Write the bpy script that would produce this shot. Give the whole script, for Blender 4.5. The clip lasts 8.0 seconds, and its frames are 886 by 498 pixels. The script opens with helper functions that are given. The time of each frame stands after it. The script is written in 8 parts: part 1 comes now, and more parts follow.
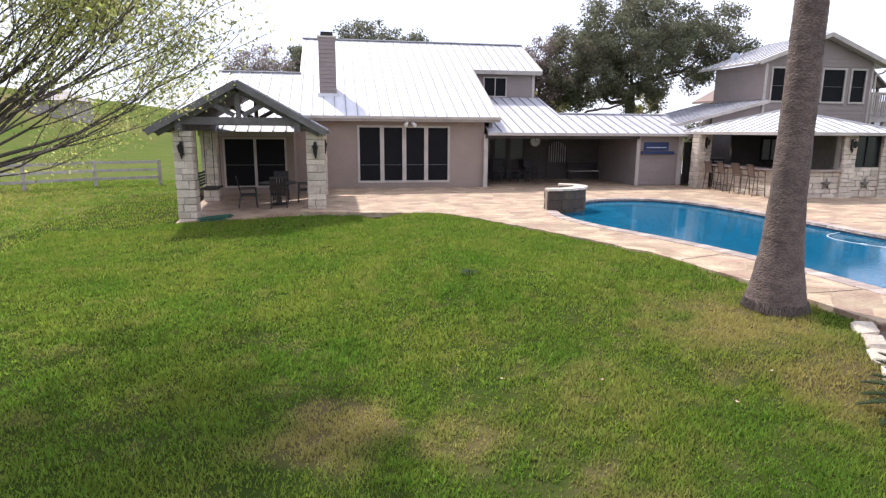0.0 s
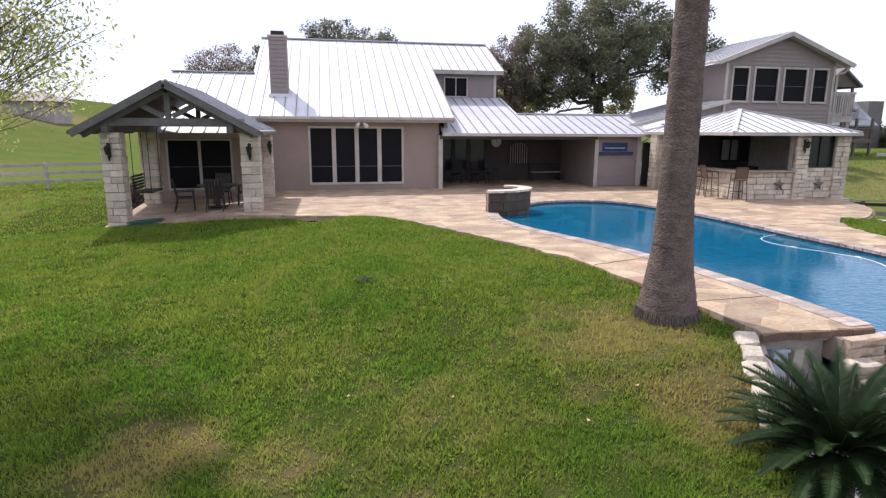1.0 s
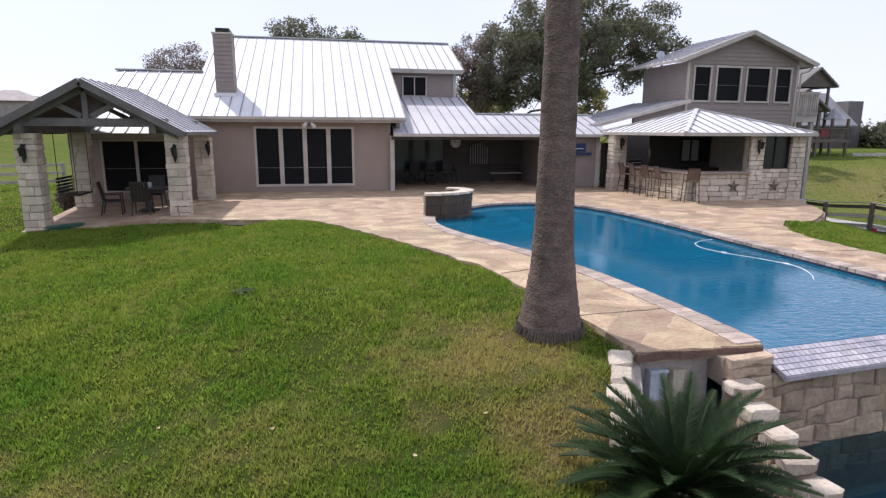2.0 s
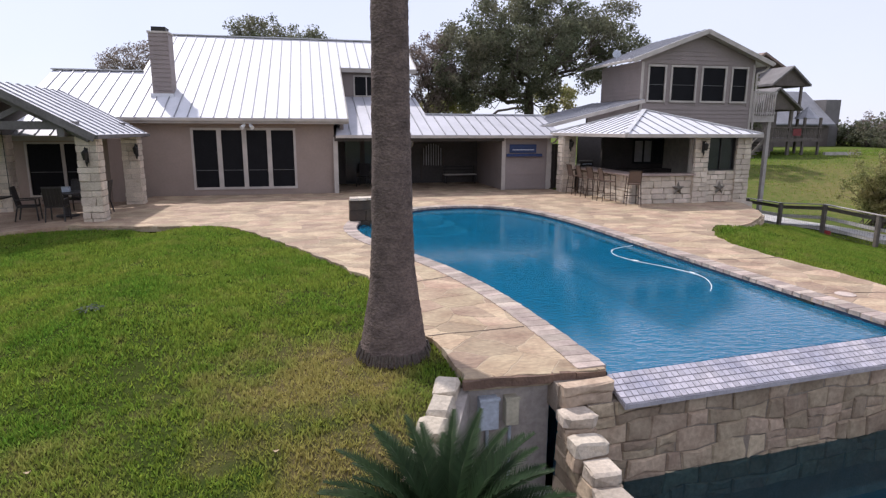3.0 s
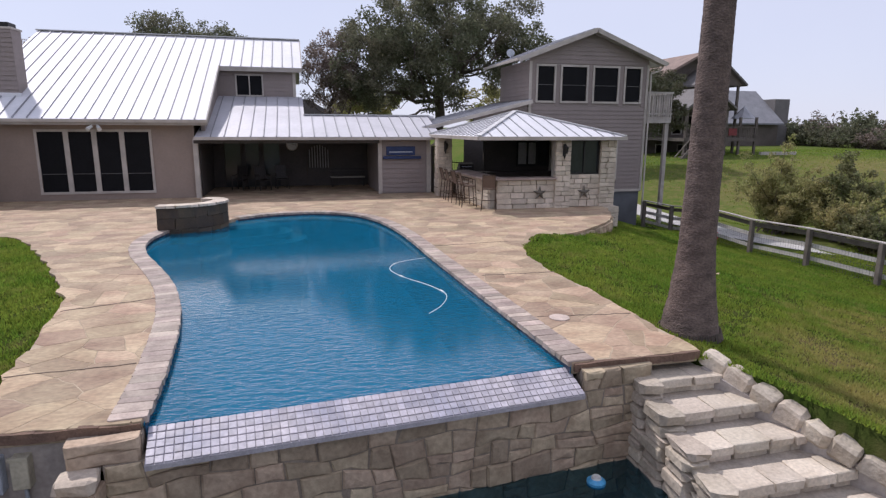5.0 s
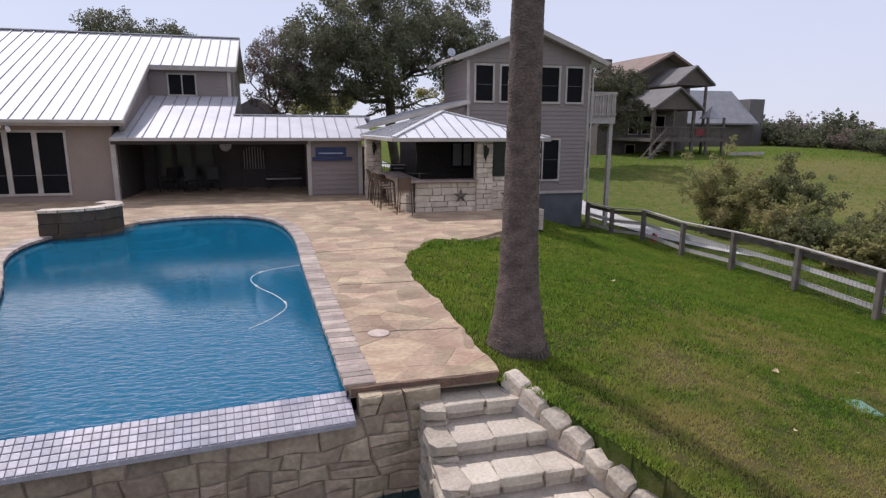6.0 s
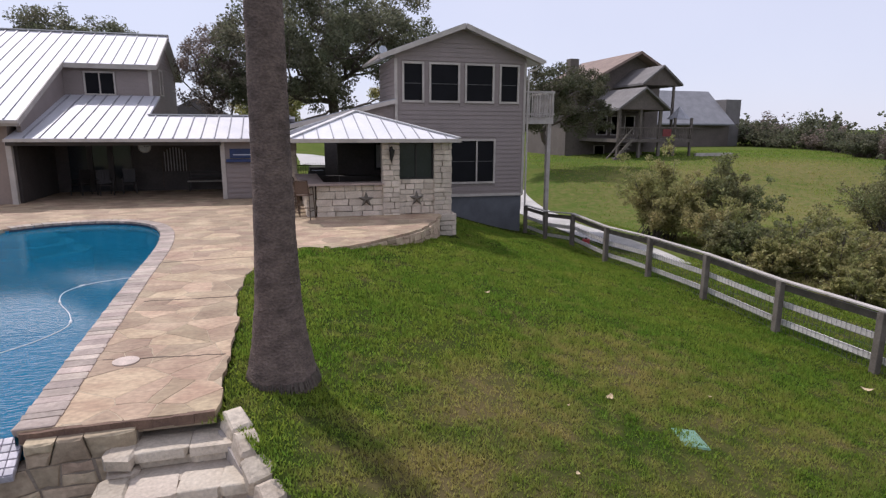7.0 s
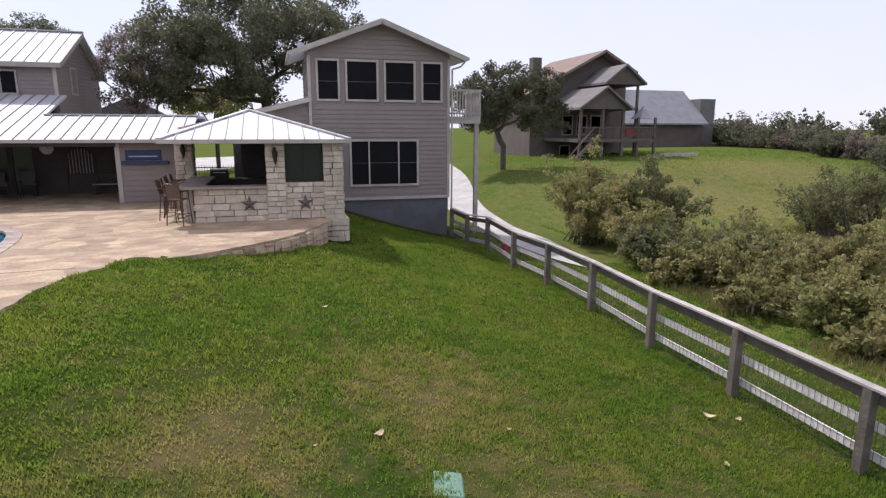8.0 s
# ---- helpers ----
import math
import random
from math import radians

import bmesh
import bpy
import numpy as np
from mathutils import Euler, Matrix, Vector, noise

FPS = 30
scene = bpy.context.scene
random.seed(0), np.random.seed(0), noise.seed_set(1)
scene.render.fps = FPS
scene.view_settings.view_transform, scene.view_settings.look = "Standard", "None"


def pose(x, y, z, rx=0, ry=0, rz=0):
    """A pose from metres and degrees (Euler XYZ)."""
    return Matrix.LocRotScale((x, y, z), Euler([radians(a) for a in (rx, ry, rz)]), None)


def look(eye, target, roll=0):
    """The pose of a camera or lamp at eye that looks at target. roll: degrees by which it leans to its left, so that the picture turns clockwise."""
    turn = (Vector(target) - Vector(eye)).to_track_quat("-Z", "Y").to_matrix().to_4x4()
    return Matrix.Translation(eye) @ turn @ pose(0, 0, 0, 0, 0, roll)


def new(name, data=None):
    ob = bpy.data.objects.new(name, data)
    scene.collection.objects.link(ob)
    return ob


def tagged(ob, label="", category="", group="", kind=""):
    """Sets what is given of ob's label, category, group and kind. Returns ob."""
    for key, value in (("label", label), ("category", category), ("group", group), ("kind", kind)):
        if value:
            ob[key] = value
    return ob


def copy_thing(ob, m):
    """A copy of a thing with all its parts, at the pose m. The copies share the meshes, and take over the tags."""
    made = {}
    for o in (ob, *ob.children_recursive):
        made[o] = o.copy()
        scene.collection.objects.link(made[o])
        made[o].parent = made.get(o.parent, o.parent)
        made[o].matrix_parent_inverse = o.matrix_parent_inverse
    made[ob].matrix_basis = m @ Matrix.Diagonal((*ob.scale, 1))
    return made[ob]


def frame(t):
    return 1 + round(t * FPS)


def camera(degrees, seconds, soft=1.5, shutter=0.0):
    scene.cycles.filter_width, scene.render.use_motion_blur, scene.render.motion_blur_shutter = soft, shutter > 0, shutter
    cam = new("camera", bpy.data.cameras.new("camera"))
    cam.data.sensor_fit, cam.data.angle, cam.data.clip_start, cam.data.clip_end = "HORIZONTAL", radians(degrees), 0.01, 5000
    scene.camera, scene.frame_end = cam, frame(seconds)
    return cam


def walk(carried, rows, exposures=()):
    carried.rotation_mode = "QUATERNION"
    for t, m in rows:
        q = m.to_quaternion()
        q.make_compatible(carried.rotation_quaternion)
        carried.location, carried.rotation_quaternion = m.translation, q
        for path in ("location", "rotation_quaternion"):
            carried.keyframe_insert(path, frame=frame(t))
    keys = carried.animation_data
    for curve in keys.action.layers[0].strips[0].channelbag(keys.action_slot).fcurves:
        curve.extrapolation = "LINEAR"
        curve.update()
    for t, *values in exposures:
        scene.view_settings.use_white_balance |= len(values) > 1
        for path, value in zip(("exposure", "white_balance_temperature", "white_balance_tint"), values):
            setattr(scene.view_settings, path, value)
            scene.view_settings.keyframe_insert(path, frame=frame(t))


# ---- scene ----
cam = camera(73.8, 8.0, soft=1.3)
PATH = [
    (0, (0.183, 1.708, 2.425), (0.532, 3.638, 2.031), 0.4),
    (0.5, (1.017, 1.772, 2.449), (1.375, 3.7, 2.056), 0.4),
    (1, (1.872, 1.813, 2.455), (2.244, 3.738, 2.062), 0.3),
    (1.5, (2.75, 1.975, 2.448), (3.135, 3.898, 2.056), 0.3),
    (3, (5.633, 2.278, 2.598), (6.055, 4.191, 2.2), 0.2),
    (3.5, (6.796, 2.246, 2.649), (7.232, 4.156, 2.247), 0.2),
    (4, (7.985, 2.21, 2.686), (8.435, 4.116, 2.282), 0.2),
    (4.5, (9.109, 2.207, 2.718), (9.572, 4.11, 2.314), 0.2),
    (6, (12.82, 2.119, 2.814), (13.321, 4.012, 2.408), 0.3),
    (6.5, (14.325, 2.184, 2.809), (14.833, 4.076, 2.405), 0.2),
    (7, (15.882, 2.307, 2.82), (16.4, 4.196, 2.416), 0.3),
    (7.5, (17.534, 2.421, 2.834), (18.061, 4.307, 2.427), 0.2),
    (8, (19.303, 2.489, 2.814), (19.837, 4.374, 2.411), 0.2),
]
EXPOSURES = [(0.0, 1.27, 6000, 17), (1.0, 1.03, 5990, 17), (3.0, 0.73, 5970, 17), (4.5, 0.51, 5930, 18), (6.5, 0.42, 5960, 18), (8.0, 0.75, 6070, 19)]
walk(cam, [(t, look(eye, target, roll)) for t, eye, target, roll in PATH], EXPOSURES)

# ---------- light ----------
SUN_TO = Vector((0.36, -0.68, -1.0)).normalized()
world = bpy.data.worlds.new("sky")
scene.world = world
world.use_nodes = True
wn = world.node_tree
sky = wn.nodes.new("ShaderNodeTexSky")
sky.sky_type = "NISHITA"
sky.sun_disc = False
sky.sun_elevation = radians(52.4)
sky.sun_rotation = radians(-27.9)
sky.air_density, sky.dust_density, sky.ozone_density = 1.0, 0.35, 1.3
veil = wn.nodes.new("ShaderNodeMix")  # thin high cloud over the blue
veil.data_type = "RGBA"
veil.inputs[0].default_value = 0.9
cloud = wn.nodes.new("ShaderNodeTexNoise")  # soft, thicker and thinner cloud
cloud.inputs["Scale"].default_value, cloud.inputs["Detail"].default_value = 2.2, 5
wn.links.new(wn.nodes.new("ShaderNodeTexCoord").outputs["Generated"], cloud.inputs["Vector"])
grey = wn.nodes.new("ShaderNodeMix")
grey.data_type = "RGBA"
grey.inputs[6].default_value, grey.inputs[7].default_value = (3.55, 3.65, 4.1, 1), (4.35, 4.35, 4.6, 1)
wn.links.new(cloud.outputs[0], grey.inputs[0])
wn.links.new(grey.outputs[2], veil.inputs[7])
wn.links.new(sky.outputs[0], veil.inputs[6])
wn.links.new(veil.outputs[2], wn.nodes["Background"].inputs[0])
wn.nodes["Background"].inputs[1].default_value = 0.13
sun_data = bpy.data.lights.new("sun", "SUN")
sun_data.energy, sun_data.angle, sun_data.color = 2.25, radians(2.0), (1.0, 0.93, 0.82)
sun = new("sun", sun_data)
sun.matrix_world = look((0, 0, 60), Vector((0, 0, 60)) + SUN_TO)

# ---------- materials ----------


def mat(name, color, color2=None, rough=0.7, metal=0.0, scale=4.0, bump=0.0, bump_scale=None, vary=0.0, spec=0.5, fine=None, island=False, stretch=None, grain=0.18):
    m = bpy.data.materials.new(name)
    m.use_nodes = True
    nt = m.node_tree
    b = nt.nodes["Principled BSDF"]
    b.inputs["Roughness"].default_value = rough
    b.inputs["Metallic"].default_value = metal
    b.inputs["Specular IOR Level"].default_value = spec
    co = nt.nodes.new("ShaderNodeTexCoord")
    src = co.outputs["Object"]
    geo = nt.nodes.new("ShaderNodeNewGeometry")
    src = geo.outputs["Position"]
    if stretch:
        mp = nt.nodes.new("ShaderNodeMapping")
        mp.inputs["Scale"].default_value = stretch
        nt.links.new(src, mp.inputs["Vector"])
        src = mp.outputs[0]
    n1 = nt.nodes.new("ShaderNodeTexNoise")
    n1.inputs["Scale"].default_value, n1.inputs["Detail"].default_value = scale, 5
    nt.links.new(src, n1.inputs["Vector"])
    ramp = nt.nodes.new("ShaderNodeMapRange")
    ramp.inputs[1].default_value, ramp.inputs[2].default_value = 0.32, 0.68
    nt.links.new(n1.outputs[0], ramp.inputs[0])
    mix = nt.nodes.new("ShaderNodeMix")
    mix.data_type = "RGBA"
    c2 = color2 or tuple(c * 0.75 for c in color)
    mix.inputs[6].default_value, mix.inputs[7].default_value = (*color, 1), (*c2, 1)
    nt.links.new(ramp.outputs[0], mix.inputs[0])
    out = mix.outputs[2]
    n2 = nt.nodes.new("ShaderNodeTexNoise")
    n2.inputs["Scale"].default_value, n2.inputs["Detail"].default_value = fine or scale * 9, 4
    nt.links.new(src, n2.inputs["Vector"])
    hs = nt.nodes.new("ShaderNodeHueSaturation")
    val = nt.nodes.new("ShaderNodeMapRange")
    val.inputs[1].default_value, val.inputs[2].default_value = 0.25, 0.75
    val.inputs[3].default_value, val.inputs[4].default_value = 1 - grain, 1 + grain
    nt.links.new(n2.outputs[0], val.inputs[0])
    v = val.outputs[0]
    if vary:
        if island:
            rnd = geo.outputs["Random Per Island"]
        else:
            rnd = nt.nodes.new("ShaderNodeObjectInfo").outputs["Random"]
        rv = nt.nodes.new("ShaderNodeMapRange")
        rv.inputs[3].default_value, rv.inputs[4].default_value = 1 - vary, 1 + vary
        nt.links.new(rnd, rv.inputs[0])
        mul = nt.nodes.new("ShaderNodeMath")
        mul.operation = "MULTIPLY"
        nt.links.new(v, mul.inputs[0])
        nt.links.new(rv.outputs[0], mul.inputs[1])
        v = mul.outputs[0]
        wh = nt.nodes.new("ShaderNodeTexWhiteNoise")
        wh.noise_dimensions = "1D"
        nt.links.new(rnd, wh.inputs["W"])
        hv = nt.nodes.new("ShaderNodeMapRange")
        hv.inputs[3].default_value, hv.inputs[4].default_value = 0.5 - vary * 0.045, 0.5 + vary * 0.045
        nt.links.new(wh.outputs[0], hv.inputs[0])
        nt.links.new(hv.outputs[0], hs.inputs["Hue"])
    nt.links.new(v, hs.inputs["Value"])
    nt.links.new(out, hs.inputs["Color"])
    nt.links.new(hs.outputs[0], b.inputs["Base Color"])
    if bump:
        n3 = nt.nodes.new("ShaderNodeTexNoise")
        n3.inputs["Scale"].default_value, n3.inputs["Detail"].default_value = bump_scale or scale * 6, 6
        nt.links.new(src, n3.inputs["Vector"])
        bp = nt.nodes.new("ShaderNodeBump")
        bp.inputs["Strength"].default_value, bp.inputs["Distance"].default_value = bump, 0.03
        nt.links.new(n3.outputs[0], bp.inputs["Height"])
        nt.links.new(bp.outputs[0], b.inputs["Normal"])
    return m


def leaf_mat(name, c1, c2, trans=0.35, vary=0.35, spec=0.3):
    m = mat(name, c1, c2, rough=0.6, scale=0.6, vary=vary, island=True, spec=spec)
    nt = m.node_tree
    b = nt.nodes["Principled BSDF"]
    tr = nt.nodes.new("ShaderNodeBsdfTranslucent")
    col = b.inputs["Base Color"].links[0].from_socket
    nt.links.new(col, tr.inputs[0])
    mx = nt.nodes.new("ShaderNodeMixShader")
    mx.inputs[0].default_value = trans
    nt.links.new(b.outputs[0], mx.inputs[1])
    nt.links.new(tr.outputs[0], mx.inputs[2])
    nt.links.new(mx.outputs[0], nt.nodes["Material Output"].inputs[0])
    return m


M = {}
M["soil"] = mat("lawn_soil", (0.034, 0.056, 0.011), (0.052, 0.062, 0.017), rough=0.95, scale=0.45, fine=14, bump=0.5, bump_scale=30, spec=0.0)
M["blade"] = leaf_mat("grass_blade", (0.14, 0.248, 0.029), (0.245, 0.305, 0.047), 0.54, 0.4, 0.1)


def straw(m, color, patches):
    """Dry straw patches: round stretches of worn grass, broken up by noise."""
    nt = m.node_tree
    b = nt.nodes["Principled BSDF"]
    src = b.inputs["Base Color"].links[0].from_socket
    geo = nt.nodes.new("ShaderNodeNewGeometry")
    nz = nt.nodes.new("ShaderNodeTexNoise")
    nz.inputs["Scale"].default_value, nz.inputs["Detail"].default_value = 2.3, 6
    nt.links.new(geo.outputs["Position"], nz.inputs["Vector"])
    total = None
    for x, y, r, k in patches:
        d = nt.nodes.new("ShaderNodeVectorMath")
        d.operation = "DISTANCE"
        nt.links.new(geo.outputs["Position"], d.inputs[0])
        d.inputs[1].default_value = (x, y, -0.4)
        mr = nt.nodes.new("ShaderNodeMapRange")
        mr.interpolation_type = "SMOOTHSTEP"
        mr.inputs[1].default_value, mr.inputs[2].default_value, mr.inputs[3].default_value, mr.inputs[4].default_value = 0.0, r, k, 0.0
        nt.links.new(d.outputs["Value"], mr.inputs[0])
        if total is None:
            total = mr.outputs[0]
        else:
            ad = nt.nodes.new("ShaderNodeMath")
            ad.operation = "MAXIMUM"
            nt.links.new(total, ad.inputs[0])
            nt.links.new(mr.outputs[0], ad.inputs[1])
            total = ad.outputs[0]
    sm = nt.nodes.new("ShaderNodeMath")
    sm.operation = "ADD"
    nt.links.new(total, sm.inputs[0])
    nt.links.new(nz.outputs[0], sm.inputs[1])
    rg = nt.nodes.new("ShaderNodeMapRange")
    rg.inputs[1].default_value, rg.inputs[2].default_value, rg.inputs[4].default_value = 0.53, 0.97, 0.85
    nt.links.new(sm.outputs[0], rg.inputs[0])
    mx = nt.nodes.new("ShaderNodeMix")
    mx.data_type = "RGBA"
    nt.links.new(rg.outputs[0], mx.inputs[0])
    nt.links.new(src, mx.inputs[6])
    mx.inputs[7].default_value = (*color, 1)
    for n in nt.nodes:
        if n.bl_idname in ("ShaderNodeBsdfPrincipled", "ShaderNodeBsdfTranslucent"):
            nt.links.new(mx.outputs[2], n.inputs[0])


PATCHES = [(0.1, 7.4, 1.1, 0.75), (1.3, 6.9, 0.9, 0.5), (5.6, 8.6, 2.2, 0.5), (6.1, 7.3, 1.7, 0.55), (3.0, 7.6, 1.6, 0.22), (18.6, 9.0, 2.6, 0.42), (21.5, 10.5, 3.2, 0.4), (17.3, 7.4, 2.0, 0.45), (23.5, 8.0, 2.8, 0.36), (2.4, 5.6, 1.5, 0.3), (18.4, 6.2, 2.4, 0.45), (20.6, 6.6, 2.6, 0.4), (22.2, 8.6, 2.4, 0.4), (16.9, 5.6, 1.4, 0.5), (44.0, 15.0, 11.0, 0.42), (54.0, 24.0, 11.0, 0.4), (38.0, 9.0, 8.0, 0.4), (44.0, 34.0, 17.0, 0.36), (56.0, 40.0, 14.0, 0.34), (25.6, 9.5, 2.2, 0.34), (-18.0, 28.0, 14.0, 0.3), (-32.0, 42.0, 26.0, 0.36)]
M["meadow"] = mat("far_meadow", (0.078, 0.122, 0.026), (0.115, 0.13, 0.038), rough=0.95, scale=0.25, fine=5, bump=0.5, bump_scale=6, spec=0.0)
straw(M["meadow"], (0.20, 0.165, 0.075), PATCHES + [(-62.0, 118.0, 40.0, 0.8)])
straw(M["soil"], (0.13, 0.10, 0.048), PATCHES)
straw(M["blade"], (0.44, 0.37, 0.13), PATCHES)
M["flag"] = mat("flagstone", (0.45, 0.345, 0.225), (0.30, 0.20, 0.13), rough=0.8, scale=1.9, fine=16, bump=0.4, bump_scale=12, vary=0.24, grain=0.24, stretch=(0.8, 1.25, 1))
M["mortar"] = mat("mortar", (0.46, 0.37, 0.26), rough=0.95, scale=3, bump=0.3)
M["coping"] = mat("coping_stone", (0.44, 0.36, 0.30), (0.28, 0.22, 0.185), rough=0.7, scale=3, bump=0.3, vary=0.3)
M["lime"] = mat("white_limestone", (0.62, 0.54, 0.44), (0.48, 0.405, 0.32), rough=0.85, scale=3, bump=0.5, bump_scale=22, vary=0.16)
M["kerbrock"] = mat("rough_kerb_limestone", (0.55, 0.475, 0.38), (0.41, 0.345, 0.27), rough=0.9, scale=3, bump=0.7, bump_scale=16, vary=0.16)
M["limecore"] = mat("limestone_mortar", (0.42, 0.38, 0.32), rough=0.95, scale=5, bump=0.3)
M["rock"] = mat("tan_wall_rock", (0.47, 0.375, 0.265), (0.35, 0.265, 0.185), rough=0.95, scale=3.5, fine=18, bump=0.8, bump_scale=9, vary=0.24, spec=0.2, grain=0.2)
M["rockmortar"] = mat("dark_joint", (0.30, 0.245, 0.19), rough=0.95, scale=5, bump=0.4)
M["spa"] = mat("slate_stone", (0.10, 0.072, 0.045), (0.05, 0.044, 0.037), rough=0.9, scale=2.5, bump=0.4, vary=0.3)
M["plaster"] = mat("grey_plaster", (0.42, 0.375, 0.34), rough=0.9, scale=2, bump=0.2)
M["roof"] = mat("galvanised_roof", (0.72, 0.71, 0.73), (0.65, 0.65, 0.67), rough=0.68, metal=0.2, scale=0.8, bump=0.04, bump_scale=2, grain=0.05)
# Duller, greyer copy of the roof metal for the breezeway.
M["dullroof"] = mat("dull_galvanised_roof", (0.56, 0.55, 0.58), (0.48, 0.475, 0.50), rough=0.62, metal=0.25, scale=0.8, bump=0.04, bump_scale=2, grain=0.05)
# Darker than the roof sheets: shade on the seam sides put into the colour.
M["seam"] = mat("darkened_seam_metal", (0.36, 0.36, 0.38), rough=0.55, metal=0.45, scale=2, grain=0.05)
M["siding"] = mat("taupe_siding", (0.27, 0.222, 0.205), (0.24, 0.20, 0.185), rough=0.7, scale=1.5, bump=0.06, grain=0.05)
M["trim"] = mat("pale_trim", (0.50, 0.45, 0.40), rough=0.6, scale=2, grain=0.05)
M["facade"] = mat("tan_facade_paint", (0.315, 0.245, 0.205), (0.275, 0.215, 0.18), rough=0.8, scale=1.2, bump=0.08, grain=0.05)
M["soffit"] = mat("soffit_paint", (0.42, 0.38, 0.34), rough=0.7, scale=2, grain=0.05)
M["screen"] = mat("dark_window_screen", (0.010, 0.010, 0.012), rough=0.6, scale=2, spec=0.12)
M["glass_dim"] = mat("reflective_glass", (0.03, 0.034, 0.038), rough=0.14, scale=2, spec=0.45)
# Dimness under the porch and pavilion roofs is put into this dark colour.
M["dark"] = mat("shaded_interior", (0.075, 0.064, 0.058), rough=0.8, scale=1.5, bump=0.1)
M["timber"] = mat("grey_stained_timber", (0.17, 0.16, 0.155), (0.12, 0.11, 0.105), rough=0.8, scale=2, stretch=(1, 1, 1), bump=0.3)
M["iron"] = mat("black_iron", (0.03, 0.028, 0.026), rough=0.5, metal=0.4, scale=6)
M["bronze"] = mat("bronze_metal", (0.10, 0.07, 0.05), rough=0.45, metal=0.6, scale=6)
M["sling"] = mat("brown_sling_fabric", (0.14, 0.095, 0.07), rough=0.9, scale=20)
M["wood_dark"] = mat("dark_wood", (0.024, 0.018, 0.016), rough=0.5, scale=4)
M["palefence"] = mat("pale_weathered_wood", (0.47, 0.435, 0.40), (0.35, 0.315, 0.285), rough=0.9, scale=3, bump=0.4, vary=0.12)
# Weathered wood, darkened further: the fence's shaded near side is in this tone.
M["fence"] = mat("shaded_weathered_wood", (0.175, 0.15, 0.128), (0.115, 0.096, 0.082), rough=0.9, scale=3, bump=0.4, vary=0.15)
# Lower boards near white: sunlight on them is put into the colour.
M["railboard"] = mat("sunlit_rail_board", (0.70, 0.66, 0.63), (0.56, 0.52, 0.49), rough=0.9, scale=3, bump=0.3, vary=0.1)
M["wire"] = mat("galvanised_wire", (0.16, 0.16, 0.17), rough=0.5, metal=0.7)
M["bark_palm"] = mat("palm_bark", (0.19, 0.142, 0.122), (0.105, 0.08, 0.07), rough=0.95, scale=2.2, fine=13, bump=1.0, bump_scale=11, stretch=(2.2, 2.2, 3.6), grain=0.34, spec=0.2)
M["bark"] = mat("tree_bark", (0.13, 0.105, 0.085), (0.08, 0.065, 0.055), rough=0.95, scale=3, bump=0.8)
M["oak"] = leaf_mat("oak_leaves", (0.13, 0.15, 0.082), (0.175, 0.165, 0.11), 0.48)
M["oakdark"] = leaf_mat("dark_oak_leaves", (0.085, 0.10, 0.05), (0.13, 0.12, 0.075), 0.4)
M["spring"] = leaf_mat("spring_leaves", (0.42, 0.47, 0.13), (0.50, 0.46, 0.19), 0.68)
M["shrub"] = leaf_mat("shrub_leaves", (0.26, 0.28, 0.095), (0.36, 0.31, 0.14), 0.5)
M["shrub_dark"] = leaf_mat("dark_shrub_leaves", (0.16, 0.19, 0.075), (0.24, 0.22, 0.105), 0.45)
M["bare"] = leaf_mat("dry_twig_leaves", (0.20, 0.17, 0.14), (0.26, 0.20, 0.17), 0.35)
M["sago"] = leaf_mat("sago_leaves", (0.014, 0.030, 0.010), (0.024, 0.044, 0.014), 0.1, 0.2)
M["sago"].node_tree.nodes["Principled BSDF"].inputs["Specular IOR Level"].default_value = 0.12
M["concrete"] = mat("pale_concrete", (0.52, 0.50, 0.47), rough=0.9, scale=0.8, bump=0.2)
M["block"] = mat("bluegrey_block", (0.13, 0.135, 0.15), rough=0.9, scale=2, bump=0.15, grain=0.05)
M["white"] = mat("white_plastic", (0.75, 0.75, 0.73), rough=0.4, scale=4)
M["floater"] = mat("blue_plastic", (0.10, 0.42, 0.75), rough=0.35, scale=4)
M["green"] = mat("green_plastic_lid", (0.17, 0.31, 0.22), rough=0.6, scale=3)
M["lidpale"] = mat("pale_round_lid", (0.58, 0.47, 0.40), rough=0.7, scale=9)
M["hose"] = mat("green_hose", (0.02, 0.10, 0.06), rough=0.5)
M["greybox"] = mat("grey_metal_box", (0.48, 0.53, 0.60), rough=0.5, scale=3)
M["beigebox"] = mat("beige_metal_box", (0.54, 0.50, 0.38), rough=0.5, scale=3)
M["bluesign"] = mat("blue_painted_board", (0.015, 0.035, 0.12), rough=0.5, scale=3)
M["shingle"] = mat("grey_shingle_roof", (0.20, 0.185, 0.18), (0.15, 0.14, 0.135), rough=0.9, scale=1.0, bump=0.3, bump_scale=6)
M["brownroof"] = mat("brown_shingle_roof", (0.28, 0.205, 0.17), rough=0.9, scale=1.0, bump=0.3, bump_scale=6)
M["cap"] = mat("pale_ridge_metal", (0.55, 0.54, 0.54), rough=0.6, metal=0.2, scale=2, grain=0.05)
M["stucco"] = mat("tan_stucco", (0.15, 0.125, 0.11), rough=0.9, scale=0.8)
M["red"] = mat("red_cloth", (0.22, 0.05, 0.05), rough=0.9)
M["star"] = mat("rusty_star_metal", (0.17, 0.15, 0.12), rough=0.5, metal=0.6, scale=8)
M["railgrey"] = mat("grey_meeting_rail", (0.13, 0.125, 0.12), rough=0.6, scale=3)
# Far house tones: distance haze is put into these paler colours.
M["palestucco"] = mat("haze_paled_stucco", (0.40, 0.36, 0.34), rough=0.9, scale=0.8)
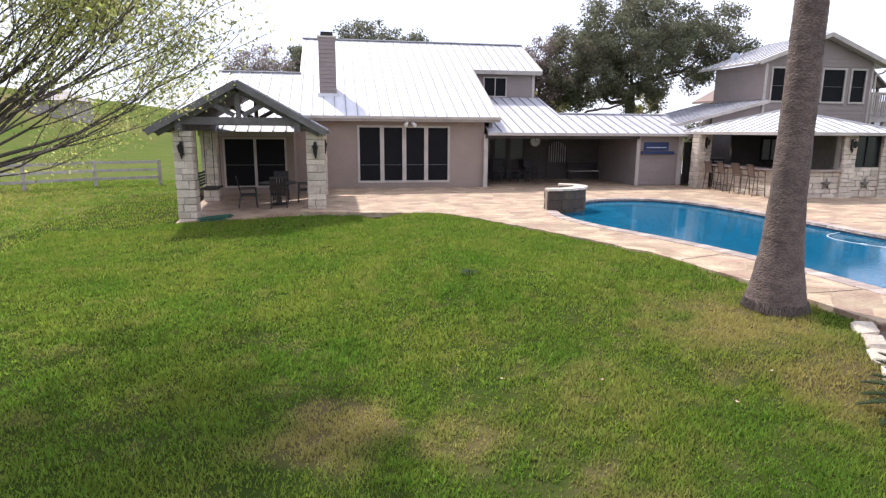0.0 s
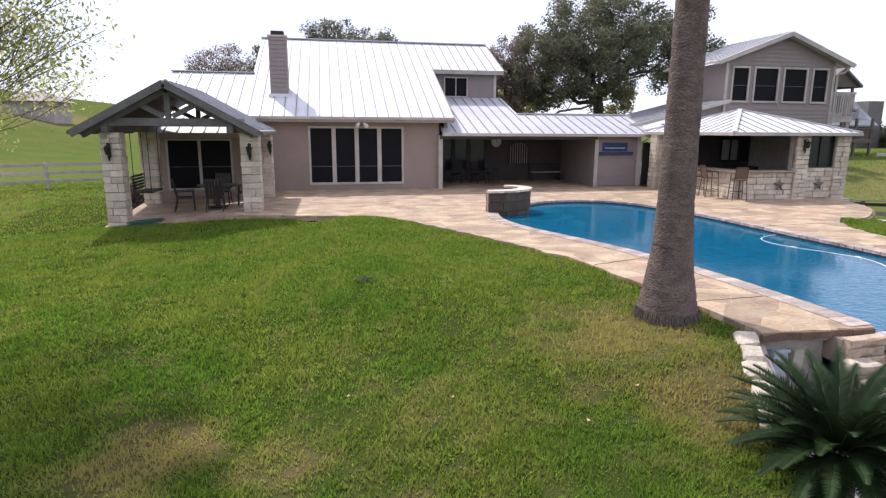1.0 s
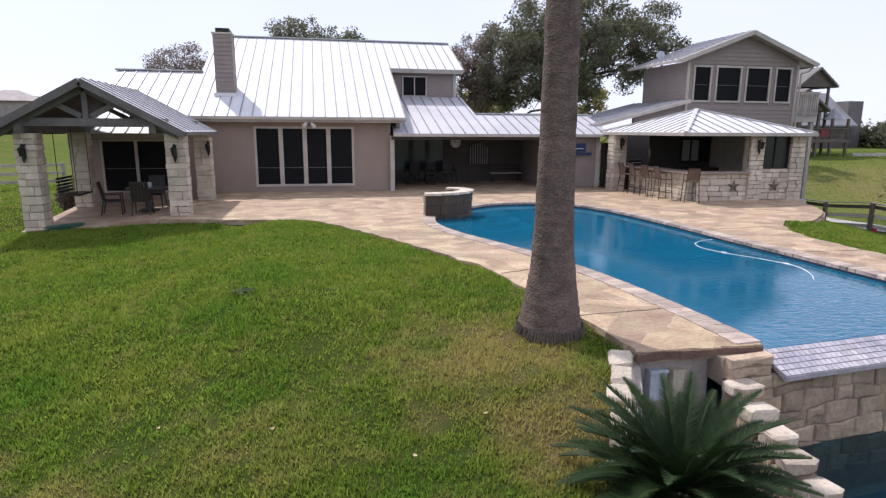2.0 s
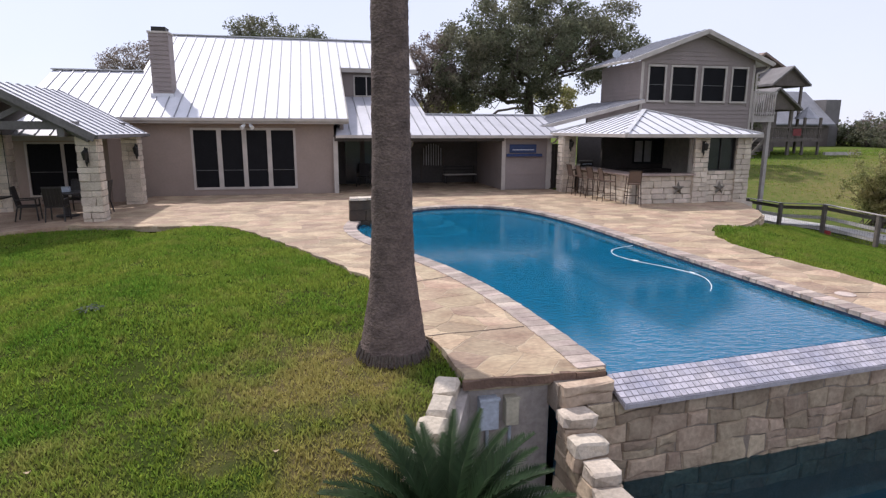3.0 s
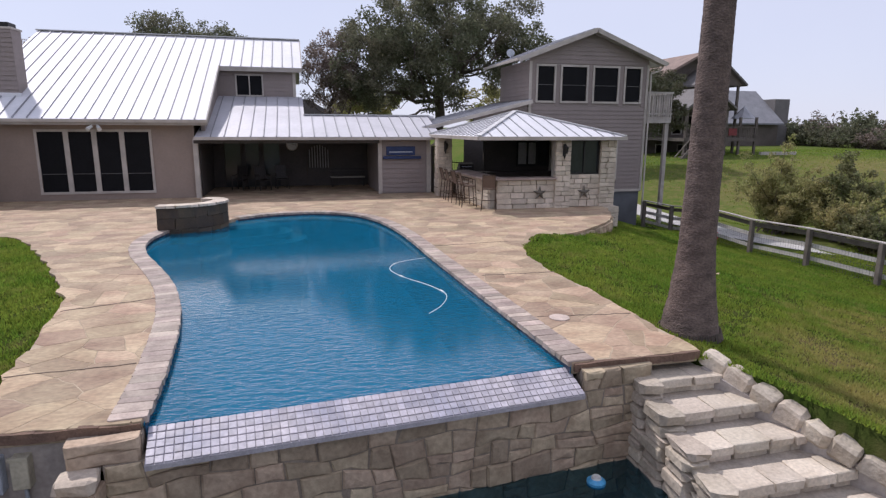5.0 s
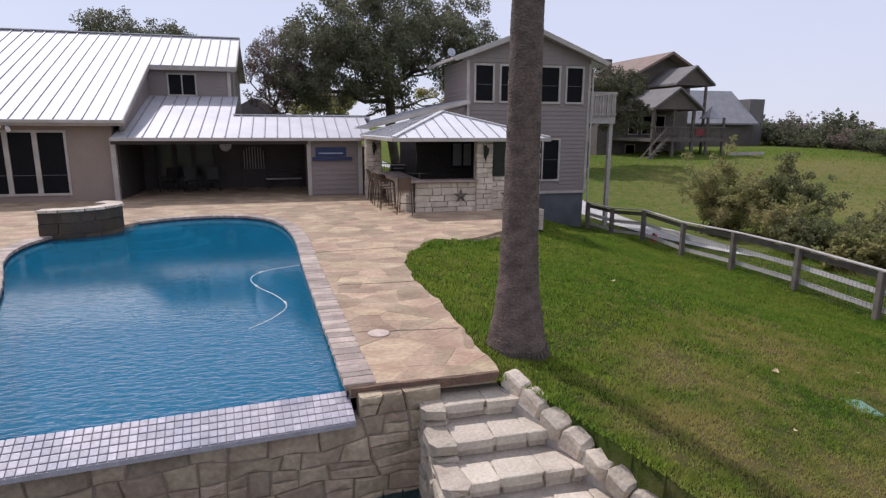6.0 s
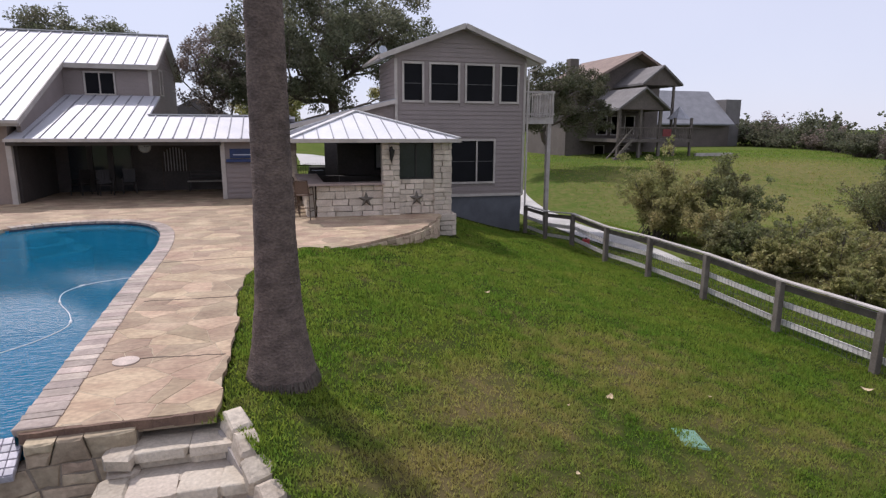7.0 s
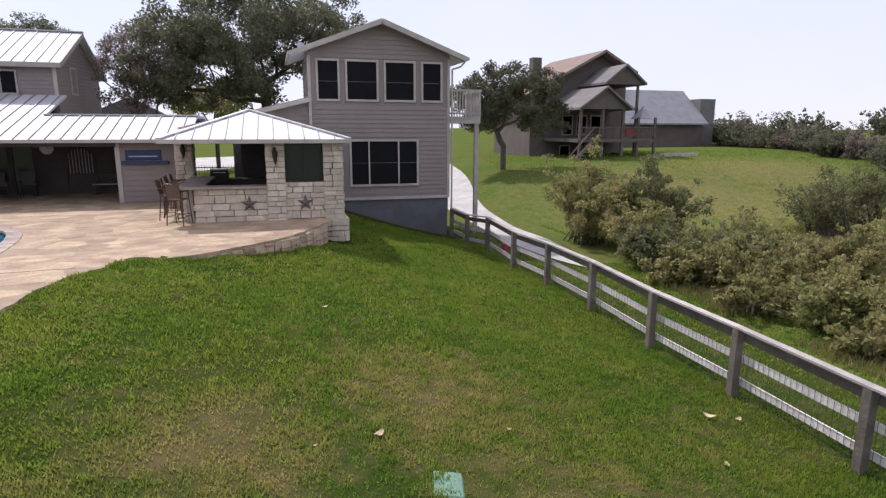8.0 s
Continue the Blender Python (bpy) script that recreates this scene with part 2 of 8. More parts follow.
M["paleroof"] = mat("haze_paled_roof", (0.42, 0.37, 0.35), rough=0.9, scale=0.8)
M["blueroof"] = mat("bluegrey_shingle_roof", (0.25, 0.25, 0.265), (0.20, 0.20, 0.215), rough=0.9, scale=1.0, bump=0.3, bump_scale=6)
M["weed"] = leaf_mat("tall_weed_blades", (0.21, 0.23, 0.08), (0.33, 0.27, 0.12), 0.45, 0.35, 0.1)
M["curtain"] = mat("pale_curtain", (0.45, 0.44, 0.43), rough=0.9, scale=3)


def tile_mat():
    m = mat("glazed_weir_tile", (0.52, 0.48, 0.50), (0.35, 0.34, 0.40), rough=0.42, scale=2.2, vary=0.16, bump=0.1)
    return m


M["tile"] = tile_mat()
M["pool"] = mat("blue_pool_plaster", (0.04, 0.33, 0.55), (0.035, 0.28, 0.48), rough=0.8, scale=0.8)
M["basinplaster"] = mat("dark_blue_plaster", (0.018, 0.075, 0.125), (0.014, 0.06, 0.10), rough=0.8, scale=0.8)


def water_mat(name, tint, strength, wave, cloud, murk, ruffle):
    m = bpy.data.materials.new(name)
    m.use_nodes = True
    nt = m.node_tree
    nt.nodes.remove(nt.nodes["Principled BSDF"])
    tr = nt.nodes.new("ShaderNodeBsdfTransparent")
    tr.inputs[0].default_value = (*tint, 1)
    gl = nt.nodes.new("ShaderNodeBsdfGlossy")
    gl.inputs["Roughness"].default_value = 0.08
    fr = nt.nodes.new("ShaderNodeLayerWeight")
    fr.inputs[0].default_value = 0.5
    pw = nt.nodes.new("ShaderNodeMath")
    pw.operation = "POWER"
    pw.inputs[1].default_value = 5.0
    nt.links.new(fr.outputs["Facing"], pw.inputs[0])
    ma = nt.nodes.new("ShaderNodeMath")
    ma.operation = "MULTIPLY_ADD"
    ma.inputs[1].default_value, ma.inputs[2].default_value = 0.75, 0.025
    nt.links.new(pw.outputs[0], ma.inputs[0])
    geo = nt.nodes.new("ShaderNodeNewGeometry")
    mp = nt.nodes.new("ShaderNodeMapping")
    mp.inputs["Scale"].default_value = (1.0, 2.2, 1.0)
    mp.inputs["Rotation"].default_value = (0, 0, 0.35)
    nt.links.new(geo.outputs["Position"], mp.inputs["Vector"])
    n1 = nt.nodes.new("ShaderNodeTexNoise")
    n1.inputs["Scale"].default_value, n1.inputs["Detail"].default_value, n1.inputs["Distortion"].default_value = wave, 4, 0.6
    nt.links.new(mp.outputs[0], n1.inputs["Vector"])
    bp = nt.nodes.new("ShaderNodeBump")
    bp.inputs["Strength"].default_value, bp.inputs["Distance"].default_value = strength, 0.05
    nt.links.new(n1.outputs[0], bp.inputs["Height"])
    nt.links.new(bp.outputs[0], gl.inputs["Normal"])
    chop = nt.nodes.new("ShaderNodeBump")
    chop.inputs["Strength"].default_value, chop.inputs["Distance"].default_value = ruffle, 0.05
    nt.links.new(n1.outputs[0], chop.inputs["Height"])
    nt.links.new(chop.outputs[0], fr.inputs["Normal"])
    df = nt.nodes.new("ShaderNodeBsdfDiffuse")
    df.inputs[0].default_value = (*cloud, 1)
    body = nt.nodes.new("ShaderNodeMixShader")
    body.inputs[0].default_value = murk
    nt.links.new(tr.outputs[0], body.inputs[1])
    nt.links.new(df.outputs[0], body.inputs[2])
    mx = nt.nodes.new("ShaderNodeMixShader")
    nt.links.new(ma.outputs[0], mx.inputs[0])
    nt.links.new(body.outputs[0], mx.inputs[1])
    nt.links.new(gl.outputs[0], mx.inputs[2])
    nt.links.new(mx.outputs[0], nt.nodes["Material Output"].inputs[0])
    return m


M["water"] = water_mat("rippled_pool_water", (0.42, 0.78, 0.90), 0.03, 6.5, (0.011, 0.145, 0.25), 0.68, 0.85)
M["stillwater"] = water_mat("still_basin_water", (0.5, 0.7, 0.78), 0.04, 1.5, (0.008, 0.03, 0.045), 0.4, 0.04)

# ---------- builders ----------


def thing(name, label, category, at=(0, 0, 0), group="", kind=""):
    e = new(name)
    e.location = at
    e.empty_display_size = 0.2
    return tagged(e, label, category, group, kind)




def hang(ob, parent):
    """Make ob a child of parent and keep its coordinates in the world."""
    ob.parent = parent
    if parent.parent is None:
        ob.matrix_parent_inverse = parent.matrix_basis.inverted()
    return ob


def to_mesh(name, bm, material, smooth=False):
    bmesh.ops.recalc_face_normals(bm, faces=bm.faces)
    me = bpy.data.meshes.new(name)
    bm.to_mesh(me)
    bm.free()
    if all(abs(f.normal.z) > 0.99 for f in me.polygons) and len(me.polygons) and me.polygons[0].normal.z < 0 and max(v.co.z for v in me.vertices) - min(v.co.z for v in me.vertices) < 1e-5:
        me.flip_normals()
    me.materials.append(material)
    if smooth:
        me.polygons.foreach_set("use_smooth", [True] * len(me.polygons))
    return me


def part(name, bm, material, parent, label="", smooth=False):
    ob = new(name, to_mesh(name, bm, material, smooth))
    hang(ob, parent)
    if label:
        ob["label"] = label
    return ob


def solo(name, bm, material, label, category, kind="", group="", smooth=False):
    return tagged(new(name, to_mesh(name, bm, material, smooth)), label, category, group, kind)


def box(bm, x0, x1, y0, y1, z0, z1, bevel=0.0):
    r = bmesh.ops.create_cube(bm, size=1)
    for v in r["verts"]:
        v.co = Vector(((x0 + x1) / 2 + v.co.x * (x1 - x0), (y0 + y1) / 2 + v.co.y * (y1 - y0), (z0 + z1) / 2 + v.co.z * (z1 - z0)))
    if bevel:
        es = list({e for v in r["verts"] for e in v.link_edges})
        bmesh.ops.bevel(bm, geom=es, offset=bevel, segments=1, affect="EDGES")
    return bm


def B(*a, bevel=0.0):
    return box(bmesh.new(), *a, bevel=bevel)


def slab(bm, pts, thick):
    """A sheet through four points, thick metres deep straight down."""
    top = [bm.verts.new(p) for p in pts]
    low = [bm.verts.new((p[0], p[1], p[2] - thick)) for p in pts]
    n = len(pts)
    bm.faces.new(top)
    bm.faces.new(low[::-1])
    for i in range(n):
        bm.faces.new((top[i], low[i], low[(i + 1) % n], top[(i + 1) % n]))
    return bm


def tube(bm, p0, p1, r0, r1=None, seg=8, cap=True):
    p0, p1 = Vector(p0), Vector(p1)
    r1 = r0 if r1 is None else r1
    d = (p1 - p0)
    q = d.to_track_quat("Z", "Y").to_matrix()
    a, b = [], []
    for i in range(seg):
        w = 2 * math.pi * i / seg
        o = q @ Vector((math.cos(w), math.sin(w), 0))
        a.append(bm.verts.new(p0 + o * r0))
        b.append(bm.verts.new(p1 + o * r1))
    for i in range(seg):
        bm.faces.new((a[i], a[(i + 1) % seg], b[(i + 1) % seg], b[i]))
    if cap:
        bm.faces.new(a[::-1])
        bm.faces.new(b)
    return bm


def beam(bm, p0, p1, w, h):
    """A squared timber from p0 to p1, w wide (level) and h deep."""
    p0, p1 = Vector(p0), Vector(p1)
    d = (p1 - p0).normalized()
    side = d.cross(Vector((0, 0, 1)))
    side = side.normalized() if side.length > 1e-4 else Vector((1, 0, 0))
    up = side.cross(d).normalized()
    vs = []
    for p in (p0, p1):
        for a, b in ((-1, -1), (1, -1), (1, 1), (-1, 1)):
            vs.append(bm.verts.new(p + side * (a * w / 2) + up * (b * h / 2)))
    for f in ((3, 2, 1, 0), (4, 5, 6, 7), (0, 1, 5, 4), (1, 2, 6, 5), (2, 3, 7, 6), (3, 0, 4, 7)):
        bm.faces.new([vs[i] for i in f])
    return bm


def pipe(bm, pts, r, seg=6):
    for a, b in zip(pts, pts[1:]):
        tube(bm, a, b, r, seg=seg)
    return bm


def smooth_line(pts, n=8, closed=False):
    """Catmull-Rom through plan points."""
    out, k = [], len(pts)
    rng = range(k if closed else k - 1)
    for i in rng:
        p = [Vector(pts[(i + j) % k] if closed else pts[min(max(i + j, 0), k - 1)]) for j in (-1, 0, 1, 2)]
        for s in range(n):
            t = s / n
            out.append(0.5 * ((2 * p[1]) + (p[2] - p[0]) * t + (2 * p[0] - 5 * p[1] + 4 * p[2] - p[3]) * t * t + (3 * p[1] - p[0] - 3 * p[2] + p[3]) * t ** 3))
    if not closed:
        out.append(Vector(pts[-1]))
    return [(v.x, v.y) for v in out]


def prism(bm, pts, z0, z1):
    top = [bm.verts.new((x, y, z1)) for x, y in pts]
    low = [bm.verts.new((x, y, z0)) for x, y in pts]
    n = len(pts)
    f1 = bm.faces.new(top)
    f2 = bm.faces.new(low[::-1])
    for i in range(n):
        bm.faces.new((top[i], low[i], low[(i + 1) % n], top[(i + 1) % n]))
    bmesh.ops.triangulate(bm, faces=[f for f in (f1, f2) if len(f.verts) > 4])
    return bm


def stone_mesh(name, material, rough=0.06, seed=0, bevel=0.07):
    """A squared stone of size 1, its edges knocked off and its faces uneven."""
    rnd = random.Random(seed)
    bm = bmesh.new()
    bmesh.ops.create_cube(bm, size=1)
    bmesh.ops.bevel(bm, geom=bm.edges[:], offset=bevel, segments=1, affect="EDGES")
    for v in bm.verts:
        v.co += Vector([rnd.uniform(-rough, rough) for _ in range(3)])
    return to_mesh(name, bm, material)


STONES = {k: [stone_mesh("stone", M[k], r, s) for s in range(5)] for k, r in (("lime", 0.04), ("rock", 0.055), ("coping", 0.03), ("spa", 0.04), ("tile", 0.01))}
STONES["kerb"] = [stone_mesh("stone", M["kerbrock"], 0.085, s + 40, 0.15) for s in range(5)]


def stone(kind, parent, c, size, rz=0.0, name="stone", rnd=random):
    ob = new(name, STONES[kind][rnd.randrange(5)])
    ob.matrix_basis = Matrix.LocRotScale(Vector(c), Euler((0, 0, rz)), Vector(size))
    return hang(ob, parent)


def coursed(kind, parent, p0, p1, z0, z1, depth, hmin, hmax, lmin, lmax, seed, gap=0.015, top=None, gaps=()):
    """Courses of stones on the face from plan point p0 to p1; depth is how far they stand into the wall. gaps: (a, b, za, zb) left open."""
    rnd = random.Random(seed)
    a, b = Vector(p0), Vector(p1)
    L = (b - a).length
    d = (b - a) / L
    rz = math.atan2(d.y, d.x)
    nrm = Vector((-d.y, d.x))
    z = z0
    while z < z1 - 0.03:
        h = min(rnd.uniform(hmin, hmax), z1 - z)
        if z1 - z - h < hmin * 0.5:
            h = z1 - z
        s = 0.0
        while s < L - 0.01:
            l = min(rnd.uniform(lmin, lmax), L - s)
            if L - s - l < lmin * 0.5:
                l = L - s
            zc, sc = z + h / 2, s + l / 2
            hit = any(g[0] < sc < g[1] and g[2] < zc < g[3] for g in gaps)
            if not hit and (top is None or zc < top(sc)):
                c = a + d * sc + nrm * rnd.uniform(-0.012, 0.012)
                stone(kind, parent, (c.x, c.y, zc), (l - gap, depth, h - gap), rz + rnd.uniform(-0.02, 0.02), rnd=rnd)
            s += l
        z += h


def wall(bm, x0, x1, y0, y1, z0, z1, holes=(), axis="x"):
    """A wall box with true openings, one closed shell. holes: (a0, a1, za, zb) along the axis."""
    a0, a1 = (x0, x1) if axis == "x" else (y0, y1)
    d0, d1 = (y0, y1) if axis == "x" else (x0, x1)
    A = sorted({a0, a1, *[v for h in holes for v in h[:2]]})
    Z = sorted({z0, z1, *[min(max(v, z0), z1) for h in holes for v in h[2:]]})
    made = {}

    def vert(i, k, d):
        if (i, k, d) not in made:
            a, z = A[i], Z[k]
            made[i, k, d] = bm.verts.new((a, d1 if d else d0, z) if axis == "x" else (d1 if d else d0, a, z))
        return made[i, k, d]

    def solid(i, k):
        if not (0 <= i < len(A) - 1 and 0 <= k < len(Z) - 1):
            return False
        a, z = (A[i] + A[i + 1]) / 2, (Z[k] + Z[k + 1]) / 2
        return not any(h[0] < a < h[1] and h[2] < z < h[3] for h in holes)
    for i in range(len(A) - 1):
        for k in range(len(Z) - 1):
            if not solid(i, k):
                continue
            for d in (0, 1):
                bm.faces.new((vert(i, k, d), vert(i + 1, k, d), vert(i + 1, k + 1, d), vert(i, k + 1, d)))
            for ni, nk, e in ((i - 1, k, ((i, k), (i, k + 1))), (i + 1, k, ((i + 1, k), (i + 1, k + 1))), (i, k - 1, ((i, k), (i + 1, k))), (i, k + 1, ((i, k + 1), (i + 1, k + 1)))):
                if not solid(ni, nk):
                    (p, q), (r, s) = e
                    bm.faces.new((vert(p, q, 0), vert(r, s, 0), vert(r, s, 1), vert(p, q, 1)))
    return bm


def laps(bm, axis, at, a0, a1, z0, z1, side, pitch=0.17, holes=(), top=None):
    """Lapped boards: wedges on the face at the given coordinate, facing side (-1 or 1). top(a) cuts a gable."""
    z = z0
    while z < z1 - 0.02:
        zt = min(z + pitch, z1)
        lo, hi = a0, a1
        if top:
            lo, hi = top(z + 0.2 * pitch)
            if hi - lo < 0.1:
                break
        spans = [(lo, hi)]
        for h in holes:
            if h[2] < zt - 0.01 and h[3] > z + 0.01:
                nxt = []
                for s in spans:
                    if h[1] <= s[0] or h[0] >= s[1]:
                        nxt.append(s)
                    else:
                        if h[0] > s[0]:
                            nxt.append((s[0], h[0]))
                        if h[1] < s[1]:
                            nxt.append((h[1], s[1]))
                spans = nxt
        for s0, s1 in spans:
            o0, o1 = at + side * 0.030, at + side * 0.006
            prof = [(o0, z), (o1, zt), (at - side * 0.005, zt), (at - side * 0.005, z)]
            ends = []
            for s in (s0, s1):
                ends.append([bm.verts.new((s, o, zz) if axis == "x" else (o, s, zz)) for o, zz in prof])
            for i in range(4):
                bm.faces.new((ends[0][i], ends[0][(i + 1) % 4], ends[1][(i + 1) % 4], ends[1][i]))
            bm.faces.new(ends[0])
            bm.faces.new(ends[1][::-1])
        z += pitch
    return bm


def window(parent, axis, at, a0, a1, z0, z1, side, sashes=1, rail=None, frame_w=0.07, mull=0.06, pane="screen", frame_m="trim", name="window", proud=0.03, back=0.10, split=None):
    """A window set in an opening: frame, mullions, one pane a sash, and a meeting rail."""
    def bx(bm, s0, s1, za, zb, d0, d1):
        u0, u1 = sorted((at + side * d0, at + side * d1))
        return box(bm, s0, s1, u0, u1, za, zb) if axis == "x" else box(bm, u0, u1, s0, s1, za, zb)
    bm = bmesh.new()
    bx(bm, a0 - frame_w, a1 + frame_w, z1, z1 + frame_w, proud, -back)
    bx(bm, a0 - frame_w, a1 + frame_w, z0 - frame_w, z0, proud + 0.015, -back)
    bx(bm, a0 - frame_w, a0, z0, z1, proud, -back)
    bx(bm, a1, a1 + frame_w, z0, z1, proud, -back)
    edges = split or [a0 + (a1 - a0) * i / sashes for i in range(sashes + 1)]
    w = part(name, bm, M[frame_m], parent)
    for e in edges[1:-1]:
        part("mullion", bx(bmesh.new(), e - mull / 2, e + mull / 2, z0, z1, proud, -back), M[frame_m], w)
    for i, (e0, e1) in enumerate(zip(edges, edges[1:])):
        lo = e0 + (mull / 2 if i else 0)
        hi = e1 - (mull / 2 if i < len(edges) - 2 else 0)
        part("pane", bx(bmesh.new(), lo, hi, z0, z1, -0.02, -0.035), M[pane], w)
        if rail:
            rz = z0 + (z1 - z0) * rail
            part("meeting_rail", bx(bmesh.new(), lo, hi, rz - 0.01, rz + 0.01, -0.004, -0.02), M["railgrey"], w)
    return w

# ---------- plan ----------
LAWN_EDGE = smooth_line([(7.1, 7.95), (7.0, 9.2), (6.85, 10.4), (6.62, 12.1), (6.2, 13.4), (5.55, 14.9), (4.9, 16.2), (4.25, 17.45), (3.5, 18.7), (2.7, 19.15), (1.0, 19.35), (-0.9, 19.9)], 5)
RIGHT_EDGE = smooth_line([(20.9, 20.8), (20.3, 19.6), (19.7, 18.5), (18.7, 17.4), (17.4, 16.45), (16.1, 15.85), (15.35, 14.7), (15.08, 13.0), (15.15, 10.9), (15.13, 8.25)], 5)
ragged = random.Random(15)
LAWN_EDGE = LAWN_EDGE[:1] + [(x + ragged.uniform(-0.05, 0.05), y + ragged.uniform(-0.05, 0.05)) for x, y in LAWN_EDGE[1:-1]] + LAWN_EDGE[-1:]
RIGHT_EDGE = RIGHT_EDGE[:1] + [(x + ragged.uniform(-0.035, 0.035), y + ragged.uniform(-0.035, 0.035)) for x, y in RIGHT_EDGE[1:-1]] + RIGHT_EDGE[-1:]
POOL_RIGHT = [(13.36, 8.25), (13.24, 10.7), (13.08, 14.2), (12.95, 17.5), (12.6, 19.8), (11.95, 21.2), (10.87, 21.85), (9.5, 21.75), (8.5, 21.1)]
POOL_LEFT = [(6.95, 19.3), (6.72, 18.2), (6.75, 17.1), (7.05, 15.9), (7.5, 14.75), (8.08, 13.1), (8.48, 11.3), (8.68, 9.4), (8.74, 7.9)]
POOL_R = smooth_line(POOL_RIGHT, 6)
POOL_L = smooth_line(POOL_LEFT, 6)
WEIR = ((8.76, 7.98), (13.38, 8.38))
WATER_Z, BASIN_Z = -0.10, -1.30
SUNK = [(7.05, 8.0), (15.3, 8.15), (15.75, 7.1), (16.3, 5.9), (17.2, 4.2), (17.6, 2.9), (4.3, 2.9), (5.0, 4.2), (5.75, 5.6), (6.45, 6.9)]
HULL = LAWN_EDGE + [(-4.9, 20.5), (-4.9, 25.2), (-0.5, 25.4), (-0.5, 27.2), (6.5, 27.2), (6.5, 31.5), (16.0, 31.5), (16.2, 26.6), (21.1, 26.6)] + RIGHT_EDGE


def inside(px, py, poly):
    ok = np.zeros(px.shape, bool)
    n = len(poly)
    for i in range(n):
        (x0, y0), (x1, y1) = poly[i], poly[(i + 1) % n]
        if y0 == y1:
            continue
        c = ((y0 > py) != (y1 > py)) & (px < (x1 - x0) * (py - y0) / (y1 - y0) + x0)
        ok ^= c
    return ok


def edge_distance(px, py, poly):
    d = np.full(px.shape, 1e9)
    n = len(poly)
    for i in range(n):
        (x0, y0), (x1, y1) = poly[i], poly[(i + 1) % n]
        ex, ey = x1 - x0, y1 - y0
        t = np.clip(((px - x0) * ex + (py - y0) * ey) / (ex * ex + ey * ey + 1e-12), 0, 1)
        d = np.minimum(d, np.hypot(px - x0 - t * ex, py - y0 - t * ey))
    return d


def lawn(x, y):
    """Height of the open ground."""
    x, y = np.asarray(x, float), np.asarray(y, float)
    low = np.clip((7.2 - x) / 3.5 + np.clip((7.9 - y) / 1.5, 0, 1), 0, 1)
    left = -0.06 - 0.11 * low * np.clip(10.8 - y, 0, 14) - 0.55 * (1 - np.exp(-np.clip(2.4 - x, 0, 60) / 3.0))
    d = np.clip(x - 15.2, 0, 11.5)
    right = -0.1 - 0.165 * d + 0.05 * (np.clip(y, 3, 28) - 11) * np.exp(-((x - 18) / 6) ** 2) * np.clip(d / 2, 0, 1) - 0.04 * np.clip(13 - y, 0, 8) * np.clip(d / 8, 0, 1)
    right = right + (0.06 * np.clip(y - 13.3, -6, 2.5) - 0.03 * np.clip(y - 18, 0, 10)) * np.clip((x - 22) / 4, 0, 1)
    right = right + 0.098 * np.clip(14 - y, 0, 7) * np.clip((x - 21.5) / 5, 0, 1)
    s = np.clip((x - 9.0) / 5.0, 0, 1)
    s = s * s * (3 - 2 * s)
    z = left * (1 - s) + right * s
    far = np.clip((x - 29) / 22, 0, 1) * np.clip((y - 14) / 40, 0, 1)
    z = z + far * 1.1
    back = np.clip((y - 30) / 8, 0, 1) * np.clip((24 - x) / 8, 0, 1)
    z = z * (1 - 0.6 * back) + -0.25 * 0.6 * back
    u, v = np.clip((x - 30) / 6, 0, 1), np.clip((y - 31) / 13, 0, 1)
    z = z + 1.4 * u * u * (3 - 2 * u) * v * v * (3 - 2 * v)
    hill = np.clip((-x - 25) / 60, 0, 1) * np.clip((y - 40) / 60, 0, 1)
    z = z + 14.0 * hill
    bed = -0.44 + 0.34 * np.clip((x + 4.6) / 4.2, 0, 1) - 0.05 * np.clip(20 - y, 0, 10) - 0.12 * np.clip(-4.6 - x, 0, 20) - 0.1 * np.clip(x - 0.5, 0, 20) - 0.1 * np.clip(y - 26, 0, 30)
    z = np.maximum(z, bed)
    along, off = (x - 16.0) * 0.808 + (y - 15.8) * 0.59, (x - 16.0) * 0.59 - (y - 15.8) * 0.808
    berm = -0.05 - 0.24 * np.clip(off, 0, 20) - 0.15 * np.clip(along - 2.4, 0, 20) - 0.3 * np.clip(-along, 0, 20) - np.clip(-off - 0.5, 0, 20)
    z = np.maximum(z, berm)
    z = z + 0.13 * np.exp(-((x - 16.4) / 1.3) ** 2) * np.clip((y - 12) / 3, 0, 1) * np.clip((19 - y) / 2, 0, 1)
    return z + 0.02 * np.sin(x * 0.9 + 1.3 * np.sin(y * 0.5)) + 0.015 * np.sin(y * 1.1 + x * 0.3)


def axis_steps(a, b, step, far):
    mid = list(np.arange(a, b + 1e-6, step))
    lo, hi, s = [], [], step
    p, q = a, b
    while q < far:
        s *= 1.22
        p, q = p - s, q + s
        lo.append(p)
        hi.append(q)
    return np.array(lo[::-1] + mid + hi)


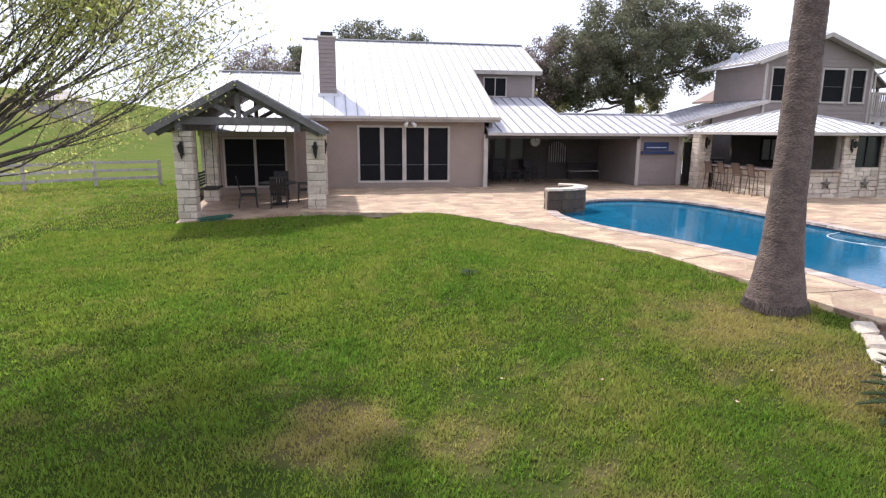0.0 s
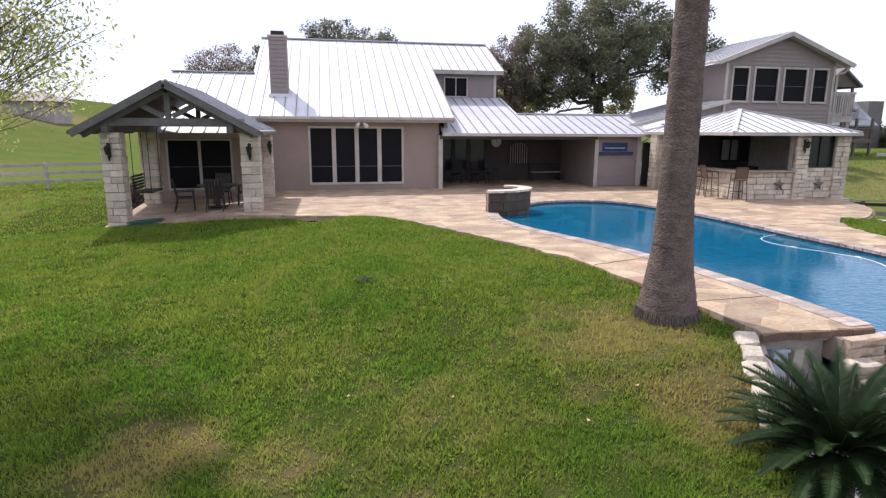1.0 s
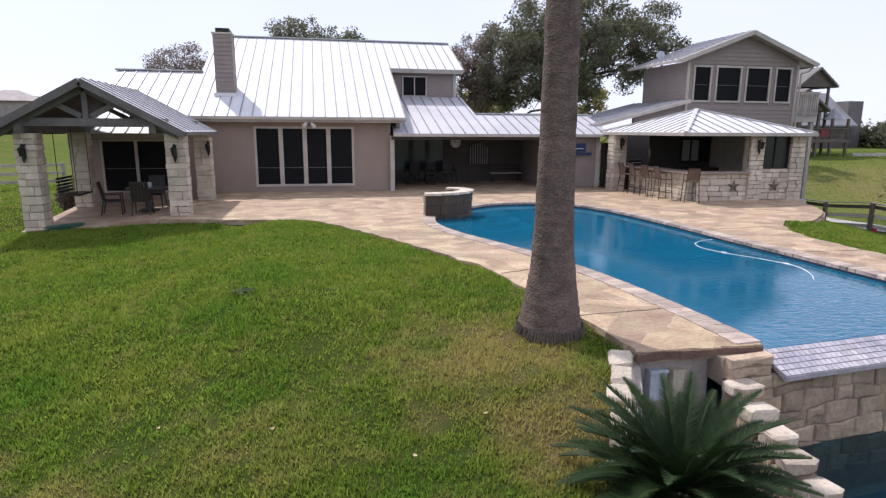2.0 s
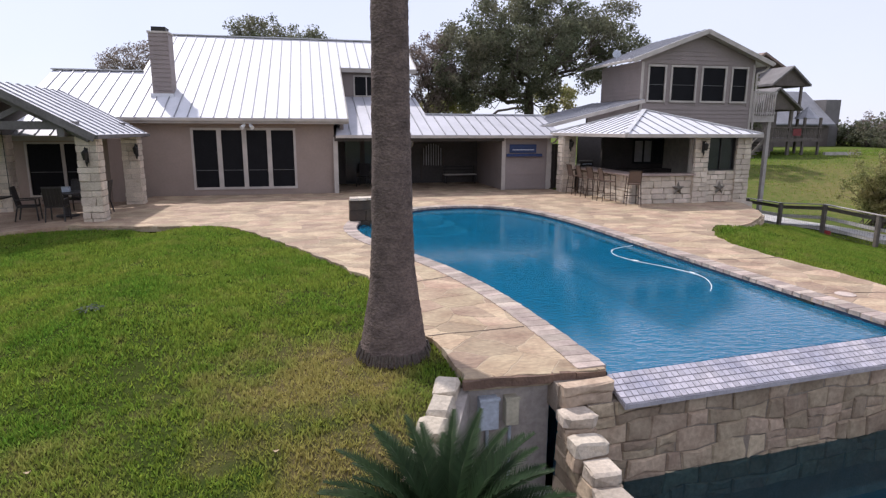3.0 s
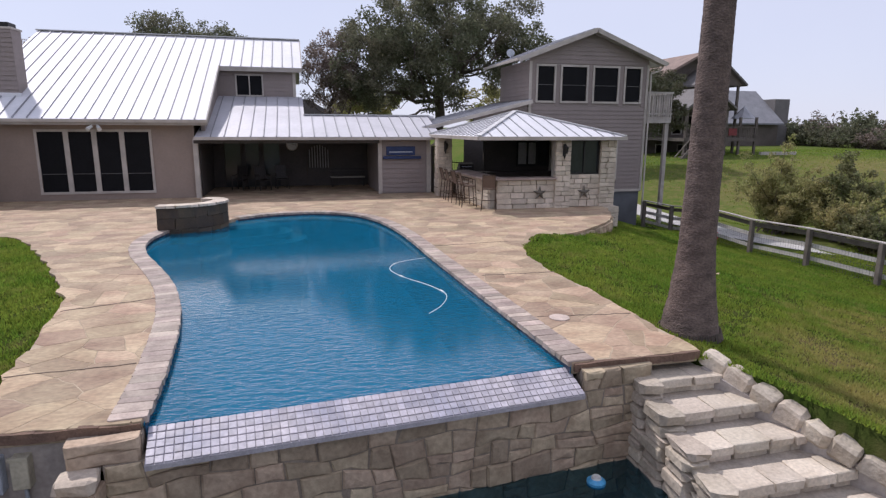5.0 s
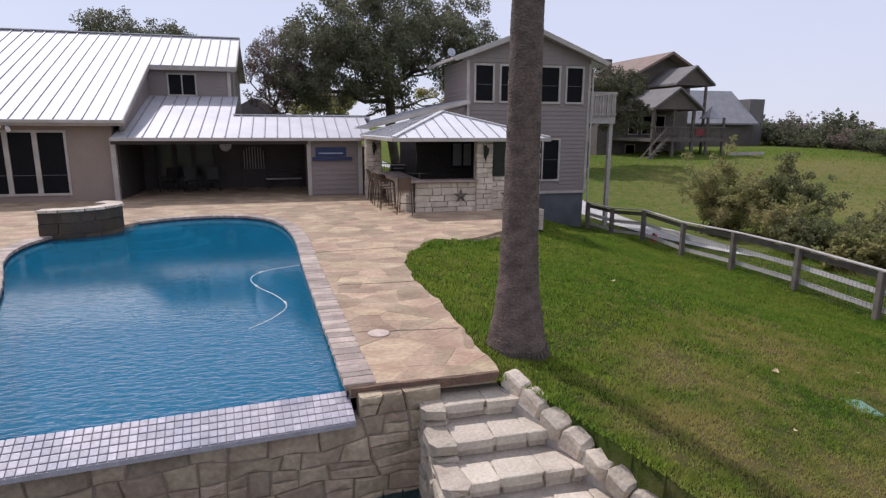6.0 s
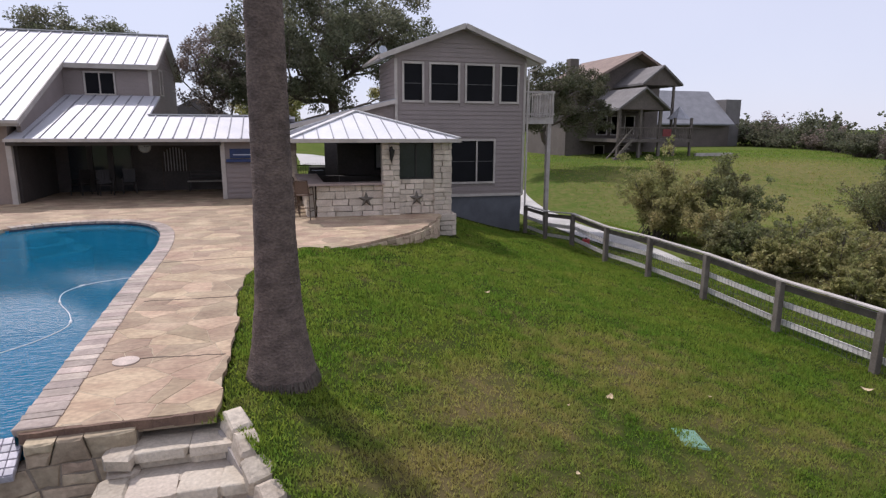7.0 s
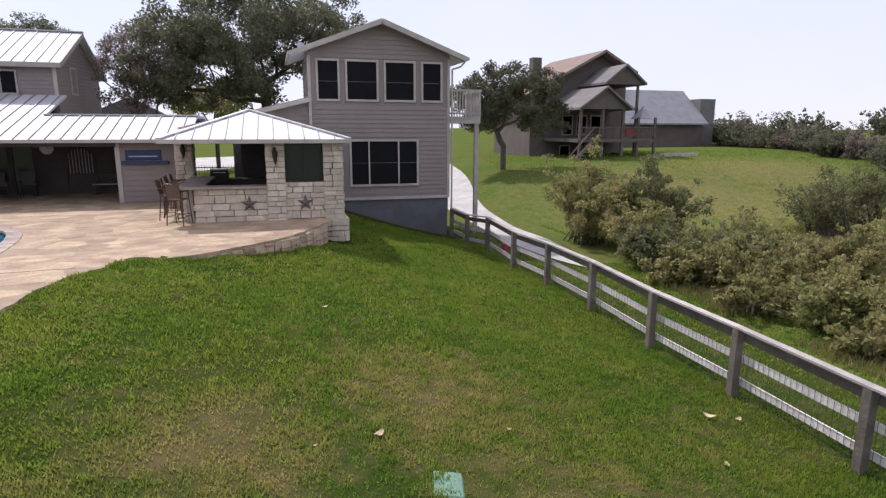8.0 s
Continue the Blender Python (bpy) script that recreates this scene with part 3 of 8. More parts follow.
def make_ground():
    xs, ys = axis_steps(-8, 30, 0.16, 2600), axis_steps(1, 30, 0.16, 2600)
    X, Y = np.meshgrid(xs, ys)
    Z = lawn(X, Y)
    near = (X > -9) & (X < 31) & (Y > 0) & (Y < 36)
    xi, yi = X[near], Y[near]
    h = inside(xi, yi, HULL)
    dh = edge_distance(xi, yi, HULL)
    s = inside(xi, yi, SUNK)
    ds = edge_distance(xi, yi, SUNK)
    zi = Z[near]
    zi = np.where(h & (dh > 0.2), -3.4, zi)
    zi = np.where(~h & (dh < 0.35) & (xi < 15), np.minimum(zi, -0.05), zi)
    zi = np.where(s, -2.3, zi)
    zi = np.where((yi > 7.6) & (yi < 8.7) & (xi > 7.15) & (xi < 15.05), -2.3, zi)
    Z[near] = zi
    ny, nx = X.shape
    co = np.stack([X, Y, Z], -1).reshape(-1, 3)
    idx = np.arange(nx * ny).reshape(ny, nx)
    f = np.stack([idx[:-1, :-1], idx[:-1, 1:], idx[1:, 1:], idx[1:, :-1]], -1).reshape(-1, 4)
    me = bpy.data.meshes.new("ground")
    me.vertices.add(len(co))
    me.vertices.foreach_set("co", co.ravel())
    me.loops.add(f.size)
    me.loops.foreach_set("vertex_index", f.ravel())
    me.polygons.add(len(f))
    me.polygons.foreach_set("loop_start", np.arange(0, f.size, 4))
    me.polygons.foreach_set("loop_total", np.full(len(f), 4))
    me.update(calc_edges=True)
    me.polygons.foreach_set("use_smooth", [True] * len(me.polygons))
    me.materials.append(M["soil"])
    me.materials.append(M["meadow"])
    c = co[f].mean(axis=1)
    me.polygons.foreach_set("material_index", (~((c[:, 0] > -9) & (c[:, 0] < 30) & (c[:, 1] > -7) & (c[:, 1] < 31))).astype(np.int32))
    return tagged(new("ground", me), "mown green lawn with dry straw patches, sloping away", "lawn", kind="structure")


make_ground()


def tri_soup(name, V, material, verts=3):
    """One mesh of loose faces, each of the given number of corners."""
    n = len(V) // verts
    me = bpy.data.meshes.new(name)
    me.vertices.add(len(V))
    me.vertices.foreach_set("co", np.ascontiguousarray(V, dtype=np.float32).ravel())
    me.loops.add(len(V))
    me.loops.foreach_set("vertex_index", np.arange(len(V), dtype=np.int32))
    me.polygons.add(n)
    me.polygons.foreach_set("loop_start", np.arange(0, len(V), verts, dtype=np.int32))
    me.polygons.foreach_set("loop_total", np.full(n, verts, dtype=np.int32))
    me.update(calc_edges=True)
    me.materials.append(material)
    return me


def patchy(x, y, cell, seed):
    """Smooth value noise from 0 to 1 over the plan."""
    g = np.random.RandomState(seed).uniform(0, 1, (64, 64))
    u, v = x / cell, y / cell
    iu, iv = np.floor(u).astype(int), np.floor(v).astype(int)
    fu, fv = u - iu, v - iv
    fu, fv = fu * fu * (3 - 2 * fu), fv * fv * (3 - 2 * fv)
    a = g[iu % 64, iv % 64] * (1 - fu) + g[(iu + 1) % 64, iv % 64] * fu
    b = g[iu % 64, (iv + 1) % 64] * (1 - fu) + g[(iu + 1) % 64, (iv + 1) % 64] * fu
    return a * (1 - fv) + b * fv


def make_grass(n_left, n_right):
    rs = np.random.RandomState(5)
    def scatter(n, x0, x1, y0, y1, bias):
        x = rs.uniform(x0, x1, n)
        y = y0 + (y1 - y0) * rs.uniform(0, 1, n) ** bias
        return x, y
    xa, ya = scatter(n_left, -8, 7.4, 4.0, 20.5, 1.5)
    xb, yb = scatter(n_right, 15, 27.5, 4.0, 27, 1.5)
    x, y = np.concatenate([xa, xb]), np.concatenate([ya, yb])
    xc, yc = scatter(170000, -30, -5, 8, 37, 1.0)
    xd, yd = scatter(70000, 31, 75, 8, 62, 1.0)
    xe, ye = scatter(80000, 27.2, 32.5, 3, 30, 1.2)
    xf, yf = scatter(90000, -9, 30, -7, 4.1, 1.0)
    x, y = np.concatenate([x, xc, xd, xe, xf]), np.concatenate([y, yc, yd, ye, yf])
    keep = ~(inside(x, y, HULL)) & ~(inside(x, y, SUNK))
    keep &= ~((x > 19) & (y > 20.6) & (x < 21.6)) & ~((x > 20.6) & (y > 27.9) & (x < 27))
    keep &= ~((x > 28.4 + 0.02 * (y - 20)) & (x < 32.2 + 0.25 * np.clip(y - 30, 0, 40)) & (y > 20.5) & (y < 60))
    # thin, worn patches
    pn = np.sin(x * 1.7 + 2.1 * np.sin(y * 0.9)) * np.sin(y * 1.9 + 1.7 * np.sin(x * 1.1 + 2))
    keep &= (pn + rs.uniform(-1.1, 1.1, len(x))) > -0.75
    tuft = patchy(x, y, 0.13, 71) * 0.6 + patchy(x + 3, y + 5, 0.37, 72) * 0.4
    keep &= rs.uniform(-0.05, 0.55, len(x)) < tuft
    x, y, tuft = x[keep], y[keep], tuft[keep]
    z = lawn(x, y)
    n = len(x)
    near = np.clip((y - 4) / 10, 0, 1) + 2.2 * np.clip((-x - 6) / 8, 0, 1) + 1.6 * np.clip((x - 28.5) / 10, 0, 1)
    h = rs.uniform(0.026, 0.056, n) * (1 + 0.35 * near) * (0.35 + 1.3 * tuft)
    w = rs.uniform(0.005, 0.0105, n) * (1 + 1.2 * near)
    a = rs.uniform(0, 2 * np.pi, n)
    lean = rs.uniform(0.1, 0.95, n) * h
    la = rs.uniform(0, 2 * np.pi, n)
    dx, dy = np.cos(a) * w, np.sin(a) * w
    V = np.empty((n, 3, 3))
    V[:, 0] = np.stack([x - dx, y - dy, z - 0.005], -1)
    V[:, 1] = np.stack([x + dx, y + dy, z - 0.005], -1)
    V[:, 2] = np.stack([x + np.cos(la) * lean, y + np.sin(la) * lean, z + h], -1)
    tagged(new("grass", tri_soup("grass", V.reshape(-1, 3), M["blade"])), "short green lawn grass blades with straw patches", "grass", kind="stuff")


make_grass(660000, 490000)


def make_weeds():
    """Rank tall grass and weeds between the shrubs beyond the fence."""
    rs = np.random.RandomState(31)
    n = 150000
    x, y = rs.uniform(30.2, 50, n), rs.uniform(3, 25, n)
    k = patchy(x, y, 1.7, 5) > 0.42
    k &= ~((x < 32.2) & (y > 19.5))
    x, y = x[k], y[k]
    n = len(x)
    z = lawn(x, y)
    h = rs.uniform(0.08, 0.28, n) * (0.6 + patchy(x, y, 1.1, 6))
    w = rs.uniform(0.007, 0.017, n)
    a, la = rs.uniform(0, 6.28, n), rs.uniform(0, 6.28, n)
    V = np.empty((n, 3, 3))
    V[:, 0] = np.stack([x - np.cos(a) * w, y - np.sin(a) * w, z - 0.01], -1)
    V[:, 1] = np.stack([x + np.cos(a) * w, y + np.sin(a) * w, z - 0.01], -1)
    V[:, 2] = np.stack([x + np.cos(la) * h * 0.5, y + np.sin(la) * h * 0.5, z + h], -1)
    tagged(new("weeds", tri_soup("weeds", V.reshape(-1, 3), M["weed"])), "rank olive-brown weeds between the shrubs", "weeds", kind="stuff")


make_weeds()

# ---------- deck, pool, basin ----------
DECK = LAWN_EDGE + [(-0.9, 25.5), (-0.4, 26.98), (6.55, 26.98), (6.6, 31.0), (16.1, 31.0), (16.1, 26.6), (21.1, 26.6)] + RIGHT_EDGE + POOL_R + [(8.0, 20.2)] + POOL_L
FRONT_L, FRONT_R = LAWN_EDGE[0], RIGHT_EDGE[-1]


def poly_fill(bm, pts, z0, z1):
    """Slab over any simple outline."""
    from_top = [bm.verts.new((x, y, z1)) for x, y in pts]
    from_low = [bm.verts.new((x, y, z0)) for x, y in pts]
    n = len(pts)
    for i in range(n):
        bm.faces.new((from_top[i], from_low[i], from_low[(i + 1) % n], from_top[(i + 1) % n]))
    f = bm.faces.new(from_top)
    tris = bmesh.ops.triangulate(bm, faces=[f])["faces"]
    twin = dict(zip(from_top, from_low))
    for t in tris:
        bm.faces.new([twin[v] for v in t.verts][::-1])
    return bm


def shrunk(pts, by):
    """The outline drawn in by a small distance."""
    n = len(pts)
    area = sum(pts[i][0] * pts[(i + 1) % n][1] - pts[(i + 1) % n][0] * pts[i][1] for i in range(n))
    s = 1 if area > 0 else -1
    out = []
    for i in range(n):
        a, b, q = Vector(pts[i - 1]), Vector(pts[i]), Vector(pts[(i + 1) % n])
        d = ((b - a).normalized() + (q - b).normalized())
        d = d.normalized() if d.length > 1e-6 else (q - b).normalized()
        out.append((b.x - d.y * s * by, b.y + d.x * s * by))
    return out


deck = solo("pavement", poly_fill(bmesh.new(), shrunk(DECK, 0.02), -0.15, -0.002), M["mortar"], "tan flagstone pool deck with mortar joints", "patio", kind="structure")


def clip_half(poly, px, py, nx, ny):
    """The part of poly where (p - (px, py)) . (nx, ny) <= 0."""
    out = []
    for i in range(len(poly)):
        a, b = poly[i], poly[(i + 1) % len(poly)]
        da = (a[0] - px) * nx + (a[1] - py) * ny
        db = (b[0] - px) * nx + (b[1] - py) * ny
        if da <= 0:
            out.append(a)
        if (da < 0 < db) or (db < 0 < da):
            t = da / (da - db)
            out.append((a[0] + (b[0] - a[0]) * t, a[1] + (b[1] - a[1]) * t))
    return out


def flag_cells(region, step, seed, joint=0.004, reach=2.0, jit=0.72):
    """Flagstones: uneven cells clipped to the outline."""
    rnd = random.Random(seed)
    xs, ys = [p[0] for p in region], [p[1] for p in region]
    sites = []
    y = min(ys)
    row = 0
    while y < max(ys) + step:
        x = min(xs) - step + (row % 2) * step * 0.6
        while x < max(xs) + step:
            sites.append((x + rnd.uniform(-jit, jit) * step * 1.3, y + rnd.uniform(-jit, jit) * step * 0.8))
            x += step * 1.3
        y += step * 0.8
        row += 1
    cells = []
    P = np.array(sites)
    ins = inside(P[:, 0], P[:, 1], region) | (edge_distance(P[:, 0], P[:, 1], region) < step)
    for i in np.nonzero(ins)[0]:
        c = P[i]
        d = np.hypot(P[:, 0] - c[0], P[:, 1] - c[1])
        cell = [(c[0] - reach, c[1] - reach), (c[0] + reach, c[1] - reach), (c[0] + reach, c[1] + reach), (c[0] - reach, c[1] + reach)]
        for j in np.argsort(d)[1:20]:
            nx, ny = (P[j] - c) / d[j]
            off = d[j] / 2 - joint
            cell = clip_half(cell, c[0] + nx * off, c[1] + ny * off, nx, ny)
        piece = list(region)
        for k in range(len(cell)):
            a, b = cell[k], cell[(k + 1) % len(cell)]
            ex, ey = b[0] - a[0], b[1] - a[1]
            L = math.hypot(ex, ey)
            if L < 1e-6:
                continue
            piece = clip_half(piece, a[0], a[1], ey / L, -ex / L)
            if len(piece) < 3:
                break
        if len(piece) >= 3:
            Q = np.array(piece)
            okay = inside(Q[:, 0], Q[:, 1], region) | (edge_distance(Q[:, 0], Q[:, 1], region) < 0.012)
            piece = [q for q, k in zip(piece, okay) if k]
        if len(piece) < 3:
            continue
        area = 0.5 * abs(sum(piece[k][0] * piece[(k + 1) % len(piece)][1] - piece[(k + 1) % len(piece)][0] * piece[k][1] for k in range(len(piece))))
        if area > 0.02:
            cells.append((c[1], worn_edges(piece)))
    return sorted(cells, key=lambda q: q[0])


def worn_edges(piece, step=0.14):
    """The outline with wavering, chipped edges; neighbours waver alike."""
    out = []
    for (xa, ya), (xb, yb) in zip(piece, piece[1:] + piece[:1]):
        n = max(1, min(6, int(math.hypot(xb - xa, yb - ya) / step)))
        for i in range(n):
            x, y = xa + (xb - xa) * i / n, ya + (yb - ya) * i / n
            out.append((x + 0.045 * noise.noise((x * 4.1, y * 4.1, 0.3)), y + 0.045 * noise.noise((x * 4.1, y * 4.1, 7.7))))
    return out


def flag_piece(bm, piece, z0, z1, inset=0.004):
    cx, cy = sum(p[0] for p in piece) / len(piece), sum(p[1] for p in piece) / len(piece)
    rings = []
    for k, zz in ((1.0, z0), (1.0, z1 - 0.003), (None, z1)):
        ring = []
        for x, y in piece:
            if k is None:
                L = math.hypot(x - cx, y - cy) + 1e-6
                f = max(0.0, 1 - inset / L)
                ring.append(bm.verts.new((cx + (x - cx) * f, cy + (y - cy) * f, zz)))
            else:
                ring.append(bm.verts.new((x, y, zz)))
        rings.append(ring)
    n = len(piece)
    for r0, r1 in zip(rings, rings[1:]):
        for i in range(n):
            bm.faces.new((r0[i], r0[(i + 1) % n], r1[(i + 1) % n], r1[i]))
    bm.faces.new(rings[-1])


M["opencrack"] = mat("open_crack", (0.17, 0.13, 0.10), rough=0.95, scale=6)
M["slabedge"] = mat("broken_slab_edge", (0.20, 0.125, 0.085), (0.12, 0.075, 0.055), rough=0.9, scale=5, bump=0.6)


def make_slab_edges():
    """Rough brown broken edges of the deck slab over the walls below."""
    rnd = random.Random(91)
    for xa, ya, xb, yb in ((7.1, 7.935, 8.72, 7.885), (13.4, 8.235, 15.12, 8.235)):
        bm = bmesh.new()
        n = 9
        pts = [(xa + (xb - xa) * i / n, ya + (yb - ya) * i / n + rnd.uniform(-0.012, 0.012), -0.055 + rnd.uniform(-0.008, 0.008)) for i in range(n + 1)]
        for p, q in zip(pts, pts[1:]):
            beam(bm, p, q, rnd.uniform(0.05, 0.075), rnd.uniform(0.085, 0.105))
        part("slab_edge", bm, M["slabedge"], deck, "broken brown slab edge")


make_slab_edges()


def make_flags():
    rnd = random.Random(11)
    rest = bmesh.new()
    for k, (y, piece) in enumerate(flag_cells(DECK, 0.5, 4, joint=0.006)):
        z1 = rnd.uniform(0.0, 0.003)
        if k < 300:
            bm = bmesh.new()
            flag_piece(bm, piece, -0.06, z1)
            part("flagstone", bm, M["flag"], deck)
        else:
            flag_piece(rest, piece, -0.06, z1)
    ob = part("flagstones_beyond", rest, M["flag_far"], deck)
    ob["kind"] = "stuff"
    for (xa, ya), (xb, yb) in (((13.62, 12.56), (15.08, 12.5)), ((13.4, 15.53), (15.3, 15.68)), ((13.66, 9.97), (15.1, 9.81)), ((6.72, 11.88), (7.95, 12.3)), ((7.0, 9.34), (8.33, 9.43))):
        bm = bmesh.new()
        n = 12
        pts = [(xa + (xb - xa) * i / n, ya + (yb - ya) * i / n + rnd.uniform(-0.018, 0.018), 0.0035) for i in range(n + 1)]
        for p, q in zip(pts, pts[1:]):
            beam(bm, p, q, rnd.uniform(0.012, 0.026), 0.006)
        part("expansion_joint", bm, M["opencrack"], deck, "dark open joint across the paving")


M["flag_far"] = mat("flagstone_far", (0.45, 0.345, 0.225), (0.30, 0.20, 0.13), rough=0.8, scale=1.9, fine=16, bump=0.4, bump_scale=12, vary=0.2, grain=0.24, stretch=(0.8, 1.25, 1), island=True)


def coping_row(line, side, parent, seed):
    """Coping stones along a pool edge, 0.34 m deep on the given side."""
    rnd = random.Random(seed)
    pts = [Vector(p) for p in line]
    acc, want = 0.0, rnd.uniform(0.12, 0.2)
    start = pts[0]
    for a, b in zip(pts, pts[1:]):
        seg = (b - a).length
        acc += seg
        if acc >= want:
            d = (b - start)
            l = d.length
            n = Vector((-d.y, d.x)).normalized() * side
            c = (start + b) / 2 + n * 0.15
            stone("coping", parent, (c.x, c.y, -0.018), (l - 0.008, 0.36, 0.075), math.atan2(d.y, d.x), "coping_stone", rnd)
            start, acc, want = b, 0.0, rnd.uniform(0.12, 0.2)


def fine_line(pts, step=0.04):
    out = []
    for a, b in zip(pts, pts[1:]):
        a, b = Vector(a), Vector(b)
        n = max(1, int((b - a).length / step))
        out += [tuple(a + (b - a) * i / n) for i in range(n)]
    return out + [pts[-1]]


def flat_sheet(pts, z):
    bm = bmesh.new()
    bmesh.ops.triangulate(bm, faces=[bm.faces.new([bm.verts.new((x, y, z)) for x, y in pts])])
    return bm


def make_pool():
    ring = POOL_R + POOL_L
    bm = bmesh.new()
    n = len(ring)
    top = [bm.verts.new((x, y, -0.03)) for x, y in ring]
    low = [bm.verts.new((x, y, -1.5 - 0.5 * max(0, min(1, (16 - y) / 7)))) for x, y in ring]
    for i in range(n - 1):
        bm.faces.new((top[i], top[i + 1], low[i + 1], low[i]))
    a = [bm.verts.new((*WEIR[k], WATER_Z - 0.01)) for k in (0, 1)]
    bm.faces.new((low[n - 1], low[0], a[1], a[0]))
    f = bm.faces.new(low)
    bmesh.ops.triangulate(bm, faces=[f])
    pool = solo("pool_basin", bm, M["pool"], "blue plastered freeform swimming pool basin with shaded tile band", "pool", kind="structure")
    steps = bmesh.new()
    for k, (r, z) in enumerate(((1.7, -0.62), (1.3, -0.4), (0.95, -0.2))):
        pts = [(8.75 + r * 1.5 * math.cos(w) * 0.7, 20.9 + r * math.sin(w) * 0.8) for w in [math.pi * 2 * i / 28 for i in range(28)]]
        prism(steps, pts, -1.7, z)
    part("pool_step", steps, M["poolstep"], pool, "pale blue rounded pool entry steps")
    wet = [(WEIR[1][0] - 0.02, WEIR[1][1] + 0.004)] + ring[1:-1] + [(WEIR[0][0] - 0.01, WEIR[0][1] + 0.004)]
    w = solo("water", flat_sheet(wet, WATER_Z), M["water"], "clear blue rippled swimming pool water", "water", kind="structure")
    cop = solo("pool_edge", bmesh.new(), M["mortar"], "grey and tan stone coping round the pool", "coping", kind="structure")
    coping_row(fine_line(POOL_R), -1, cop, 2)
    coping_row(fine_line(POOL_L), -1, cop, 3)
    # waterline tile band
    band = bmesh.new()
    for line in (POOL_R, POOL_L):
        for p, q in zip(line, line[1:]):
            d = (Vector(q) - Vector(p))
            nrm = Vector((-d.y, d.x)).normalized() * 0.012
            v = [band.verts.new((p[0] + nrm.x, p[1] + nrm.y, -0.05)), band.verts.new((q[0] + nrm.x, q[1] + nrm.y, -0.05)), band.verts.new((q[0] + nrm.x, q[1] + nrm.y, -0.3)), band.verts.new((p[0] + nrm.x, p[1] + nrm.y, -0.3))]
            band.faces.new(v)
    part("waterline_tile", band, M["navy"], pool, "dark blue waterline tile band")
    part("skimmer", B(13.255, 13.32, 9.75, 10.1, -0.098, -0.058), M["iron"], pool)


M["poolstep"] = mat("pale_blue_step", (0.22, 0.52, 0.64), rough=0.7, scale=2)
M["navy"] = mat("navy_tile", (0.04, 0.05, 0.09), rough=0.25, scale=8)
make_pool()


def make_weir():
    a, b = Vector(WEIR[0]), Vector(WEIR[1])
    d = (b - a).normalized()
    out = Vector((d.y, -d.x))
    depth, z0, z1 = 0.42, WATER_Z - 0.004, WATER_Z - 0.18
    bm = bmesh.new()
    c, e = a + out * depth, b + out * depth
    slab(bm, [(a.x, a.y, z0 - 0.008), (b.x, b.y, z0 - 0.008), (e.x, e.y, z1 - 0.008), (c.x, c.y, z1 - 0.008)], 0.05)
    weir = solo("weir", bm, M["grout"], "wet tiled overflow weir of the infinity pool", "pool weir", kind="structure")
    L = (b - a).length
    rows, cols = 5, int(L / 0.08)
    tilt = math.atan2(z1 - z0, depth)
    rnd = random.Random(8)
    for i in range(cols):
        for j in range(rows):
            s, u = (i + 0.5) * L / cols, (j + 0.5) * depth / rows
            p = a + d * s + out * u
            z = z0 + (z1 - z0) * u / depth
            ob = new("tile", STONES["tile"][rnd.randrange(5)])
            rot = Matrix.Rotation(math.atan2(d.y, d.x), 4, "Z") @ Matrix.Rotation(-tilt, 4, "X")
            ob.matrix_basis = Matrix.Translation((p.x, p.y, z)) @ rot @ Matrix.Diagonal((L / cols - 0.009, depth / rows - 0.009, 0.016, 1))
            hang(ob, weir)


M["grout"] = mat("wet_grout", (0.47, 0.44, 0.46), rough=0.3, scale=6)
make_weir()


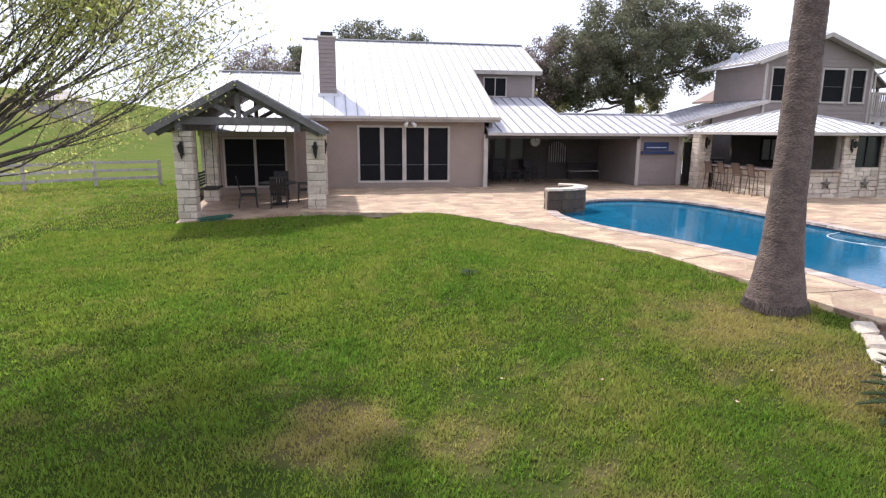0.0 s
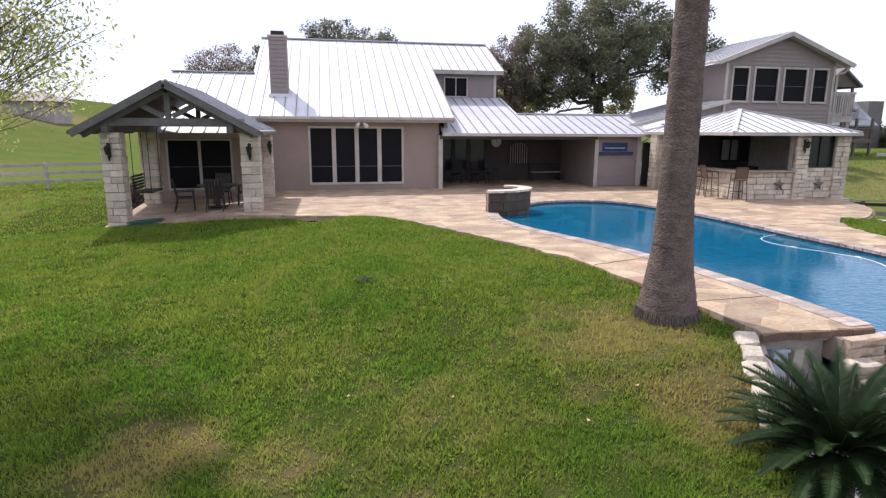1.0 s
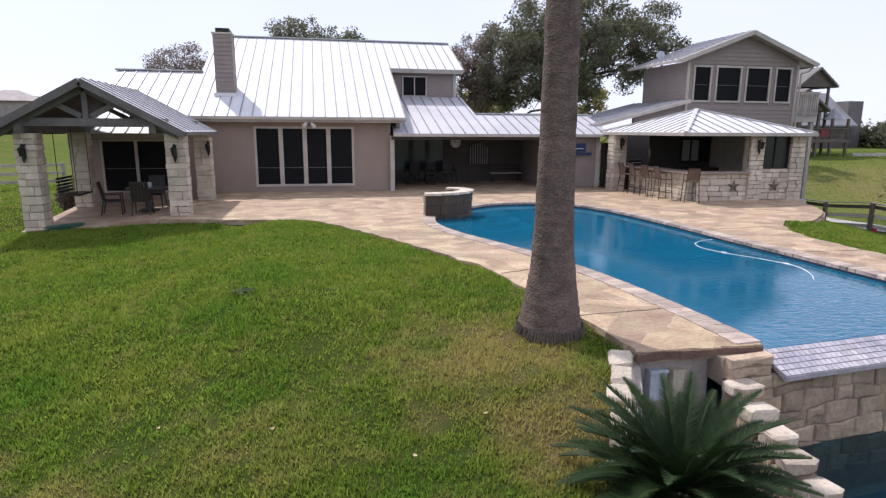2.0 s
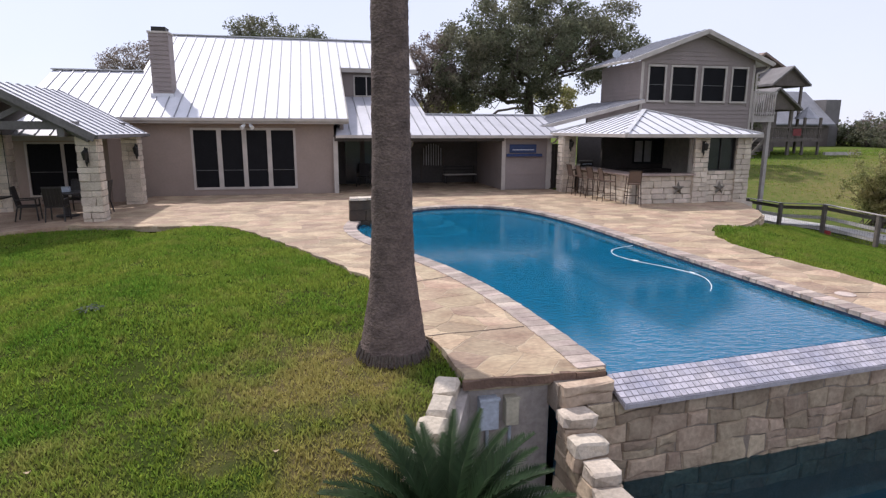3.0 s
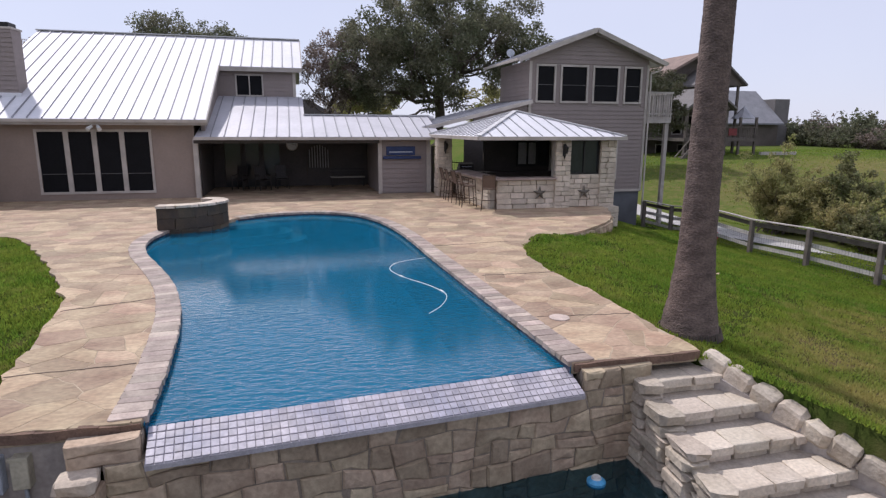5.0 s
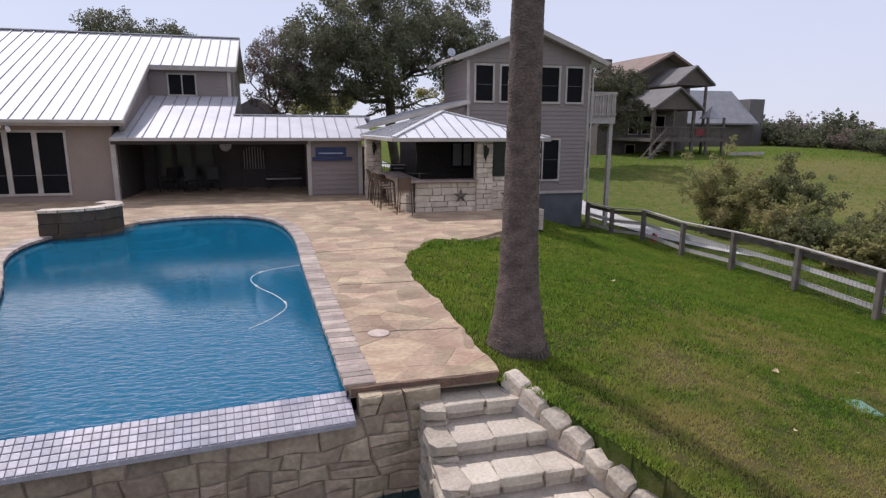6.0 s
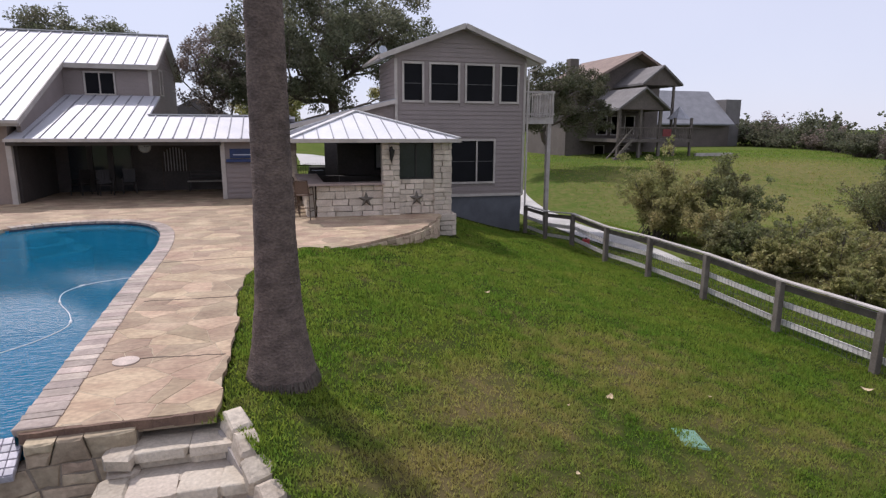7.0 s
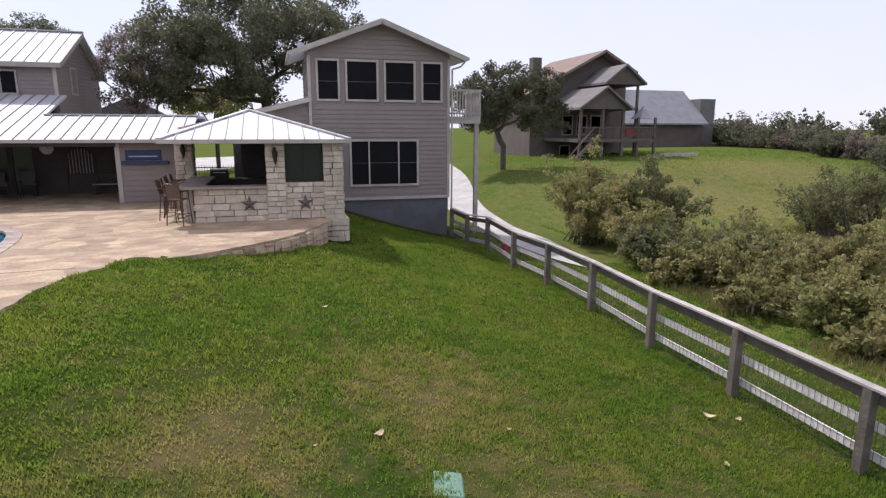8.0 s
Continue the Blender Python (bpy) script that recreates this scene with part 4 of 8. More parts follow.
def rubble(parent, p0, p1, z0, z1, step, seed):
    """Roughly squared face stones on an upright wall from plan point p0 to p1, each its own part."""
    rnd = random.Random(seed)
    a, b = Vector(p0), Vector(p1)
    L = (b - a).length
    d = (b - a) / L
    out = Vector((d.y, -d.x))
    rows = max(1, round((z1 - z0) / (step * 0.66)))
    hs = [rnd.uniform(0.8, 1.25) for _ in range(rows)]
    zs = [z0]
    for h in hs:
        zs.append(zs[-1] + h * (z1 - z0) / sum(hs))

    def bed(k, s):
        if k in (0, rows):
            return zs[k]
        return zs[k] + 0.035 * math.sin(s * 2.7 + 1.9 * k + seed) + 0.022 * math.sin(s * 7.1 + 4.3 * k)
    quads = []
    for k in range(rows):
        s, left = 0.0, (0.0, 0.0)
        while s < L - 0.02:
            l = rnd.uniform(0.6, 1.6) * step
            e = L if L - s - l < step * 0.55 else s + l
            right = (L, L) if e == L else (e + rnd.uniform(-0.04, 0.04), e + rnd.uniform(-0.04, 0.04))
            m = (s + e) / 2
            quad = [(left[0], bed(k, left[0])), (m, bed(k, m)), (right[0], bed(k, right[0])), (right[1], bed(k + 1, right[1])), (m + rnd.uniform(-0.04, 0.04), bed(k + 1, m)), (left[1], bed(k + 1, left[1]))]
            if rnd.random() < 0.22 and zs[k + 1] - zs[k] > 0.2:
                f = rnd.uniform(0.4, 0.65)
                lo = [(q[0] + (r[0] - q[0]) * f, q[1] + (r[1] - q[1]) * f) for q, r in ((quad[0], quad[5]), (quad[1], quad[4]), (quad[2], quad[3]))]
                quads += [quad[:3] + lo[::-1], lo + quad[3:]]
            else:
                quads.append(quad)
            s, left = e, right
    for piece in quads:
        bm = bmesh.new()
        cx, cz = sum(q[0] for q in piece) / 6, sum(q[1] for q in piece) / 6
        tilt, tz, dep = rnd.uniform(-0.05, 0.05), rnd.uniform(-0.05, 0.05), rnd.uniform(0.03, 0.055)
        rings = []
        for k, (inset, o) in enumerate(((0.004, -0.1), (0.005, dep - 0.02), (0.024, dep))):
            ring = []
            for s, z in piece:
                r = math.hypot(s - cx, z - cz) + 1e-6
                f = max(0.3, 1 - inset / r * 1.3)
                ss, zz = cx + (s - cx) * f, cz + (z - cz) * f
                oo = o + ((ss - cx) * tilt + (zz - cz) * tz) * (1 if k else 0) + (rnd.uniform(-0.007, 0.007) if k else 0)
                q = a + d * ss + out * oo
                ring.append(bm.verts.new((q.x, q.y, zz)))
            rings.append(ring)
        for r0, r1 in zip(rings, rings[1:]):
            for i in range(6):
                bm.faces.new((r0[i], r0[(i + 1) % 6], r1[(i + 1) % 6], r1[i]))
        c = a + d * cx + out * (dep + rnd.uniform(0, 0.008))
        mid = bm.verts.new((c.x, c.y, cz))
        for i in range(6):
            bm.faces.new((rings[-1][i], rings[-1][(i + 1) % 6], mid))
        part("stone", bm, M["rock"], parent)


def make_basin():
    bm = bmesh.new()
    prism(bm, [(8.3, 3.0), (14.6, 3.0), (14.6, 8.3), (8.3, 8.0)], -2.25, -2.2)
    box(bm, 8.2, 8.32, 3.0, 8.0, -2.2, -1.1)
    box(bm, 8.3, 14.6, 2.9, 3.0, -2.2, -1.1)
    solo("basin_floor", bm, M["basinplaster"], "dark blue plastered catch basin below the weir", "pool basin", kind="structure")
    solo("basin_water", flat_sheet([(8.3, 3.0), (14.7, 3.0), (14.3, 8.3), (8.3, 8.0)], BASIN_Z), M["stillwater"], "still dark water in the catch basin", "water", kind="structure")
    # wall below the weir
    core = bmesh.new()
    a, b = Vector((8.42, 7.72)), Vector((14.25, 8.2))
    n = Vector((0.083, -0.996))
    pts = [(a.x, a.y - 0.04), (b.x, b.y - 0.04), (b.x, b.y + 0.14), (a.x, a.y + 0.14)]
    prism(core, pts, -2.2, -0.3)
    prism(core, [(13.46, 8.14), (14.4, 8.22), (14.4, 8.45), (13.46, 8.4)], -0.4, -0.08)
    prism(core, [(8.1, 7.74), (8.74, 7.8), (8.74, 8.1), (8.1, 8.1)], -0.4, -0.08)
    w = solo("wall_basin", core, M["rockmortar"], "tan rubble stone retaining wall under the overflow weir", "stone wall", kind="structure")
    a2, b2 = a + n * 0.02, b + n * 0.02
    rubble(w, a2, b2, -1.75, -0.31, 0.35, 21)
    rubble(w, (13.47, 8.1), (14.4, 8.19), -0.31, -0.06, 0.3, 22)
    rubble(w, (8.12, 7.68), (8.74, 7.74), -0.31, -0.06, 0.3, 23)
    # plastered niche with the switch boxes
    e = bmesh.new()
    box(e, 7.0, 8.12, 8.02, 8.12, -2.0, -0.1)
    slab(e, [(6.97, 8.06, -0.12), (7.2, 8.02, -0.12), (5.93, 5.3, -1.0), (5.65, 5.34, -1.0)], 1.0)
    solo("wall_niche", e, M["plaster"], "grey plastered wall of the equipment niche", "wall", kind="structure")
    solo("niche_floor", prism(bmesh.new(), [(5.2, 3.0), (8.2, 3.0), (8.2, 8.1), (7.0, 8.1)], -1.6, -1.5), M["concrete"], "concrete floor of the equipment niche", "floor", kind="structure")
    # stacked stones between niche and basin, stepping down
    p = solo("wall_stacked", B(8.13, 8.36, 5.2, 7.85, -2.0, -1.2), M["rockmortar"], "stacked rough limestone pier stepping down to the basin", "stone wall", kind="structure")
    rnd = random.Random(4)
    y, zt = 7.72, -0.30
    k = 0
    while y > 5.0:
        l = rnd.uniform(0.26, 0.42)
        z = zt
        while z > -1.45:
            h = rnd.uniform(0.14, 0.19)
            stone("kerb" if z == zt else "rock", p, (8.25 + rnd.uniform(-0.02, 0.02), y - l / 2, z - h / 2), (0.34, l - 0.015, h), rnd.uniform(-0.06, 0.06), rnd=rnd)
            z -= h
        y -= l
        zt -= rnd.uniform(0.09, 0.17)


make_basin()


def make_stairs():
    st = thing("stone_steps", "pale limestone steps descending beside the basin", "steps", (14.9, 8.0, -0.2), kind="structure")
    rnd = random.Random(6)
    y = 8.12
    zt = -0.23
    for k in range(8):
        run = 0.47
        xr = 15.33 + 0.19 * k
        x0, x1 = 14.38, xr
        body = part("step_body", B(x0, x1, y - 0.06, y + 0.6, -2.0, zt - 0.06), M["limecore"], st)
        x = x0
        while x < x1 - 0.05:
            l = min(rnd.uniform(0.3, 0.55), x1 - x)
            if x1 - x - l < 0.15:
                l = x1 - x
            stone("lime", body, (x + l / 2, y + 0.03, zt - 0.05), (l - 0.008, 0.36, 0.1), rnd.uniform(-0.02, 0.02), "nosing_stone", rnd)
            stone("lime", body, (x + l / 2 + 0.02, y + 0.02, zt - 0.15), (l - 0.02, 0.22, 0.1), 0, "riser_stone", rnd)
            x += l
        part("tread", B(x0, x1, y + 0.1, y + 0.6, zt - 0.06, zt - 0.018), M["tread"], st)
        # left string of stones
        z = zt + 0.02
        while z > -1.9:
            h = rnd.uniform(0.12, 0.17)
            stone("kerb", body, (14.28 + rnd.uniform(-0.025, 0.025), y + 0.02 + rnd.uniform(-0.03, 0.03), z - h / 2), (0.28, run - 0.02, h - 0.012), rnd.uniform(-0.08, 0.08), "string_stone", rnd)
            z -= h
        y -= run
        zt -= 0.18


M["tread"] = mat("worn_tread", (0.48, 0.415, 0.34), rough=0.9, scale=3, bump=0.4)
make_stairs()


def rock_row(name, label, line, seed, size=(0.30, 0.25, 0.17)):
    """A kerb of rough limestone blocks along a falling line of (x, y, z)."""
    t = thing(name, label, "stone kerb", line[0], kind="structure")
    rnd = random.Random(seed)
    for a, b in zip(line, line[1:]):
        a, b = Vector(a), Vector(b)
        d = b - a
        n = max(1, int(d.length / size[0]))
        for i in range(n):
            c = a + d * ((i + 0.5) / n)
            s = rnd.uniform(0.85, 1.15)
            ob = stone("kerb", t, (0, 0, 0), (1, 1, 1), 0, "kerb_stone", rnd)
            q = Euler((rnd.uniform(-0.06, 0.06), -math.atan2(d.z, math.hypot(d.x, d.y)), math.atan2(d.y, d.x) + rnd.uniform(-0.06, 0.06)))
            ob.matrix_basis = Matrix.LocRotScale(c, q, Vector((d.length / n - 0.02, size[1] * s, size[2] * s * 1.2)))


rock_row("stone_kerb", "rough white limestone kerb along the steps", [(15.28, 8.3, -0.1), (15.62, 7.4, -0.42), (15.95, 6.6, -0.68), (16.4, 5.7, -0.98), (17.0, 4.6, -1.3)], 3)
rock_row("stone_kerb", "rough white limestone kerb at the lawn's edge", [(7.0, 8.1, -0.1), (6.62, 7.3, -0.35), (6.15, 6.4, -0.64), (5.65, 5.4, -0.92), (5.0, 4.2, -1.22)], 5)
solo("wall_step_side", slab(bmesh.new(), [(15.14, 8.2, -0.2), (15.36, 8.2, -0.2), (17.09, 4.4, -1.4), (16.87, 4.4, -1.4)], 0.9), M["plaster"], "plastered side wall of the stone steps", "wall", kind="structure")


def make_edge_wall():
    """Low stone face under the raised side of the deck."""
    w = solo("wall_deck_edge", bmesh.new(), M["limecore"], "low limestone face of the raised deck edge", "stone wall", kind="structure")
    pts = RIGHT_EDGE[2:26]
    for k, (a, b) in enumerate(zip(pts, pts[1:])):
        coursed("rock", w, (b[0], b[1]), (a[0], a[1]), -0.62, -0.06, 0.12, 0.13, 0.2, 0.18, 0.4, 60 + k)


make_edge_wall()

# ---------- main house ----------
SLOPE = 0.456


def roof_z(y):
    return 3.0 + SLOPE * (y - 26.55)


def seams(parent, xs, y0, y1, zf, step=0.4625, first=1.58):
    """Standing seams up a slope, on one even lattice that runs through x = first."""
    k = math.ceil((xs[0] + 0.05 - first) / step)
    while first + k * step < xs[1] - 0.05:
        x = first + k * step
        part("seam", beam(bmesh.new(), (x, y0, zf(y0) + 0.02), (x, y1, zf(y1) + 0.02), 0.03, 0.055), M["seam"], parent)
        k += 1


def make_house():
    h = thing("main_house", "tan single-storey house with dormer and standing-seam metal roof", "house", (3, 27, 0))
    # walls
    big = (1.18, 4.94, 0.31, 2.53)
    part("wall", wall(bmesh.new(), -1.4, 6.55, 27.05, 27.25, -0.2, 3.1, [big]), M["facade"], h, "tan painted front wall")
    window(h, "x", 27.05, *big, -1, sashes=4, rail=0.3, mull=0.17, frame_w=0.09)
    part("wall", wall(bmesh.new(), -4.7, -1.4, 25.5, 25.7, -0.4, 2.5, [(-3.95, -1.75, 0.28, 2.05)]), M["facade"], h)
    part("wall", B(-1.6, -1.4, 25.7, 27.25, -0.2, 3.0), M["facade"], h)
    part("wall", B(-4.7, -4.5, 25.7, 34.0, -0.5, 3.6), M["siding"], h)
    window(h, "x", 25.5, -3.95, -1.75, 0.28, 2.05, -1, sashes=2, rail=0.45, mull=0.1)
    part("wall", B(6.35, 6.55, 27.25, 32.3, -0.2, 3.12), M["facade"], h)
    # gable end wall right of the dormer, rear wall
    bm = bmesh.new()
    pts = [(32.3, 0), (32.3, 5.35), (35.74, roof_z(35.74) - 0.15), (39.0, 5.6), (39.0, 0)]
    f0 = [bm.verts.new((10.45, y, z)) for y, z in pts]
    f1 = [bm.verts.new((10.25, y, z)) for y, z in pts]
    bm.faces.new(f0)
    bm.faces.new(f1[::-1])
    for i in range(5):
        bm.faces.new((f0[i], f1[i], f1[(i + 1) % 5], f0[(i + 1) % 5]))
    gable = part("wall", bm, M["siding"], h, "taupe lapped side gable")
    part("siding", laps(bmesh.new(), "y", 10.45, 32.3, 39.0, 3.4, 7.0, 1, top=lambda z: (32.3 + max(0, (z - 5.35)) / 0.47, 39.0 - max(0, (z - 5.35)) / 0.47)), M["siding"], gable)
    window(h, "y", 10.47, 34.3, 35.0, 4.3, 5.4, 1, rail=0.5)
    part("wall", B(-1.35, 10.4, 38.9, 39.1, -0.3, 5.4), M["siding"], h)
    part("wall", B(-1.45, -1.25, 27.25, 39.0, 0, 3.2), M["siding"], h)
    bm = bmesh.new()
    pts = [(30.0, 3.0), (30.0, 4.5), (35.74, roof_z(35.74) - 0.1), (39.0, 5.6), (39.0, 3.0)]
    f0 = [bm.verts.new((-1.25, y, z)) for y, z in pts]
    f1 = [bm.verts.new((-1.1, y, z)) for y, z in pts]
    bm.faces.new(f0)
    bm.faces.new(f1[::-1])
    for i in range(5):
        bm.faces.new((f0[i], f1[i], f1[(i + 1) % 5], f0[(i + 1) % 5]))
    part("wall", bm, M["siding"], h)
    # dormer wall
    dw = part("wall", wall(bmesh.new(), 6.9, 10.45, 32.3, 32.45, 3.9, 5.4, [(7.82, 8.94, 4.2, 5.08)]), M["siding"], h, "taupe lapped dormer front")
    part("siding", laps(bmesh.new(), "x", 32.3, 6.9, 10.45, 4.05, 5.4, -1, holes=[(7.72, 9.04, 4.1, 5.18)]), M["siding"], dw)
    window(h, "x", 32.27, 7.82, 8.94, 4.2, 5.08, -1, sashes=2, mull=0.05)
    part("corner_board", B(10.36, 10.5, 32.24, 32.3, 4.05, 5.4), M["trim"], h)
    # roofs
    y0, yr = 26.55, 35.74
    bm = bmesh.new()
    slab(bm, [(-1.35, y0, roof_z(y0)), (7.08, y0, roof_z(y0)), (7.08, yr, roof_z(yr)), (-1.35, yr, roof_z(yr))], 0.12)
    r = part("roof", bm, M["roof"], h, "silvery standing-seam metal roof")
    seams(r, (-1.35, 7.08), y0, yr, roof_z)
    bm = bmesh.new()
    slab(bm, [(7.08, 31.95, roof_z(31.95)), (10.78, 31.95, roof_z(31.95)), (10.78, yr, roof_z(yr)), (7.08, yr, roof_z(yr))], 0.12)
    r = part("roof", bm, M["roof"], h)
    seams(r, (7.08, 10.78), 31.95, yr, roof_z)
    bm = bmesh.new()
    slab(bm, [(-4.8, 25.1, roof_z(25.1)), (-1.35, 25.1, roof_z(25.1)), (-1.35, 30.9, roof_z(30.9)), (-4.8, 30.9, roof_z(30.9))], 0.12)
    r = part("roof", bm, M["roof"], h)
    seams(r, (-4.8, -1.35), 25.1, 30.9, roof_z)
    bm = bmesh.new()
    slab(bm, [(-4.8, 30.9, roof_z(30.9)), (-1.35, 30.9, roof_z(30.9)), (-1.35, 36.0, 2.7), (-4.8, 36.0, 2.7)], 0.1)
    slab(bm, [(-1.35, yr, roof_z(yr)), (10.78, yr, roof_z(yr)), (10.78, 39.5, 5.3), (-1.35, 39.5, 5.3)], 0.1)
    part("roof", bm, M["roof"], h)
    cap = bmesh.new()
    beam(cap, (-1.4, yr, roof_z(yr) + 0.03), (10.8, yr, roof_z(yr) + 0.03), 0.3, 0.05)
    beam(cap, (-4.85, 30.9, roof_z(30.9) + 0.03), (-1.3, 30.9, roof_z(30.9) + 0.03), 0.3, 0.05)
    part("ridge_cap", cap, M["cap"], h)
    # fascias and gutters
    part("fascia", B(-1.3, 7.08, 26.53, 26.58, 2.78, 2.97), M["soffit"], h)
    part("gutter", beam(bmesh.new(), (-1.35, 26.49, 2.93), (7.12, 26.49, 2.93), 0.1, 0.1), M["trim"], h)
    part("fascia", B(-4.8, -1.35, 25.08, 25.13, 2.16, 2.32), M["soffit"], h)
    part("soffit", B(-1.35, 7.0, 26.58, 27.05, 2.78, 2.8), M["soffit"], h)
    part("fascia", B(7.08, 10.78, 31.93, 31.98, 5.25, 5.44), M["soffit"], h)
    rake = bmesh.new()
    part("rake_board", beam(bmesh.new(), (7.1, 26.55, roof_z(26.55) - 0.1), (7.1, 32.0, roof_z(32.0) - 0.1), 0.05, 0.2), M["soffit"], h)
    beam(rake, (10.8, 31.95, roof_z(31.95) - 0.08), (10.8, yr, roof_z(yr) - 0.08), 0.05, 0.18)
    part("rake_board", rake, M["soffit"], h)
    # right cheek under the main slope
    bm = bmesh.new()
    f0 = [bm.verts.new((6.95, y, z)) for y, z in ((27.2, 2.4), (27.2, roof_z(27.2) - 0.1), (32.3, roof_z(32.3) - 0.1), (32.3, 3.9))]
    f1 = [bm.verts.new((6.8, y, z)) for y, z in ((27.2, 2.4), (27.2, roof_z(27.2) - 0.1), (32.3, roof_z(32.3) - 0.1), (32.3, 3.9))]
    bm.faces.new(f0)
    bm.faces.new(f1[::-1])
    for i in range(4):
        bm.faces.new((f0[i], f1[i], f1[(i + 1) % 4], f0[(i + 1) % 4]))
    part("wall", bm, M["siding"], h)
    # chimney
    c = part("chimney", wall(bmesh.new(), -0.42, 0.3, 28.4, 29.25, 3.5, 6.25), M["siding"], h, "taupe sided chimney with dark metal cap")
    part("siding", laps(bmesh.new(), "x", 28.4, -0.42, 0.3, 3.9, 6.25, -1), M["siding"], c)
    part("chimney_cap", B(-0.46, 0.34, 28.36, 29.29, 6.25, 6.32), M["trim"], c)
    part("flue", B(-0.32, 0.2, 28.5, 29.15, 6.32, 6.5), M["iron"], c)
    part("flashing", B(-0.5, 0.38, 28.3, 28.42, 3.8, 3.95), M["roof"], c)
    # floodlight under the eave
    part("floodlight", tube(tube(bmesh.new(), (3.15, 26.6, 2.74), (3.05, 26.42, 2.62), 0.05, 0.08), (3.35, 26.6, 2.74), (3.45, 26.42, 2.62), 0.05, 0.08), M["white"], h)
    return h


make_house()


def make_breezeway():
    h = thing("breezeway", "dim covered breezeway with metal roof between the buildings", "porch", (11, 29, 0))
    s = 0.31

    def z(y):
        return 2.36 + s * (y - 26.55)
    bm = bmesh.new()
    slab(bm, [(6.62, 26.55, z(26.55)), (10.78, 26.55, z(26.55)), (10.78, 32.28, z(32.28)), (6.98, 32.28, z(32.28))], 0.1)
    r = part("roof", bm, M["dullroof"], h, "silvery standing-seam metal roof")
    seams(r, (6.98, 10.78), 26.55, 32.25, z, 0.485, 7.2)
    bm = bmesh.new()
    slab(bm, [(10.78, 26.55, z(26.55)), (16.3, 26.55, z(26.55)), (16.3, 29.4, z(29.4)), (10.78, 29.4, z(29.4))], 0.1)
    slab(bm, [(10.78, 29.4, z(29.4)), (16.6, 29.4, z(29.4)), (16.6, 32.3, 2.5), (10.78, 32.3, 2.5)], 0.1)
    r = part("roof", bm, M["dullroof"], h)
    seams(r, (10.78, 16.3), 26.55, 29.4, z, 0.485, 7.2)
    part("ridge_cap", beam(bmesh.new(), (10.75, 29.4, z(29.4) + 0.03), (16.4, 29.4, z(29.4) + 0.03), 0.22, 0.05), M["cap"], h)
    part("gutter", beam(bmesh.new(), (6.6, 26.5, 2.29), (16.2, 26.5, 2.29), 0.1, 0.11), M["trim"], h)
    # Header, soffit and rear wall: porch shade is put into their dark colour.
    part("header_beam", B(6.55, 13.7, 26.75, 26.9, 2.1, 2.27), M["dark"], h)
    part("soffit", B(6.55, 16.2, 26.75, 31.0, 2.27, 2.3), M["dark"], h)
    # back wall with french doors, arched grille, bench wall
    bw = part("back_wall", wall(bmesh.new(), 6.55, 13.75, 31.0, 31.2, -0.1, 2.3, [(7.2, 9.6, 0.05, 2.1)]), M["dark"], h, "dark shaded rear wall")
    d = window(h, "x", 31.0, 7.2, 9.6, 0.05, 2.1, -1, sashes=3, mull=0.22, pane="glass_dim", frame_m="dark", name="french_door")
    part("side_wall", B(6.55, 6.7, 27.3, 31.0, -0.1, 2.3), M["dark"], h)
    # arched iron-barred window
    g = bmesh.new()
    x0, x1, zc = 10.85, 11.95, 1.35
    arch = [(x0, 0.15)] + [((x0 + x1) / 2 - (x1 - x0) / 2 * math.cos(w), zc + 0.55 * math.sin(w)) for w in [math.pi * i / 12 for i in range(13)]] + [(x1, 0.15)]
    pipe(g, [(x, 30.95, zz) for x, zz in arch], 0.014)
    gate = part("arched_grille", g, M["bronze"], h, "dark arched iron frame with pale bars")
    for i in range(1, 9):
        x = x0 + (x1 - x0) * i / 9
        zt = zc + 0.55 * math.sqrt(max(0, 1 - ((x - (x0 + x1) / 2) / ((x1 - x0) / 2)) ** 2))
        part("bar", tube(bmesh.new(), (x, 30.93, 0.85), (x, 30.93, zt), 0.02, seg=6), M["curtain"], gate)
    # room with lapped front
    rm = part("store_room", wall(bmesh.new(), 13.7, 15.85, 26.95, 27.1, -0.1, 2.27), M["siding"], h, "taupe lapped store room front")
    part("siding", laps(bmesh.new(), "x", 26.95, 13.82, 15.7, 0.05, 2.2, -1, pitch=0.2), M["siding"], rm)
    part("corner_board", B(13.66, 13.82, 26.9, 26.96, -0.02, 2.27), M["trim"], rm)
    part("corner_board", B(15.72, 15.88, 26.9, 26.96, -0.02, 2.27), M["trim"], rm)
    part("room_side", B(13.7, 13.85, 27.1, 31.0, -0.1, 2.27), M["siding"], rm)
    # Passage side of the room: its shade is painted in with the dark colour.
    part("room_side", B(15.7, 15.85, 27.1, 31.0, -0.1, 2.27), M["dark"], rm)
    part("post", B(6.5, 6.68, 26.85, 27.04, -0.02, 2.27), M["trim"], h)
    part("downspout", pipe(bmesh.new(), [(16.05, 26.5, 2.25), (16.0, 26.75, 2.05), (15.92, 26.9, 2.0), (15.92, 26.9, 0.05)], 0.04), M["trim"], h)
    # things on it
    clock = thing("wall_clock", "round pale wall clock on the porch wall", "clock", (10.2, 30.9, 1.92))
    bm = bmesh.new()
    tube(bm, (10.2, 30.98, 1.92), (10.2, 30.92, 1.92), 0.25, seg=28)
    part("face", bm, M["white"], clock)
    bm = bmesh.new()
    for i in range(28):
        a, b = 2 * math.pi * i / 28, 2 * math.pi * (i + 1) / 28
        tube(bm, (10.2 + 0.25 * math.cos(a), 30.92, 1.92 + 0.25 * math.sin(a)), (10.2 + 0.25 * math.cos(b), 30.92, 1.92 + 0.25 * math.sin(b)), 0.022, seg=6, cap=False)
